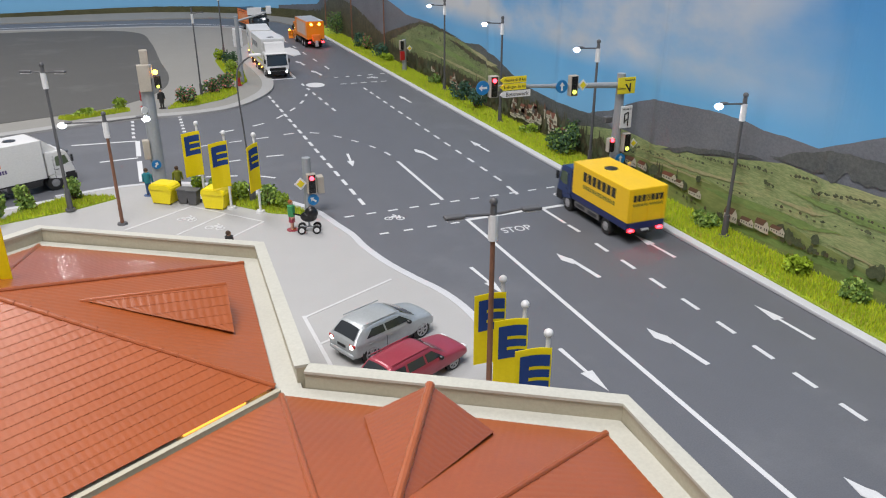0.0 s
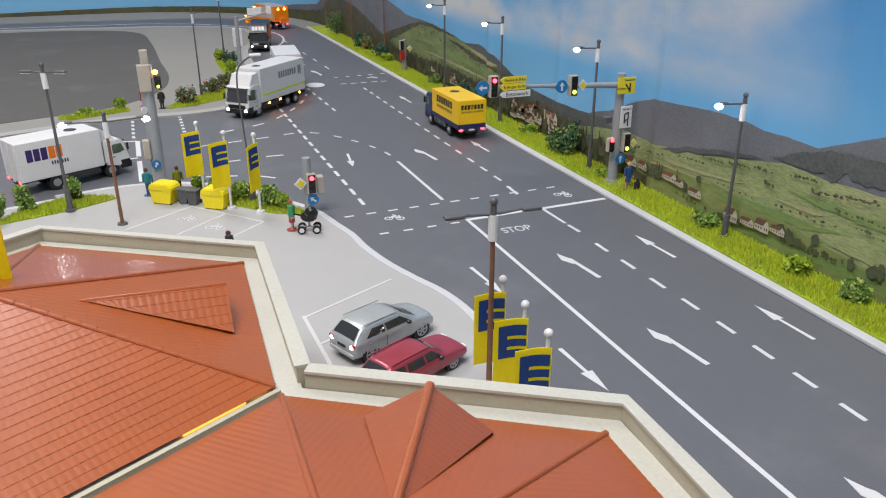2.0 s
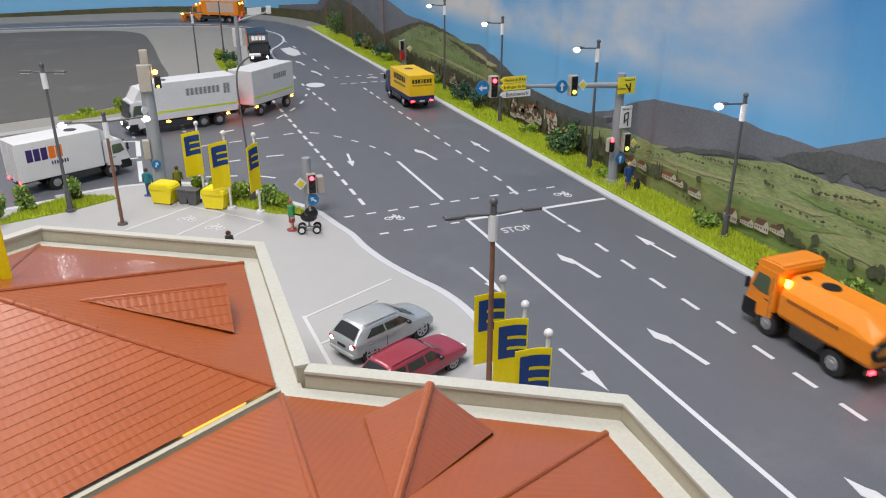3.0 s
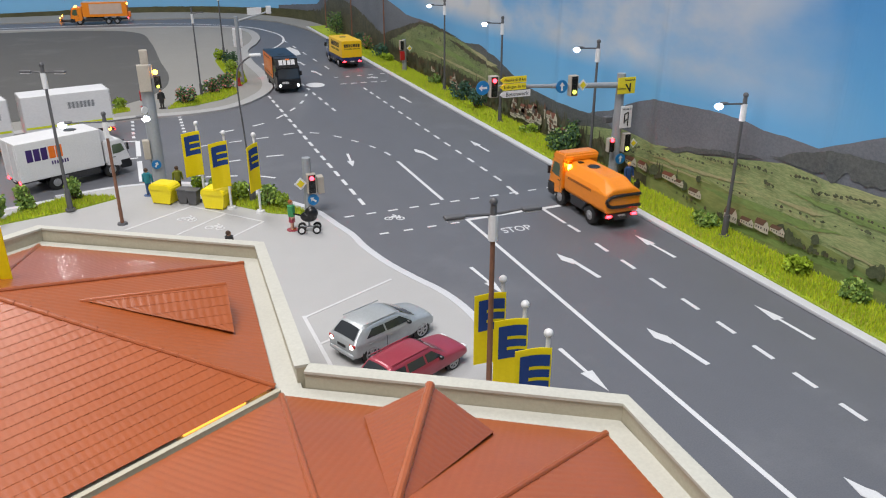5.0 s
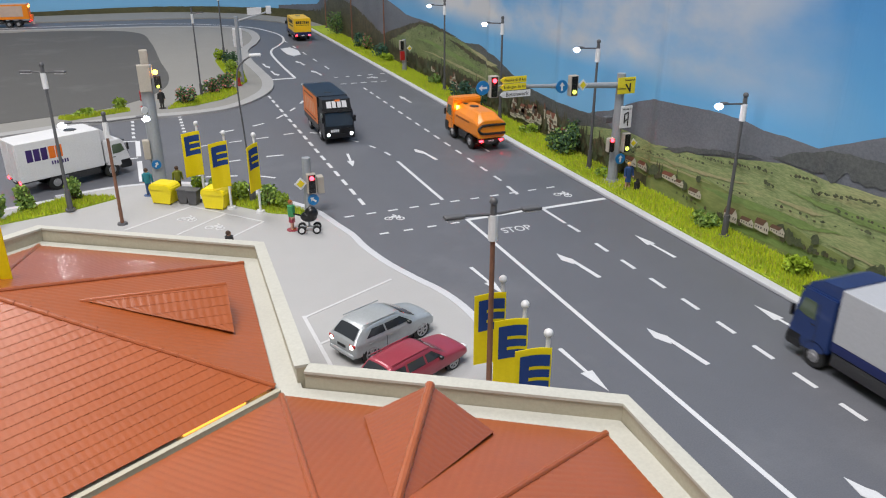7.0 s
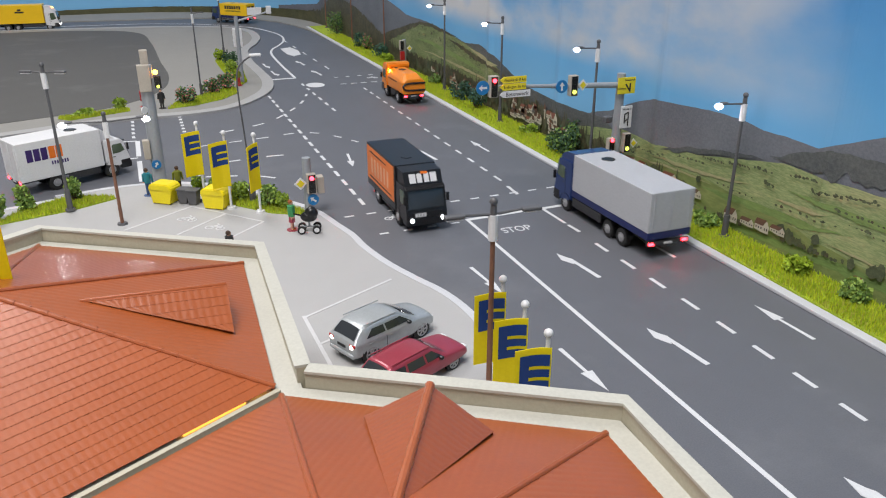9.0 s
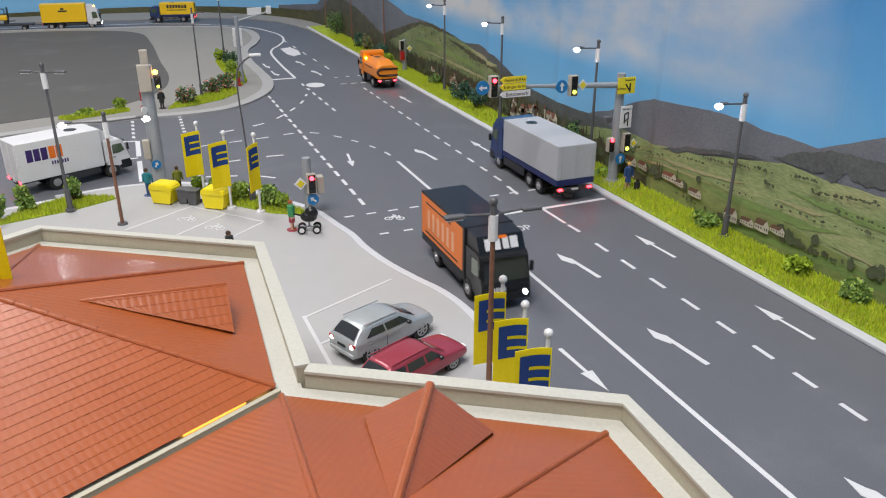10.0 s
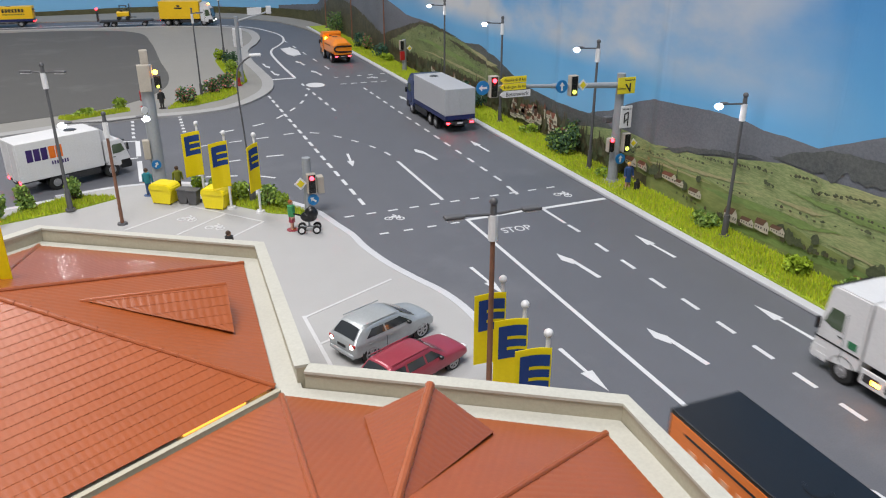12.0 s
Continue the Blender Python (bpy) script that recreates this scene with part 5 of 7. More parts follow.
for p, q in (((0.42, 4.2), (0.42, 5.1)), ((0.15, 4.4), (0.15, 5.0)), ((0.15, 4.5), (0.42, 4.7)), ((0.15, 5.0), (0.42, 5.1))):
    add_cyl(bm, (p[0], -0.535, p[1]), (q[0], -0.535, q[1]), 0.045, 0.045, 6)
part("lane_plan", bm, DARKPRINT, wb)
part("camera_box", box((-0.85, -0.1, 4.65), (0.55, 0.4, 0.4), 0.06), POSTGREY, gm, "small grey detector box")
signal_head(gm, -0.62, -0.35, 3.0, "red", h=1.15, s=0.9)
signal_head(gm, 0.55, -0.35, 3.05, "green", h=1.45)
diamond(gm, 1.12, -0.4, 2.95, 0.45)
disc_sign(gm, 0.1, -0.55, 2.03, 0.36, 0.0)
gm.matrix_world = at(28.65, 41.9)
bm = prism([(27.9, 40.6), (29.5, 41.2), (29.3, 42.7), (27.9, 42.6)], 0.2, 0.31)
tagged(part("mast_base_pavement", bm, PAVE), "small pale paved pad under the signal mast", "pavement", kind="structure")

sp = thing("signal_post", "short grey signal post with red light and signs", "traffic signal")
part("mast", cyl((0, 0, 0.16), (0, 0, 3.55), 0.28, 0.26, 16), STEEL, sp)
signal_head(sp, 0.15, -0.4, 2.05, "red", h=1.4)
part("side_signal", box((0.72, -0.1, 1.85), (0.42, 0.6, 1.05), 0.04), SIGBOX, sp, "beige signal case from the side")
diamond(sp, -0.5, -0.4, 2.1, 0.55)
disc_sign(sp, 0.18, -0.5, 1.05, 0.34, -0.9)
sp.matrix_world = at(8.42, 44.0)

lm = thing("signal_mast", "tall grey signal mast with beige cases seen from behind", "traffic signal")
part("mast", cyl((0, 0, 0.16), (0, 0, 7.5), 0.46, 0.4, 18), STEEL, lm)
part("signal_case", box((-0.05, -0.35, 7.3), (0.75, 0.5, 1.7), 0.05), SIGBOX, lm, "beige case seen from behind")
part("signal_case", box((0.1, 0.1, 8.4), (0.5, 0.45, 1.2), 0.05), SIGBOX, lm, "beige case seen from behind")
part("clamp", box((0.35, -0.3, 7.7), (0.3, 0.35, 0.9), 0.08), STEEL, lm)
signal_head(lm, 0.72, -0.25, 7.0, "green", case=BLACK, h=1.2, s=0.75)
part("amber_lamp", cyl((0.65, -0.45, 7.65), (0.65, -0.55, 7.65), 0.16, 0.14, 14), L_AMBER, lm, "glowing amber lamp")
part("signal_case", box((-0.55, -0.25, 2.65), (0.45, 0.45, 1.3), 0.05), SIGBOX, lm, "beige case seen from behind")
part("round_plate", cyl((-0.35, -0.5, 5.3), (-0.3, -0.56, 5.3), 0.24, 0.24, 18), OFFWHITE, lm)
disc_sign(lm, -0.1, -0.55, 1.65, 0.3, 0.5)
lm.matrix_world = at(0.2, 53.0)

im = thing("island_signal_mast", "grey signal mast with short arm on the island corner", "traffic signal")
part("mast", cyl((0, 0, 0.2), (0, 0, 7.2), 0.24, 0.2, 14), STEEL, im)
part("arm", cyl((0, 0, 6.7), (3.6, 0, 7.6), 0.12, 0.09, 10), STEEL, im)
part("board_back", box((2.0, 0.1, 7.65), (1.5, 0.08, 0.75), 0.02), OFFWHITE, im, "pale board seen from behind")
part("signal_case", box((3.5, 0, 7.75), (0.5, 0.4, 0.8), 0.05), OFFWHITE, im)
part("signal_case", box((0.0, 0.2, 5.0), (0.95, 0.5, 1.9), 0.05), OFFWHITE, im, "pale case seen from behind")
im.matrix_world = at(10.2, 86.5)

fp = thing("far_signal_post", "far grey signal post with a red light", "traffic signal")
part("mast", cyl((0, 0, 0.28), (0, 0, 3.9), 0.26, 0.22, 14), STEEL, fp)
signal_head(fp, -0.4, -0.3, 3.3, "off", h=1.2)
part("signal_case", box((-0.35, -0.3, 2.1), (0.5, 0.4, 1.0), 0.04), RED, fp, "dull red signal case")
diamond(fp, 0.55, -0.3, 2.9, 0.5)
fp.matrix_world = at(28.95, 86.5)


# ---- banners ----
def banner(x, y, high, rz, label, lean=0.0, wide=1.12, drop=2.85, base=0.16):
    t = thing("flag", label, "flag", "supermarket flags")
    part("pole", cyl((0, 0, base), (0, 0, high - 0.12), 0.08, 0.07, 12), WHITE, t, "white flag pole")
    part("foot", cyl((0, 0, base), (0, 0, base + 0.15), 0.3, 0.26, 16), WHITE, t)
    part("ball", ball((0, 0, high), 0.15), WHITE, t, "white ball finial")
    bm = bmesh.new()
    n = 9
    top = high - 0.45
    vs = []
    for i in range(n):
        k = i / (n - 1)
        px = 0.12 - k * wide
        py = -0.12 + 0.07 * math.sin(k * 4.2)
        vs.append([(px, py, top - 0.12 * k), (px, py, top - drop - 0.05 * k)])
    front = [[bm.verts.new((p[0], p[1] - 0.02, p[2])) for p in c] for c in vs]
    back = [[bm.verts.new((p[0], p[1] + 0.02, p[2])) for p in c] for c in vs]
    for a, b in ((front, 1), (back, -1)):
        for c, d in zip(a, a[1:]):
            bm.faces.new((c[0], d[0], d[1], c[1])[::b])
    loop_f = [c[0] for c in front] + [c[1] for c in front[::-1]]
    loop_b = [c[0] for c in back] + [c[1] for c in back[::-1]]
    for i in range(len(loop_f)):
        j = (i + 1) % len(loop_f)
        bm.faces.new((loop_f[i], loop_f[j], loop_b[j], loop_b[i]))
    bmesh.ops.recalc_face_normals(bm, faces=bm.faces)
    cl = part("cloth", bm, FLAGY, t, "yellow banner cloth")

    def patch(name, u0, u1, z0, z1, off, m):
        bm = bmesh.new()
        cols = []
        for k in np.linspace(u0, u1, 7):
            px, py = 0.12 - k * wide, -0.12 + 0.07 * math.sin(k * 4.2)
            for q in (0,):
                cols.append([bm.verts.new((px, py + s_ * (0.02 + off), z - 0.12 * k)) for s_ in (-1, 1) for z in (z0, z1)])
        for c, d in zip(cols, cols[1:]):
            bm.faces.new((c[0], d[0], d[1], c[1]))
            bm.faces.new((c[2], c[3], d[3], d[2]))
        part(name, bm, m, cl)
    patch("blue_field", 0.04, 0.86, top - 1.45, top - 0.22, 0.012, LOGOBLUE)
    for z in (top - 0.68, top - 1.08):
        patch("yellow_bar", 0.04, 0.6, z - 0.06, z + 0.06, 0.024, FLAGY)
    t.matrix_world = at(x, y, 0, rz)
    return t


banner(2.72, 49.2, 4.95, 4, "tall yellow banner with blue square on a white pole")
banner(4.03, 46.2, 4.95, 6, "tall yellow banner with blue square on a white pole")
banner(5.6, 44.85, 5.0, 40, "tall yellow banner with blue square, turned aside", wide=1.0)
banner(10.75, 21.75, 5.0, -20, "yellow banner with blue square beside the car park")
banner(10.6, 19.75, 5.0, -24, "yellow banner with blue square beside the car park")
banner(10.4, 17.8, 5.0, -24, "yellow banner with blue square beside the car park")


# ---- bins ----
def recycling_bin(x, y, rz):
    t = thing("recycling_container", "bright yellow lidded recycling container on the pavement", "container", "recycling containers")
    part("body", extrude_profile([(-0.62, 0.22), (0.62, 0.22), (0.78, 1.05), (-0.78, 1.05)], -0.5, 0.5), BINY, t)
    lid = bmesh.new()
    extrude_profile([(-0.82, 1.05), (0.82, 1.05), (0.8, 1.3), (0.6, 1.48), (-0.6, 1.48), (-0.8, 1.3)], -0.56, 0.56, lid)
    bmesh.ops.bevel(lid, geom=lid.edges[:], offset=0.06, segments=2, affect="EDGES")
    part("lid", lid, BINY, t, "rounded yellow lid")
    for sx in (-0.55, 0.55):
        for sy in (-0.4, 0.4):
            part("castor", cyl((sx, sy - 0.05, 0.24), (sx, sy + 0.05, 0.24), 0.09, 0.09, 10), BLACK, t)
    t.matrix_world = at(x, y, 0, rz)


recycling_bin(0.35, 48.95, -38)
recycling_bin(3.28, 46.8, -36)


def wheelie(x, y, rz):
    t = thing("wheeled_bin", "small dark grey wheeled bin with closed lid", "bin", "grey wheeled bins")
    part("body", extrude_profile([(-0.25, 0.2), (0.25, 0.2), (0.34, 1.05), (-0.34, 1.05)], -0.3, 0.3), POSTGREY, t)
    part("lid", box((0, 0, 1.1), (0.76, 0.7, 0.09), 0.03), POSTGREY, t)
    part("tyre", cyl((-0.3, 0.33, 0.27), (0.3, 0.33, 0.27), 0.12, 0.12, 10), RUBBER, t)
    t.matrix_world = at(x, y, 0, rz)


wheelie(1.45, 48.35, -30)
wheelie(1.98, 47.9, -30)


# ---- parked cars ----
def parked_car(name, label, m, long, wide, table, side_glass, front_glass, rear_glass, axles, wheel_r, lit, rails):
    """A moulded car, nose at +x. table rows: x, sill, belt, belt half-width, roof, roof half-width."""
    t = thing(name, label, "car")
    L, h = long / 2, wide / 2
    cols = [spline([(r[0], r[k], 0) for r in table], 0.05) for k in range(1, 6)]

    def values(x):
        return [float(np.interp(x, [q.x for q in c], [q.y for q in c])) for c in cols]

    def section(x):
        """Half of the cross-section at x, from the sill to the middle of the roof."""
        sill, belt, bw, roof, rw = values(x)
        pts = [(bw * 0.86, sill), (bw * 0.97, sill + 0.07), (bw * 1.0, sill + (belt - sill) * 0.5), (bw * 0.985, belt - 0.07), (bw * 0.95, belt), (rw + (bw * 0.95 - rw) * 0.12, roof - (roof - belt) * 0.12), (rw * 0.88, roof - 0.005), (rw * 0.5, roof + 0.025), (0.0, roof + 0.035)]
        return [Vector((a, b, 0)) for a, b in pts]

    def dense(x):
        S_ = section(x)
        out = []
        for a, b in zip(S_, S_[1:]):
            out += [a.lerp(b, k / 3) for k in range(3)]
        out.append(S_[-1])
        for _ in range(2):
            out = [out[0]] + [(p + q * 2 + r) / 4 for p, q, r in zip(out, out[1:], out[2:])] + [out[-1]]
        return out

    bm = bmesh.new()
    rings = []
    for x in np.linspace(-L, L, 64):
        d = dense(x)
        rings.append([bm.verts.new((x, q.x, q.y)) for q in d] + [bm.verts.new((x, -q.x, q.y)) for q in d[-2::-1]])
    for a, b in zip(rings, rings[1:]):
        for i in range(len(a) - 1):
            bm.faces.new((a[i], a[i + 1], b[i + 1], b[i]))
        bm.faces.new((a[-1], a[0], b[0], b[-1]))
    bm.faces.new(rings[0])
    bm.faces.new(rings[-1][::-1])
    bmesh.ops.recalc_face_normals(bm, faces=bm.faces)
    body = part("body", bm, m, t, "", True)

    def flank(x, z):
        d = [q for q in dense(x)]
        return float(np.interp(z, [q.y for q in d], [q.x for q in d]))

    def top(x, y):
        d = dense(x)[::-1]
        return float(np.interp(abs(y), [q.x for q in d], [q.y for q in d]))

    def sheet(name, grid, lift, material, label):
        """A thin shell over the body: rows of points, moved out by lift."""
        bm = bmesh.new()
        vs = [[bm.verts.new(Vector(q) + Vector(lift)) for q in row] for row in grid]
        for a, b in zip(vs, vs[1:]):
            for i in range(len(a) - 1):
                bm.faces.new((a[i], a[i + 1], b[i + 1], b[i]))
        bmesh.ops.recalc_face_normals(bm, faces=bm.faces)
        return part(name, bm, material, body, label, True)

    for s in (-1, 1):
        for x0, x1, u0, u1, z0, z1 in side_glass:
            rows = []
            for k in np.linspace(0, 1, 6):
                z = z0 + (z1 - z0) * k
                a, b = x0 + (u0 - x0) * k, x1 + (u1 - x1) * k
                rows.append([(x, s * flank(x, z), z) for x in np.linspace(a, b, 8)])
            sheet("side_window", rows, (0, s * 0.012, 0.004), GLASS, "dark side window")
        part("mirror", box((side_glass[-1][1] - 0.15, s * (h + 0.06), side_glass[-1][4] + 0.02), (0.16, 0.2, 0.14), 0.05), BLACK, body, "black door mirror")
        part("door_seam", box((side_glass[0][1] + 0.03, s * flank(side_glass[0][1], 0.7) + s * 0.002, 0.68), (0.02, 0.012, 0.5)), CHASSIS, body)
        for x0, x1, *_ in side_glass[:2]:
            part("door_handle", box((x0 + 0.18, s * (flank(x0, 0.86) + 0.012), 0.86), (0.2, 0.03, 0.045), 0.01), m, body)
        for x in axles:
            f = flank(x, wheel_r)
            part("wheel_arch", cyl((x, s * (f - 0.12), wheel_r + 0.03), (x, s * (f + 0.012), wheel_r + 0.03), wheel_r + 0.075, wheel_r + 0.06, 26), BLACK, body, "dark wheel arch")
            w = part("wheel", cyl((x, s * (f - 0.15), wheel_r), (x, s * (f + 0.03), wheel_r), wheel_r, wheel_r * 0.97, 26), RUBBER, t)
            part("rim", cyl((x, s * (f + 0.0), wheel_r), (x, s * (f + 0.036), wheel_r), wheel_r * 0.72, wheel_r * 0.7, 22), CHASSIS, w, "dark rim dish")
            bm = bmesh.new()
            for k in range(6):
                add_box(bm, (wheel_r * 0.36, 0, 0), (wheel_r * 0.66, 0.014, 0.07), 0.0, None)
                bmesh.ops.rotate(bm, cent=(0, 0, 0), matrix=Matrix.Rotation(math.pi / 3, 3, "Y"), verts=bm.verts)
            bmesh.ops.translate(bm, vec=(x, s * (f + 0.043), wheel_r), verts=bm.verts)
            part("spokes", bm, RIM, w, "silver spokes")
            bm = bmesh.new()
            ring = [Vector((wheel_r * 0.68 * math.cos(a), wheel_r * 0.68 * math.sin(a), 0)) for a in np.linspace(0, 2 * math.pi, 25)]
            ribbon(ring, 0.06, -0.008, 0.008, 0.5, bm)
            bmesh.ops.rotate(bm, cent=(0, 0, 0), matrix=Matrix.Rotation(math.pi / 2, 3, "X"), verts=bm.verts)
            bmesh.ops.translate(bm, vec=(x, s * (f + 0.043), wheel_r), verts=bm.verts)
            part("rim_ring", bm, RIM, w)
        zt = 0.92 if lit else 0.8
        part("tail_light", box((-L + 0.05, s * (values(-L + 0.05)[2] - 0.2), zt), (0.14, 0.34, 0.15), 0.05), RED, body, "red tail light")
        part("headlight", box((L - 0.08, s * (values(L - 0.08)[2] - 0.22), 0.66), (0.16, 0.32, 0.13), 0.05), OFFWHITE, body, "clear headlight")
        if lit:
            part("lit_lamp", cyl((-L - 0.015, s * (values(-L)[2] - 0.17), zt - 0.06), (-L - 0.035, s * (values(-L)[2] - 0.17), zt - 0.06), 0.1, 0.09, 14), LAMPREAR, body, "lit rear lamp")
        if rails:
            part("roof_rail", cyl((rear_glass[1] + 0.15, s * values(0)[4] * 0.93, values(0)[3] + 0.03), (front_glass[1] - 0.15, s * values(0)[4] * 0.93, values(0)[3] + 0.03), 0.025, 0.025, 8), m, body)
    for nm, (xa, xb, wa, wb), lift, lab in (("windscreen", front_glass, (0.012, 0, 0.014), "dark windscreen"), ("rear_window", rear_glass, (-0.014, 0, 0.012), "dark rear window")):
        rows = []
        for k in np.linspace(0, 1, 7):
            x, w = xa + (xb - xa) * k, wa + (wb - wa) * k
            rows.append([(x, y, top(x, y)) for y in np.linspace(-w, w, 9)])
        sheet(nm, rows, lift, GLASS, lab)
    part("rear_bumper", box((-L + 0.03, 0, 0.45), (0.18, wide * 0.84, 0.2), 0.08), m, body)
    part("front_bumper", box((L - 0.04, 0, 0.42), (0.16, wide * 0.74, 0.2), 0.07), m, body)
    part("number_plate", box((-L - 0.02, 0, 0.76), (0.03, 0.5, 0.12), 0.005), DARKPRINT, body, "plain dark plate")
    return t


LAMPREAR = glow("car_rear_lamp", (1.0, 0.75, 0.65), 7)
parked_car("silver_car", "silver off-road estate car with dark windows and lit rear lamps", SILVERCAR, 4.4, 1.86,
           [(-2.2, 0.42, 0.98, 0.80, 1.0, 0.70), (-2.12, 0.36, 1.0, 0.87, 1.06, 0.72), (-1.75, 0.33, 1.02, 0.91, 1.43, 0.68), (-1.5, 0.32, 1.03, 0.93, 1.53, 0.69), (-0.9, 0.32, 1.02, 0.93, 1.6, 0.71), (-0.1, 0.32, 1.0, 0.93, 1.59, 0.71), (0.35, 0.32, 1.0, 0.93, 1.5, 0.69), (1.15, 0.32, 0.99, 0.92, 1.1, 0.72), (1.4, 0.33, 0.95, 0.92, 1.03, 0.74), (1.95, 0.35, 0.82, 0.88, 0.92, 0.66), (2.12, 0.38, 0.7, 0.82, 0.8, 0.6), (2.2, 0.44, 0.62, 0.72, 0.66, 0.52)],
           [(-1.6, -0.62, -1.25, -0.68, 1.1, 1.4), (-0.54, 0.72, -0.6, 0.25, 1.09, 1.4)], (1.1, 0.42, 0.72, 0.6), (-2.08, -1.7, 0.66, 0.56), (-1.4, 1.38), 0.39, True, True).matrix_world = at(7.95, 27.2, 0.16, 23.5)
parked_car("wine_red_car", "wine-red estate car with dark windows parked on the plaza", WINE, 4.6, 1.76,
           [(-2.3, 0.44, 0.8, 0.74, 0.86, 0.64), (-2.2, 0.36, 0.86, 0.82, 0.96, 0.66), (-1.8, 0.32, 0.9, 0.86, 1.34, 0.62), (-1.5, 0.3, 0.9, 0.88, 1.4, 0.62), (-0.6, 0.3, 0.9, 0.88, 1.44, 0.63), (0.1, 0.3, 0.9, 0.88, 1.42, 0.62), (0.35, 0.3, 0.9, 0.88, 1.36, 0.61), (1.0, 0.3, 0.88, 0.87, 0.96, 0.66), (1.3, 0.31, 0.84, 0.87, 0.91, 0.68), (2.0, 0.34, 0.74, 0.83, 0.82, 0.62), (2.22, 0.38, 0.64, 0.78, 0.7, 0.58), (2.3, 0.44, 0.56, 0.68, 0.58, 0.5)],
           [(-1.85, -1.15, -1.6, -1.12, 0.96, 1.27), (-1.03, -0.16, -1.02, -0.2, 0.96, 1.28), (-0.06, 0.72, -0.1, 0.28, 0.96, 1.28)], (0.96, 0.4, 0.64, 0.52), (-2.14, -1.82, 0.58, 0.52), (-1.45, 1.42), 0.33, False, True).matrix_world = at(8.25, 24.2, 0.16, 25)
# ---- plants ----
def tuft_field(name, place, count, label, seed, tall=(0.25, 0.6)):
    """Static-grass fibres as thin upright blades, scattered by place(rng) -> x, y, z."""
    rng = random.Random(seed)
    verts, faces, mats = [], [], []
    for _ in range(count):
        x, y, z = place(rng)
        a, h, w = rng.uniform(0, 6.28), rng.uniform(*tall), rng.uniform(0.03, 0.06)
        lx, ly = rng.uniform(-0.25, 0.25) * h, rng.uniform(-0.25, 0.25) * h
        i = len(verts)
        verts += [((x - w * math.cos(a)) * S, (y - w * math.sin(a)) * S, z * S), ((x + w * math.cos(a)) * S, (y + w * math.sin(a)) * S, z * S), ((x + lx) * S, (y + ly) * S, (z + h) * S)]
        faces.append((i, i + 1, i + 2))
        mats.append(rng.choice((0, 0, 1, 1, 2)))
    me = bpy.data.meshes.new(name)
    me.from_pydata(verts, [], faces)
    for m in BLADES:
        me.materials.append(m)
    me.polygons.foreach_set("material_index", mats)
    return tagged(new(name, me), label, "grass", kind="stuff")


def east_place(rng):
    y = 8 + 112 * rng.random() ** 1.7
    return rng.uniform(27.5, 30.05), y, 0.25


def poly_place(pts):
    xs, ys = [p[0] for p in pts], [p[1] for p in pts]

    def f(rng):
        while True:
            x, y = rng.uniform(min(xs), max(xs)), rng.uniform(min(ys), max(ys))
            ins = False
            for (a, b), (c, d) in zip(pts, pts[1:] + pts[:1]):
                if (b > y) != (d > y) and x < (c - a) * (y - b) / (d - b) + a:
                    ins = not ins
            if ins:
                return x, y, 0.2
    return f


tuft_field("grass", east_place, 66000, "bright lime static grass along the kerb", 1, (0.1, 0.34))
for k, (n, pts) in enumerate(VERGES.items()):
    tuft_field("grass", poly_place(pts), 5000, "bright lime static grass patch", 10 + k, (0.12, 0.38))

LEAF = {}
for n, c in (("fresh", (0.30, 0.42, 0.08)), ("dark", (0.05, 0.11, 0.05)), ("mid", (0.16, 0.27, 0.06)), ("lime", (0.27, 0.38, 0.02)), ("blue", (0.05, 0.13, 0.11)), ("pink", (0.62, 0.22, 0.20)), ("wood", (0.09, 0.055, 0.03))):
    LEAF[n] = paint("foliage_" + n, c, 0.8, vary=0.35, scale=400)


def bush(x, y, r, h, tones, label, z=0.22, seed=0, count=620, flower=None, size=0.115):
    """A shrub: short branching stems and a ragged crown of small leaves round several clumps."""
    rng = random.Random(seed)
    t = thing("bush", label, "bush")
    bm = bmesh.new()
    for k in range(6):
        a = rng.uniform(0, 6.28)
        add_cyl(bm, (0, 0, 0), (r * 0.55 * math.cos(a), r * 0.55 * math.sin(a), h * rng.uniform(0.45, 0.85)), 0.06, 0.02, 6)
    part("stem", bm, LEAF["wood"], t)
    clumps = [(rng.uniform(-0.55, 0.55) * r, rng.uniform(-0.55, 0.55) * r, rng.uniform(0.3, 0.75) * h, rng.uniform(0.38, 0.6)) for _ in range(9)]
    verts, faces, mats = [], [], []
    for _ in range(count):
        cx, cy, cz, cr = rng.choice(clumps)
        d = Vector((rng.gauss(0, 1), rng.gauss(0, 1), rng.gauss(0, 1))).normalized() * rng.uniform(0.55, 1.08)
        c = Vector((cx + d.x * cr * r, cy + d.y * cr * r, max(0.04, cz + d.z * cr * h * 0.6)))
        q = Euler((rng.uniform(0, 6.28), rng.uniform(0, 6.28), rng.uniform(0, 6.28))).to_matrix()
        s = size * rng.uniform(0.6, 1.3)
        i = len(verts)
        for p in ((-0.5, -0.9, 0), (0.5, -0.7, 0.1), (0.65, 0.6, 0), (-0.4, 0.9, 0.12)):
            v = c + q @ (Vector(p) * s)
            verts.append((v.x * S, v.y * S, v.z * S))
        faces.append((i, i + 1, i + 2, i + 3))
        mats.append(rng.randrange(len(tones)) if not flower or rng.random() > 0.2 else len(tones))
    me = bpy.data.meshes.new("foliage")
    me.from_pydata(verts, [], faces)
    for n in tones:
        me.materials.append(LEAF[n])
    if flower:
        me.materials.append(LEAF[flower])
    me.polygons.foreach_set("material_index", mats)
    f = new("foliage", me)
    f.parent = t
    t.matrix_world = at(x, y, z)
    return t


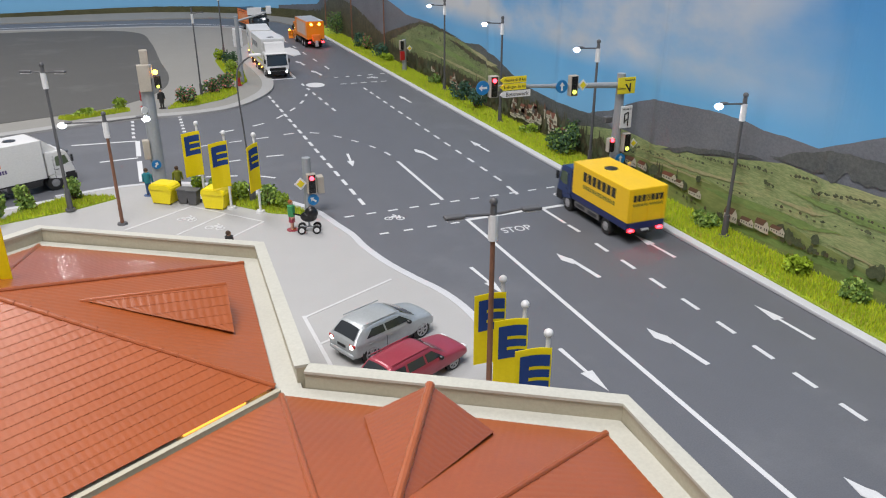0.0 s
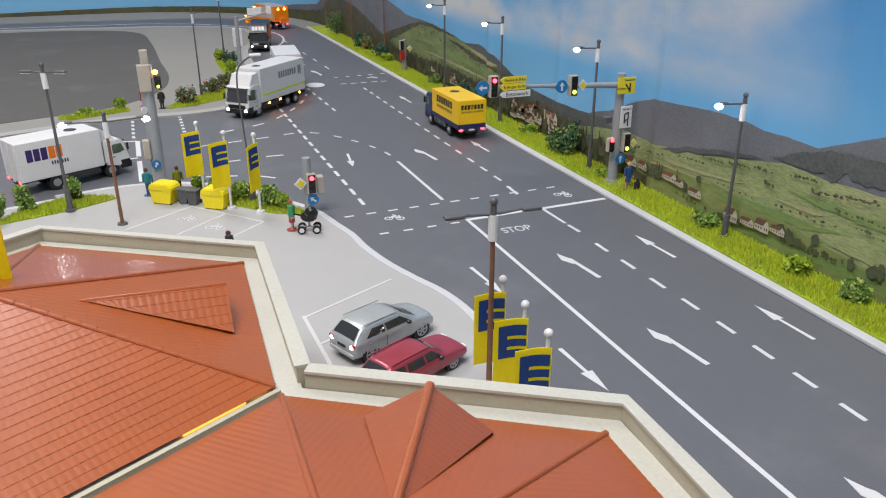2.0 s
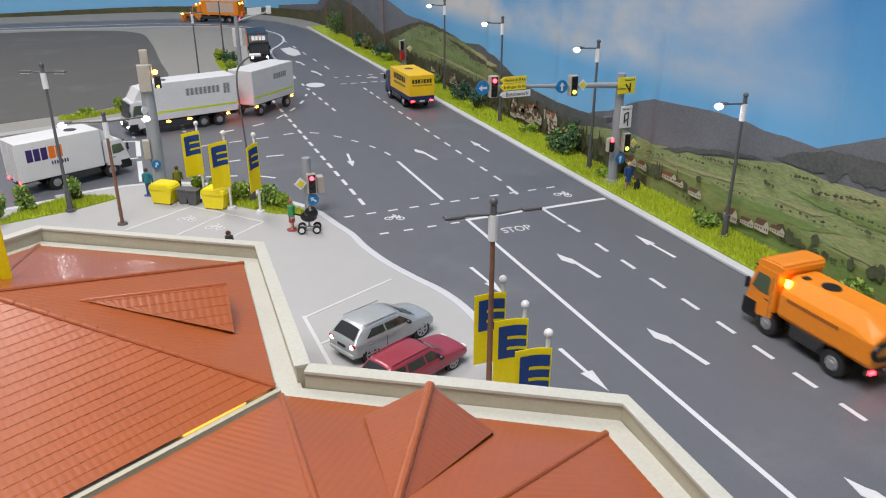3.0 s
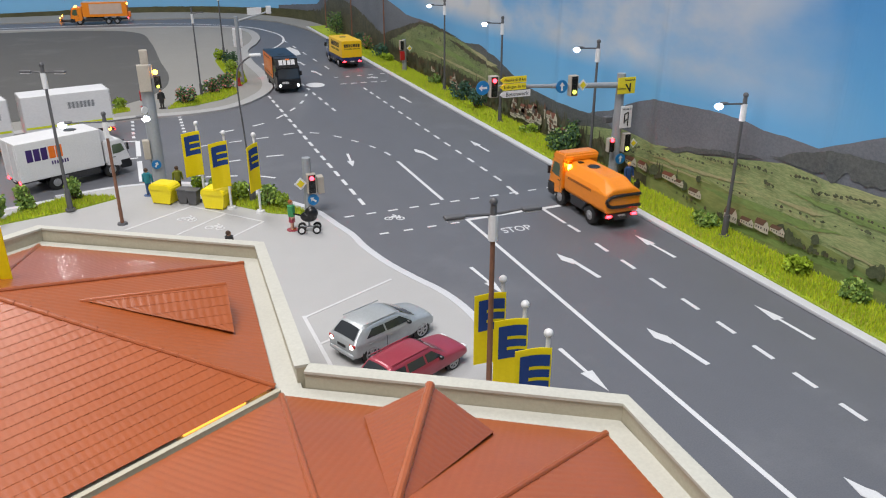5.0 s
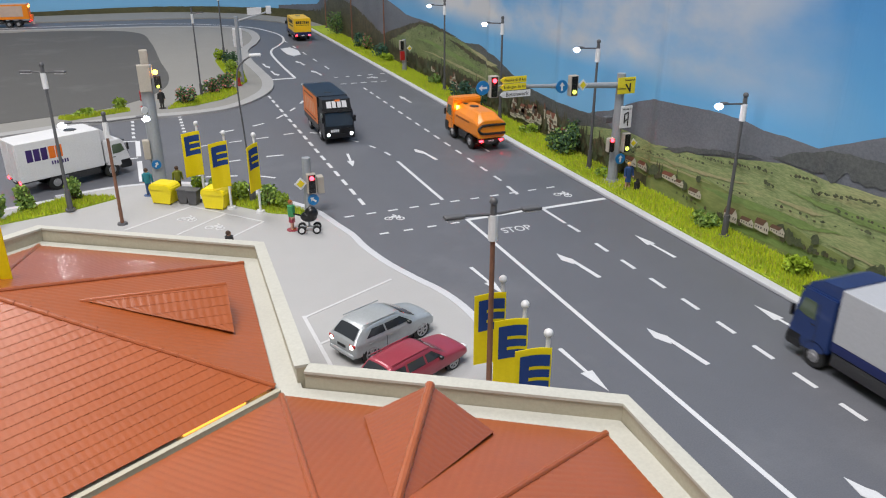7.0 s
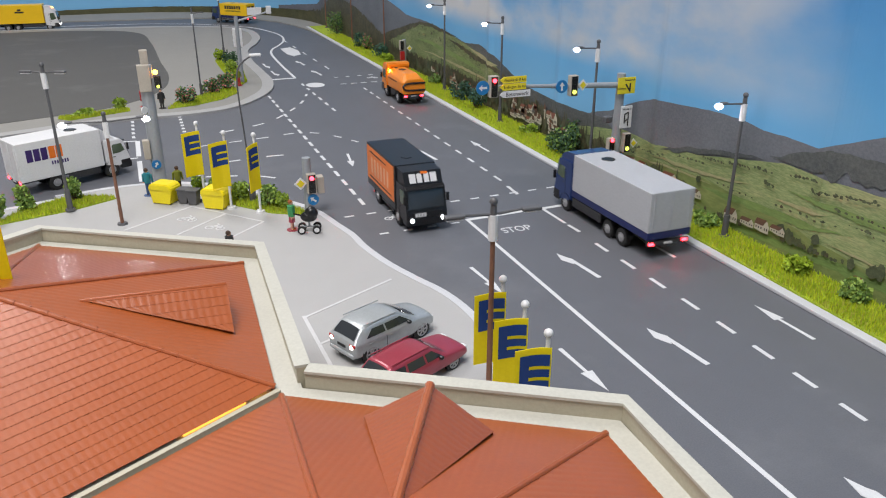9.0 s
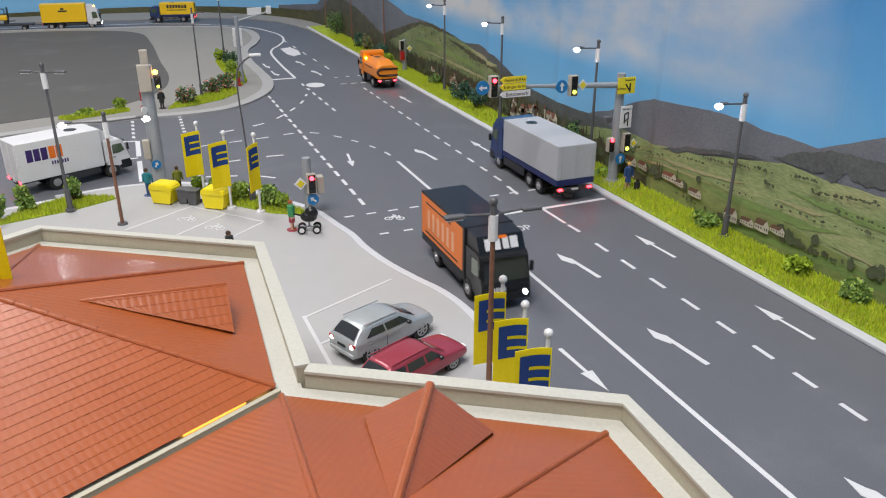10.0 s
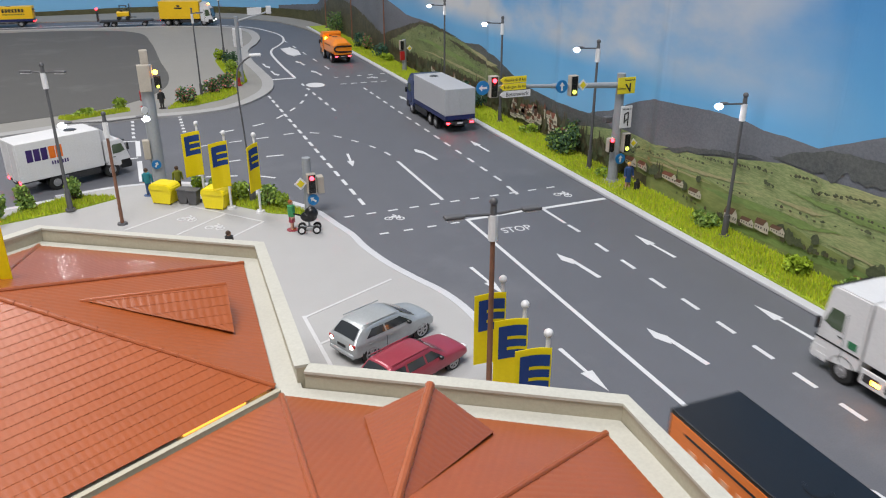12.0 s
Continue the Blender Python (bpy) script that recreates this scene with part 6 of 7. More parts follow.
SHRUBS = [(-7.6, 50.1, 0.75, 2.1, ("fresh", "mid"), "leafy green shrub on the grass edge"), (-5.0, 50.9, 0.65, 1.9, ("fresh", "mid"), "leafy green shrub on the grass edge"), (-9.1, 48.7, 0.8, 2.0, ("fresh", "mid"), "leafy green shrub on the grass edge"),
          (4.75, 47.2, 0.75, 1.8, ("fresh", "lime"), "fresh green shrub beside the flags"), (6.2, 45.4, 0.95, 1.75, ("fresh", "mid"), "fresh green shrub beside the flags"), (7.0, 44.9, 0.6, 1.3, ("fresh", "lime"), "fresh green shrub beside the flags"), (3.6, 49.4, 0.6, 1.4, ("fresh", "mid"), "fresh green shrub beside the flags"), (2.4, 50.3, 0.5, 1.2, ("lime", "mid"), "small lime shrub beside the flags"),
          (-5.3, 75.9, 1.1, 0.9, ("lime", "fresh"), "low lime shrub on the island"), (-2.3, 77.3, 0.75, 1.6, ("lime", "fresh"), "lime shrub on the island")]
for i, (x, y, r, h, tn, lb_) in enumerate(SHRUBS):
    bush(x, y, r * 0.82, h * 0.82, tn, lb_, 0.2, 20 + i)
for i, (x, y, r, h) in enumerate(((3.7, 77.5, 1.0, 1.9), (6.5, 81.6, 1.0, 1.9), (8.1, 83.2, 1.0, 1.9))):
    bush(x, y, r, h, ("dark", "dark", "mid"), "dark flowering shrub with pink blossoms", 0.2, 40 + i, 620, "pink")
for i, (x, y, r, h, tn, fl) in enumerate(((10.1, 96.8, 1.2, 2.0, ("dark", "dark"), None), (9.9, 92.5, 0.9, 1.5, ("lime", "fresh"), None), (10.2, 90.0, 0.7, 1.2, ("lime",), None), (9.6, 102.0, 0.8, 1.6, ("lime",), None))):
    bush(x, y, r, h, tn, "rounded shrub on the corner grass", 0.2, 50 + i, 600, fl)
for i, (x, y, r, h, tn, fl, lb_) in enumerate(((29.35, 120.5, 1.5, 3.3, ("dark", "mid"), None, "dark green shrub at the end of the verge"), (29.0, 106.0, 1.0, 2.2, ("blue", "dark"), None, "bluish shrub on the verge"), (29.2, 103.2, 1.0, 2.2, ("dark", "mid"), "pink", "dark shrub with pink blossoms on the verge"), (29.2, 96.6, 1.2, 2.2, ("blue", "dark"), None, "bluish shrub on the verge"), (29.2, 93.5, 0.9, 1.0, ("lime",), None, "low lime shrub on the verge"),
                                               (28.95, 69.2, 1.1, 2.1, ("blue", "dark"), None, "bluish green shrub on the verge"), (28.95, 65.4, 1.0, 1.9, ("blue", "dark"), None, "bluish green shrub on the verge"), (29.15, 48.9, 1.25, 2.7, ("dark", "dark", "mid"), None, "tall dark green shrub on the verge"), (28.9, 50.6, 0.8, 1.2, ("mid", "fresh"), None, "low green shrub on the verge"), (29.1, 32.9, 0.75, 0.85, ("mid", "fresh"), None, "low green shrub on the verge"), (29.35, 26.0, 0.85, 0.9, ("lime", "lime"), None, "low lime shrub on the verge"), (29.3, 22.6, 0.75, 1.05, ("fresh", "mid"), None, "low fresh green shrub on the verge"), (28.9, 43.0, 0.6, 0.6, ("mid", "lime"), None, "low green shrub on the verge"), (29.4, 55.5, 0.8, 0.8, ("lime", "fresh"), None, "low lime shrub on the verge"), (29.6, 78.0, 0.8, 1.2, ("mid",), None, "low green shrub on the verge"))):
    bush(x, y, r, h, tn, lb_, 0.27, 70 + i, 1100 if h > 2.5 else 620, fl)


# ---- toy figures: plain one-piece shapes ----
def figurine(x, y, rz, top, low, hair, label, z=0.16, skirt_=False, coat=False, high=1.75):
    bm = bmesh.new()
    k = high / 1.75
    SKIN = 3
    if skirt_:
        add_cyl(bm, (0, 0, 0.5 * k), (0, 0, 1.0 * k), 0.2, 0.16, 10, 1)
    for s in (-1, 1):
        add_cyl(bm, (0.03 * s, s * 0.1, 0.04), (0, s * 0.09, 0.9 * k), 0.07, 0.1, 8, SKIN if skirt_ else 1)
        add_box(bm, (0.06, s * 0.1, 0.04), (0.26, 0.1, 0.08), 0.02, None, 2)
        add_cyl(bm, (0, s * 0.24, 1.42 * k), (0.08, s * 0.3, 0.9 * k), 0.075, 0.06, 8, 0)
        add_ball(bm, (0.09, s * 0.3, 0.86 * k), 0.06, (1, 1, 1), 8, SKIN)
    add_cyl(bm, (0, 0, (0.55 if coat else 0.85) * k), (0, 0, 1.48 * k), 0.23 if coat else 0.19, 0.22, 12, 0)
    add_ball(bm, (0, 0, 1.46 * k), 0.22, (0.8, 1, 0.4), 10, 0)
    add_ball(bm, (0, 0, 1.66 * k), 0.13, (1, 0.9, 1.15), 12, SKIN)
    add_ball(bm, (-0.03, 0, 1.71 * k), 0.135, (1, 0.98, 0.95), 12, 2)
    add_cyl(bm, (0, 0, 0), (0, 0, 0.03), 0.34, 0.34, 14, 1)
    ob = part("figurine", bm, [top, low, hair, FLESH], None)
    tagged(ob, label, "figurine", "toy figures")
    ob.matrix_world = at(x, y, z, rz)
    return ob


FLESH = paint("figure_flesh", (0.55, 0.32, 0.22), 0.6)
TEAL, JEANS, OLIVE, COATM, BLOND, GREENSH, BROWNH, RUST, BLUEDR = (paint("figure_" + n, c, 0.7) for n, c in (("teal", (0.02, 0.20, 0.25)), ("jeans", (0.05, 0.10, 0.22)), ("olive", (0.18, 0.20, 0.02)), ("black_coat", (0.02, 0.02, 0.02)), ("blond", (0.60, 0.38, 0.05)), ("green", (0.05, 0.28, 0.10)), ("brown_hair", (0.06, 0.03, 0.015)), ("rust_hair", (0.30, 0.09, 0.02)), ("blue_dress", (0.02, 0.06, 0.18))))
figurine(-0.6, 50.7, 70, TEAL, JEANS, BROWNH, "toy figure in teal jacket and jeans")
figurine(1.25, 50.5, 90, OLIVE, BROWNH, BROWNH, "toy figure in olive jacket behind the bins")
figurine(6.85, 41.3, -10, GREENSH, WINE, RUST, "toy figure in green top and wine skirt pushing a pram", skirt_=True)
figurine(1.45, 76.8, -90, COATM, COATM, BROWNH, "toy figure in a long black coat", coat=True)
figurine(-0.2, 78.3, 180, RED, RED, BROWNH, "toy figure in red clothes", coat=True)
figurine(28.75, 40.25, -100, BLUEDR, BLUEDR, BLOND, "blond toy figure in blue dress on the verge", 0.28, skirt_=True)
figurine(9.7, 85.2, -60, OLIVE, RED, BROWNH, "far toy figure in brown and red", 0.2)
figurine(29.5, 88.0, -90, BROWNH, COATM, BLOND, "far dark toy figure on the verge", 0.28)
figurine(3.05, 38.4, 30, COATM, BLOND, BROWNH, "small toy figure in dark waistcoat beside the parapet", high=1.5)
sc = thing("suitcase", "small black suitcase standing on the grass", "suitcase")
part("case", box((0, 0, 0.35), (0.35, 0.25, 0.55), 0.06), COATM, sc)
part("handle", box((0, 0, 0.72), (0.2, 0.04, 0.2), 0.01), COATM, sc)
sc.matrix_world = at(29.1, 39.7, 0.27)

pram = thing("pram", "black toy pram with silver spoked wheels", "pram")
bm = bmesh.new()
add_ball(bm, (0, 0, 0.95), 0.42, (1.15, 0.8, 0.75), 16)
part("basket", bm, BLACK, pram)
bm = bmesh.new()
add_ball(bm, (0.15, 0, 1.15), 0.42, (0.9, 0.85, 0.95), 16)
part("hood", bm, BLACK, pram, "rounded black hood")
part("frame", cyl((-0.45, 0, 0.35), (0.45, 0, 0.35), 0.05, 0.05, 8), STEEL, pram)
part("frame", cyl((0, 0, 0.35), (0, 0, 0.8), 0.06, 0.06, 8), STEEL, pram)
part("push_handle", cyl((-0.35, 0, 1.0), (-0.85, 0, 1.15), 0.05, 0.05, 8), BLACK, pram)
for x in (-0.42, 0.42):
    for y in (-0.3, 0.3):
        w = part("wheel", cyl((x, y - 0.06, 0.24), (x, y + 0.06, 0.24), 0.24, 0.24, 18), RUBBER, pram)
        part("rim", cyl((x, y - 0.075, 0.24), (x, y + 0.075, 0.24), 0.14, 0.14, 14), OFFWHITE, w, "pale rim")
pram.matrix_world = at(7.7, 40.6, 0.16, -15)

# ---- printed village and trees of the panorama ----
PR = random.Random(9)
PH = [paint("printed_house_white", (0.50, 0.46, 0.37), 0.6), paint("printed_roof_brown", (0.14, 0.075, 0.05), 0.6), paint("printed_roof_red", (0.22, 0.085, 0.055), 0.6)]


def printed_house(u, z, w, h, roof, turned=1):
    """A printed farmhouse: gable wall, long wall and roof, with dark windows."""
    bm = bmesh.new()
    g = 0.38 * w * turned
    x0 = -w / 2 * turned
    xe = w / 2 * turned
    shapes = [([(x0, 0), (x0 + g, -0.03), (x0 + g, h * 0.55), (x0 + g / 2, h), (x0, h * 0.55)], 0), ([(x0 + g, -0.03), (xe, 0.02), (xe, h * 0.5), (x0 + g, h * 0.55)], 0), ([(x0 + g * 1.08, h * 0.5), (xe + 0.05 * w * turned, h * 0.46), (xe - 0.1 * w * turned, h * 0.97), (x0 + g / 2, h * 1.04)], roof)]
    for k in range(2):
        a = x0 + g * (0.2 + 0.4 * k)
        shapes.append(([(a, h * 0.2), (a + g * 0.18, h * 0.2), (a + g * 0.18, h * 0.4), (a, h * 0.4)], 3))
    for k in range(3):
        a = x0 + g + (xe - x0 - g) * (0.14 + 0.28 * k)
        shapes.append(([(a, h * 0.2), (a + g * 0.2, h * 0.2), (a + g * 0.2, h * 0.38), (a, h * 0.38)], 3))
    for n, (pts, m) in enumerate(shapes):
        f = bm.faces.new([bm.verts.new((*on_sheet(u + a, 0.26 + 0.005 * n)[:2], z + b)) for a, b in pts])
        f.material_index = m
    part("printed_house", bm, PH, backdrop)


PH.append(paint("printed_window_dark", (0.07, 0.065, 0.06), 0.6))
for y, z, w, h, r in ((35.1, 1.25, 1.35, 0.62, 1), (31.9, 0.85, 1.25, 0.95, 1), (30.6, 1.05, 1.2, 0.55, 1), (29.5, 1.1, 1.2, 0.85, 1), (28.4, 1.35, 1.2, 0.55, 1), (23.1, 0.85, 0.75, 0.4, 2), (41.8, 1.35, 1.5, 0.7, 2), (40.4, 1.45, 1.4, 0.65, 2), (37.6, 1.5, 1.7, 0.65, 2), (36.6, 1.45, 0.9, 0.5, 1), (50.8, 1.2, 1.1, 0.7, 2)):
    printed_house(40 + y, z, w * 0.85, h * 0.82, r)
for i in range(40):
    y = PR.uniform(51.5, 60) if i < 26 else PR.uniform(66, 80)
    printed_house(40 + y, PR.uniform(0.7, 2.0) if i < 26 else PR.uniform(0.6, 1.3), PR.uniform(0.7, 1.3), PR.uniform(0.5, 0.95), PR.choice((1, 1, 2)), PR.choice((-1, 1)))
bm = bmesh.new()
for pts, m in (([(-0.16, 0), (0.16, 0), (0.16, 1.0), (-0.16, 1.0)], 0), ([(-0.2, 1.0), (0.2, 1.0), (0, 1.6)], 1)):
    bm.faces.new([bm.verts.new((*on_sheet(94.2 + a, 0.2)[:2], 1.5 + b)) for a, b in pts]).material_index = m
part("printed_church_tower", bm, PH, backdrop)
LEAFPRINT = [HEDGE, DARKTREES, FOOTHILL]


def printed_trees(pts, seed, lo=0.2, hi=0.5, tall=1.15, off=0.2):
    """Printed broadleaf trees and hedge clumps with ragged outlines."""
    rng = random.Random(seed)
    bm = bmesh.new()
    for n, (y, z) in enumerate(pts):
        w = rng.uniform(lo, hi)
        h = w * rng.uniform(0.8, 1.2) * tall
        m = rng.choice((0, 0, 1))
        vs = []
        for a in np.linspace(0, 6.283, 15)[:-1]:
            k = rng.uniform(0.72, 1.18)
            q = on_sheet(40 + y + w * 0.5 * k * math.cos(a), off + 0.0015 * (n % 40))
            vs.append(bm.verts.new((q.x, q.y, z + h * 0.5 + h * 0.5 * k * math.sin(a))))
        bm.faces.new(vs).material_index = m
    part("printed_trees", bm, LEAFPRINT, backdrop)


def printed_conifers(pts, seed, lo=0.6, hi=1.2, off=0.19):
    """Printed spruces: narrow stepped spires."""
    rng = random.Random(seed)
    bm = bmesh.new()
    for n, (y, z) in enumerate(pts):
        h = rng.uniform(lo, hi)
        w = h * rng.uniform(0.2, 0.32)
        side = [(0.0, h), (0.22, h * 0.72), (0.14, h * 0.7), (0.36, h * 0.42), (0.24, h * 0.4), (0.5, h * 0.08), (0.1, 0.0)]
        pl = [(w * a * rng.uniform(0.8, 1.2), b) for a, b in side] + [(-w * a * rng.uniform(0.8, 1.2), b) for a, b in side[:0:-1]]
        vs = [bm.verts.new((*on_sheet(40 + y + a, off + 0.0015 * (n % 30))[:2], z + b)) for a, b in pl]
        bm.faces.new(vs).material_index = rng.choice((0, 1, 1))
    part("printed_conifers", bm, LEAFPRINT, backdrop)


def strewn(y0, z0, y1, z1, n, dy=0.1, dz=0.05):
    return [(y0 + (y1 - y0) * i / max(1, n - 1) + PR.uniform(-dy, dy), z0 + (z1 - z0) * i / max(1, n - 1) + PR.uniform(-dz, dz)) for i in range(n)]


printed_trees(strewn(27.4, 1.2, 24.3, 1.35, 16), 1, 0.18, 0.34)
printed_trees([(25.86, 1.75), (23.75, 1.3), (22.56, 1.3), (22.2, 1.35), (27.5, 1.1), (28.0, 1.05), (28.2, 1.2), (27.7, 1.2), (35.0, 2.15), (39.4, 1.35), (39.9, 1.3), (38.6, 1.3), (40.6, 1.3), (39.1, 1.5), (36.2, 1.2)], 3, 0.4, 0.7)
printed_trees(strewn(36.9, 0.85, 34.3, 0.75, 6, 0.25), 4, 0.14, 0.26)
printed_trees([(32.9, 0.55), (32.7, 0.75), (31.2, 0.8)], 5, 0.3, 0.45)
for k, (y0, z0, y1, z1, n) in enumerate(((26.7, 4.2, 23.0, 4.75, 34), (28.1, 4.6, 26.4, 4.8, 16), (29.9, 3.7, 29.2, 3.65, 10), (32.6, 4.0, 31.2, 4.1, 12), (34.8, 3.7, 33.2, 3.8, 10), (30.8, 4.3, 29.4, 4.35, 9), (25.2, 3.75, 22.5, 3.85, 10), (28.9, 2.75, 25.0, 2.95, 8), (37.2, 3.2, 34.8, 3.4, 9), (41.5, 2.6, 38.5, 2.8, 14), (33.4, 2.55, 30.6, 2.6, 7), (24.2, 3.3, 22.2, 3.2, 8), (44.8, 2.3, 41.6, 2.2, 20))):
    printed_trees(strewn(y0, z0, y1, z1, n, 0.12, 0.06), 20 + k, 0.1, 0.26, 0.7)
printed_conifers([(38.75, 1.3), (38.95, 1.2), (37.0, 1.5), (38.5, 1.35)], 40, 0.9, 1.4)
printed_conifers(strewn(43.0, 1.0, 50.0, 1.6, 22, 0.3, 0.3), 41, 0.8, 1.5)
printed_conifers(strewn(50.0, 1.7, 62.0, 1.7, 46, 0.4, 0.35), 42, 0.8, 1.5)
printed_conifers(strewn(62.0, 1.3, 96.0, 1.4, 80, 0.5, 0.3), 43, 0.8, 1.7)
printed_conifers(strewn(47.0, 0.1, 80.0, 0.1, 36, 0.5, 0.2), 44, 0.5, 1.0, 0.24)
printed_trees(strewn(42.5, 0.7, 62.0, 1.0, 60, 0.4, 0.45), 45, 0.3, 0.8)
printed_trees(strewn(62.0, 0.8, 90.0, 0.9, 50, 0.4, 0.4), 46, 0.4, 0.9)
printed_trees(strewn(66.0, 4.2, 84.0, 5.2, 26, 0.5, 0.5), 47, 0.15, 0.5, 0.6, 0.1)
# ---- motion ----
AWAY = spline([(24.9, -30), (24.8, 10), (24.6, 40), (24.4, 60), (24.2, 85), (23.6, 105), (23.3, 118), (23.2, 126), (20.8, 138), (15, 145.6), (8, 149), (-5, 150.6), (-45, 153)], 0.5)
BACK = spline([(-70, 149), (-40, 147), (-15, 146), (0, 145), (10, 143), (16, 138.5), (18.6, 130), (18.6, 122), (16.5, 112), (14.7, 103), (14.4, 90), (14.4, 70), (14.3, 40), (14.4, 10), (14.4, -40)], 0.5)
TURNING = spline([(-70, 149), (-40, 147), (-15, 146), (0, 145), (10, 143), (16, 138.5), (18.6, 130), (18.6, 122), (16.5, 112), (14.7, 103), (14.4, 94), (14.5, 84), (13.8, 78.5), (11.5, 74.2), (8.0, 71.2), (3, 69.3), (-3, 67.9), (-12, 65.6), (-45, 55)], 0.5)
SIDE = spline([(-60, 27.3), (-20, 48.8), (-2.1, 58.0), (8, 63)], 0.1)


class Track:
    def __init__(self, pts):
        self.p, self.s = pts, [0.0]
        for a, b in zip(pts, pts[1:]):
            self.s.append(self.s[-1] + (b - a).length)

    def point(self, s):
        i = max(0, min(len(self.s) - 2, int(np.searchsorted(self.s, s)) - 1))
        return self.p[i] + (self.p[i + 1] - self.p[i]) * ((s - self.s[i]) / (self.s[i + 1] - self.s[i]))

    def nearest(self, x, y):
        return min(range(len(self.p)), key=lambda i: (self.p[i] - Vector((x, y, 0))).length)

    def along(self, x, y):
        return self.s[self.nearest(x, y)]


def drive(ob, track, marks, front, rear, step=0.1, side=0.0, lift=0.0):
    """Drives a vehicle along a track. marks: seconds and how far along the track its nose is; front, rear: its axles, from the nose."""
    ts, ss = [m[0] for m in marks], [m[1] for m in marks]
    g0, g1 = (ss[1] - ss[0]) / (ts[1] - ts[0]), (ss[-1] - ss[-2]) / (ts[-1] - ts[-2])
    # monotone cubic through the marks
    sl = [(b - a) / (d - c) for a, b, c, d in zip(ss, ss[1:], ts, ts[1:])]
    tang = [sl[0]] + [0.0 if a * b <= 0 else 2 * a * b / (a + b) for a, b in zip(sl, sl[1:])] + [sl[-1]]

    def where(t):
        if t <= ts[0]:
            return ss[0] + g0 * (t - ts[0])
        if t >= ts[-1]:
            return ss[-1] + g1 * (t - ts[-1])
        i = max(k for k in range(len(ts) - 1) if ts[k] <= t)
        h = ts[i + 1] - ts[i]
        u = (t - ts[i]) / h
        return ss[i] * (1 + 2 * u) * (1 - u) ** 2 + tang[i] * h * u * (1 - u) ** 2 + ss[i + 1] * u * u * (3 - 2 * u) + tang[i + 1] * h * u * u * (u - 1)

    rows = []
    for k in range(121):
        t = k / 10
        s = where(t)
        a, b = track.point(s + front), track.point(s + rear)
        d = (a - b).normalized()
        o = a - d * front + Vector((-d.y, d.x, 0)) * side
        rows.append((t, at(o.x, o.y, lift, math.degrees(math.atan2(d.y, d.x)))))
    walk(ob, rows)
    for w, x, y, r in WHEELS.get(ob.name, ()):
        spin, first = [], where(0.0)
        for k in range(0, 361):
            t = k / 30
            roll = (where(t) - first) / r
            spin.append((t, Matrix.Translation((x * S, y * S, r * S)) @ Matrix.Rotation(roll, 4, "Y")))
        walk(w, spin)


T_AWAY, T_BACK, T_TURN, T_SIDE = Track(AWAY), Track(BACK), Track(TURNING), Track(SIDE)


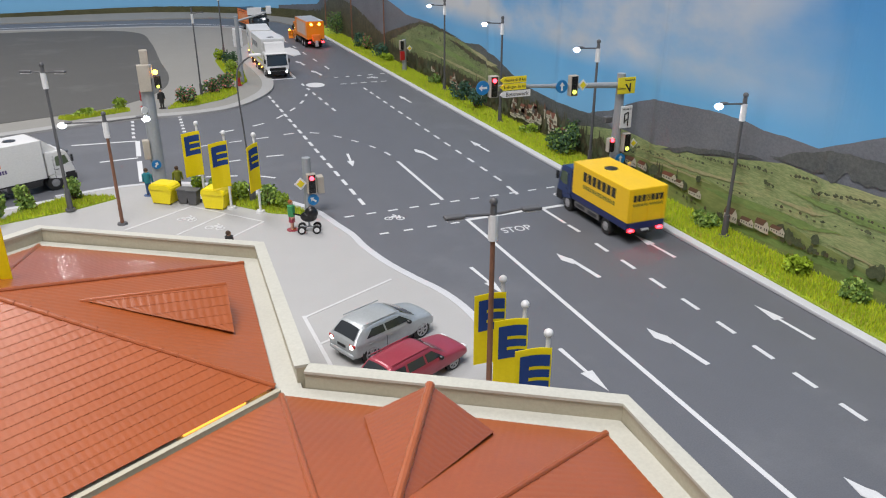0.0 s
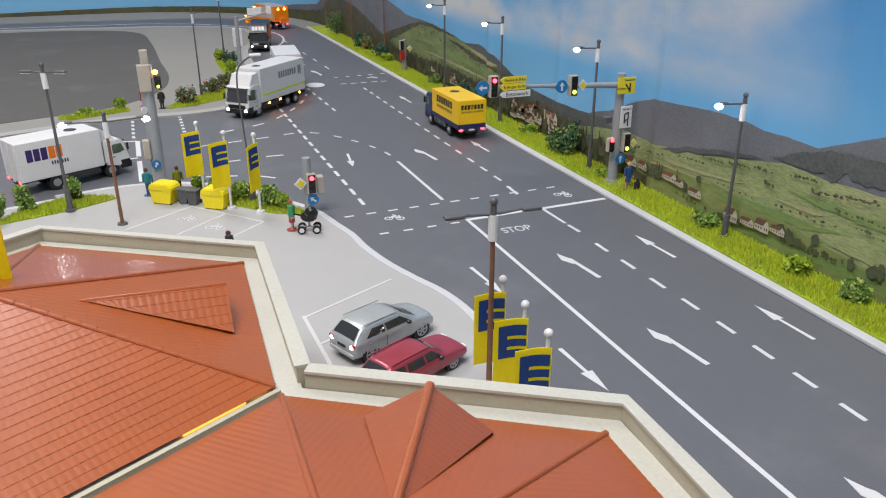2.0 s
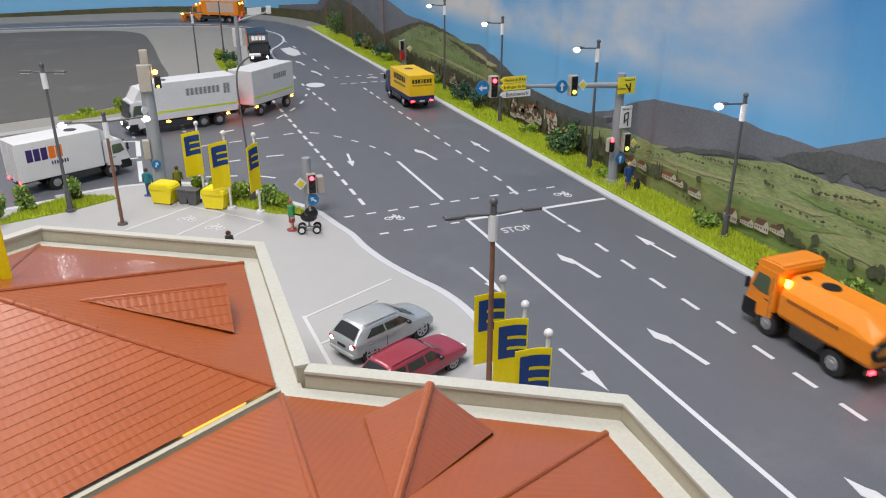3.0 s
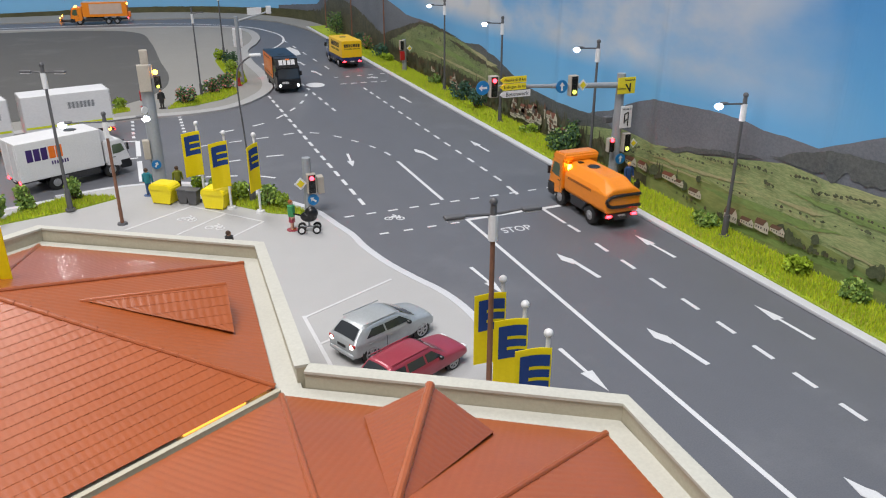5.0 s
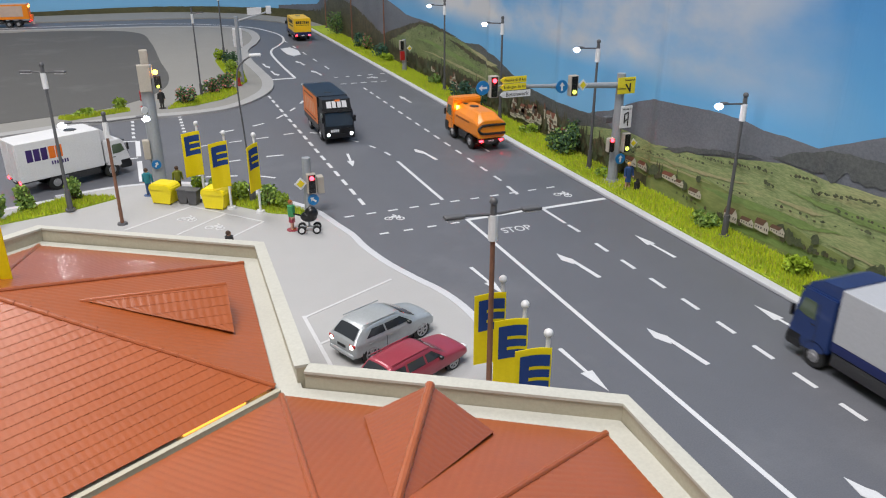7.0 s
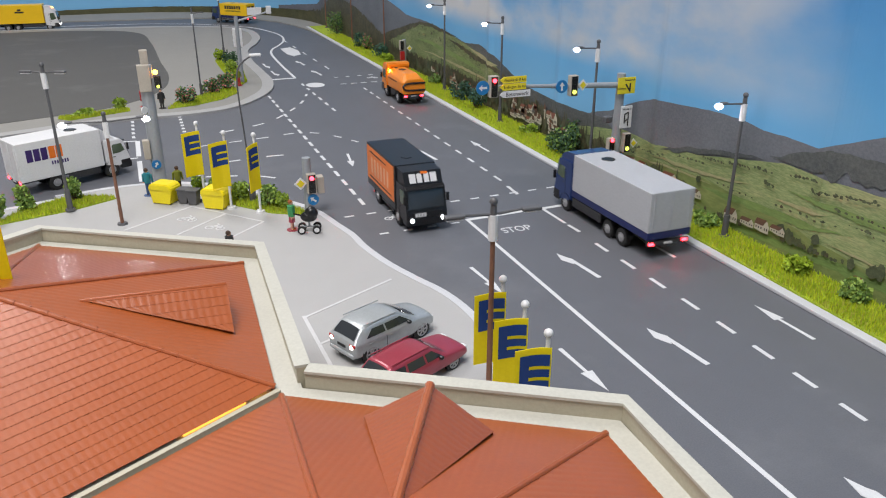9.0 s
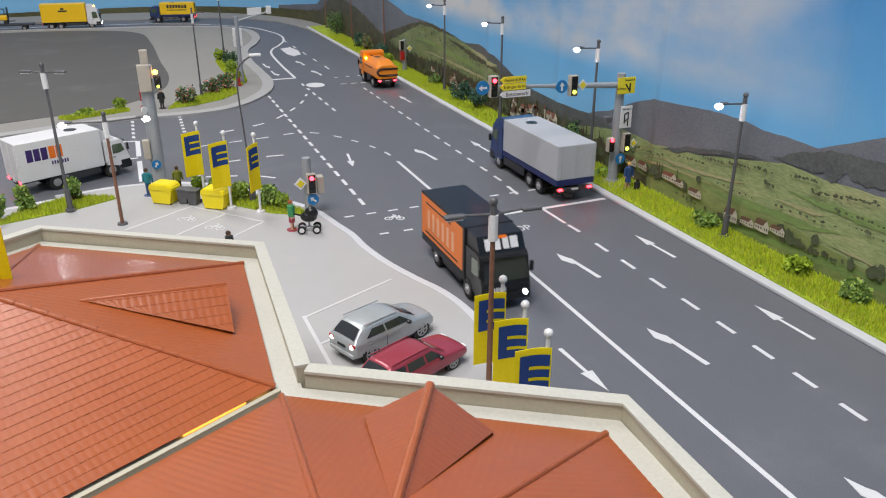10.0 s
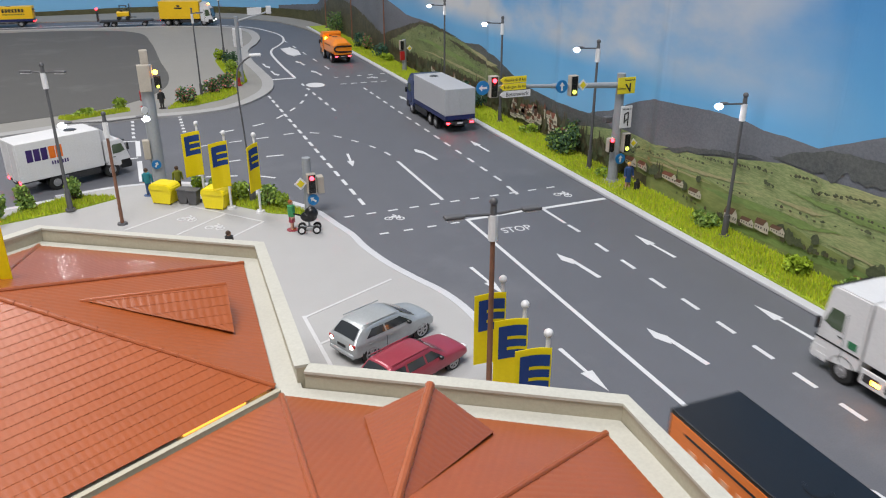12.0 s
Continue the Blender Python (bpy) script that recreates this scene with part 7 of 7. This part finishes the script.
def motions():
    def a(t, x, y, plus=0.0):
        return (t, T_AWAY.along(x, y) + plus)

    def b(t, x, y, plus=0.0):
        return (t, T_BACK.along(x, y) + plus)

    def c(t, x, y, plus=0.0):
        return (t, T_TURN.along(x, y) + plus)
    drive(FLEET["yellow_truck"], T_AWAY, [a(0, 24.6, 32.7, 7.6), a(1.5, 24.6, 50.1, 7.6), a(2.5, 24.3, 61.8, 7.6), a(5.5, 23.5, 97.7, 7.6), a(6.5, 23.2, 110.2, 7.6), a(9.5, 11.2, 147.5, 3), a(10.5, 0.4, 150, 3), a(12, -20.0, 152, 3)], -1.35, -5.6)
    drive(FLEET["silver_truck"], T_AWAY, [a(7.2, 24.7, 22.7), a(9.5, 24.5, 45.1), a(10.5, 24.5, 54.4), a(12, 24.3, 68.2)], -1.45, -6.8)
    drive(FLEET["sweeper_truck"], T_AWAY, [a(3.2, 24.8, 25.4), a(5.0, 24.8, 41.3), a(5.5, 24.9, 45.6), a(6.5, 24.5, 54.3), a(9.5, 24.9, 80.6), a(10.5, 24.3, 88.85), a(12, 24, 102.2)], -1.43, -4.95)
    drive(FLEET["black_truck"], T_BACK, [b(5, 14.4, 80), b(5.5, 14.4, 75.1), b(6.5, 14.3, 64.3), b(9.5, 14.1, 33.6), b(10.5, 14.4, 23.15), b(11, 14.4, 18.0), b(12, 14.4, 7.05)], -1.7, -5.75, side=-0.2)
    sch = [c(0, 14.4, 88), c(0.5, 14.5, 83.3), c(1, 14.4, 79), c(1.5, 11.9, 74.2), c(2.5, 2.6, 69.3), c(3.0, -2.1, 68.2)]
    drive(FLEET["white_drawbar_truck"], T_TURN, sch, -1.5, -6.9)
    drive(FLEET["box_trailer"], T_TURN, [(t, s - 10.4) for t, s in sch], -1.0, -5.2)
    drive(FLEET["gritter_truck"], T_AWAY, [a(0, 23.5, 108.9, 9), a(0.5, 23.4, 114.4, 9), a(1, 23.4, 119.7, 9), a(1.5, 23.4, 124.6, 9), a(3, 11.8, 147.5, 1.5), a(5, -8.3, 150.7, 1.5), a(5.5, -12.8, 151, 1.5), a(6.5, -20, 151.5, 1.5)], -1.4, -6.7)
    drive(FLEET["parcel_truck"], T_SIDE, [(0, T_SIDE.along(-2.1, 58.0) - 3.9), (0.6, T_SIDE.along(-2.1, 58.0) - 1.2), (1.2, T_SIDE.along(-2.1, 58.0)), (12, T_SIDE.along(-2.1, 58.0) + 0.01)], -1.4, -5.2)
    low = [b(9, -12, 146, 0.6), b(10.5, -2, 145, 0.8), b(12, 12.5, 142.5, 1.2)]
    drive(FLEET["yellow_lorry"], T_BACK, low, -1.5, -6.9)
    drive(FLEET["lowbed_trailer"], T_BACK, [(t, s - 10.3) for t, s in low], -1.4, -6.9)
    drive(FLEET["forklift"], T_BACK, [(t, s - 15.0) for t, s in low], 1.5, -1.5, lift=1.06)
    drive(FLEET["white_truck"], T_AWAY, [a(11.5, 24.8, 14.8), a(12, 24.8, 19.6)], -1.5, -6.6)


motions()
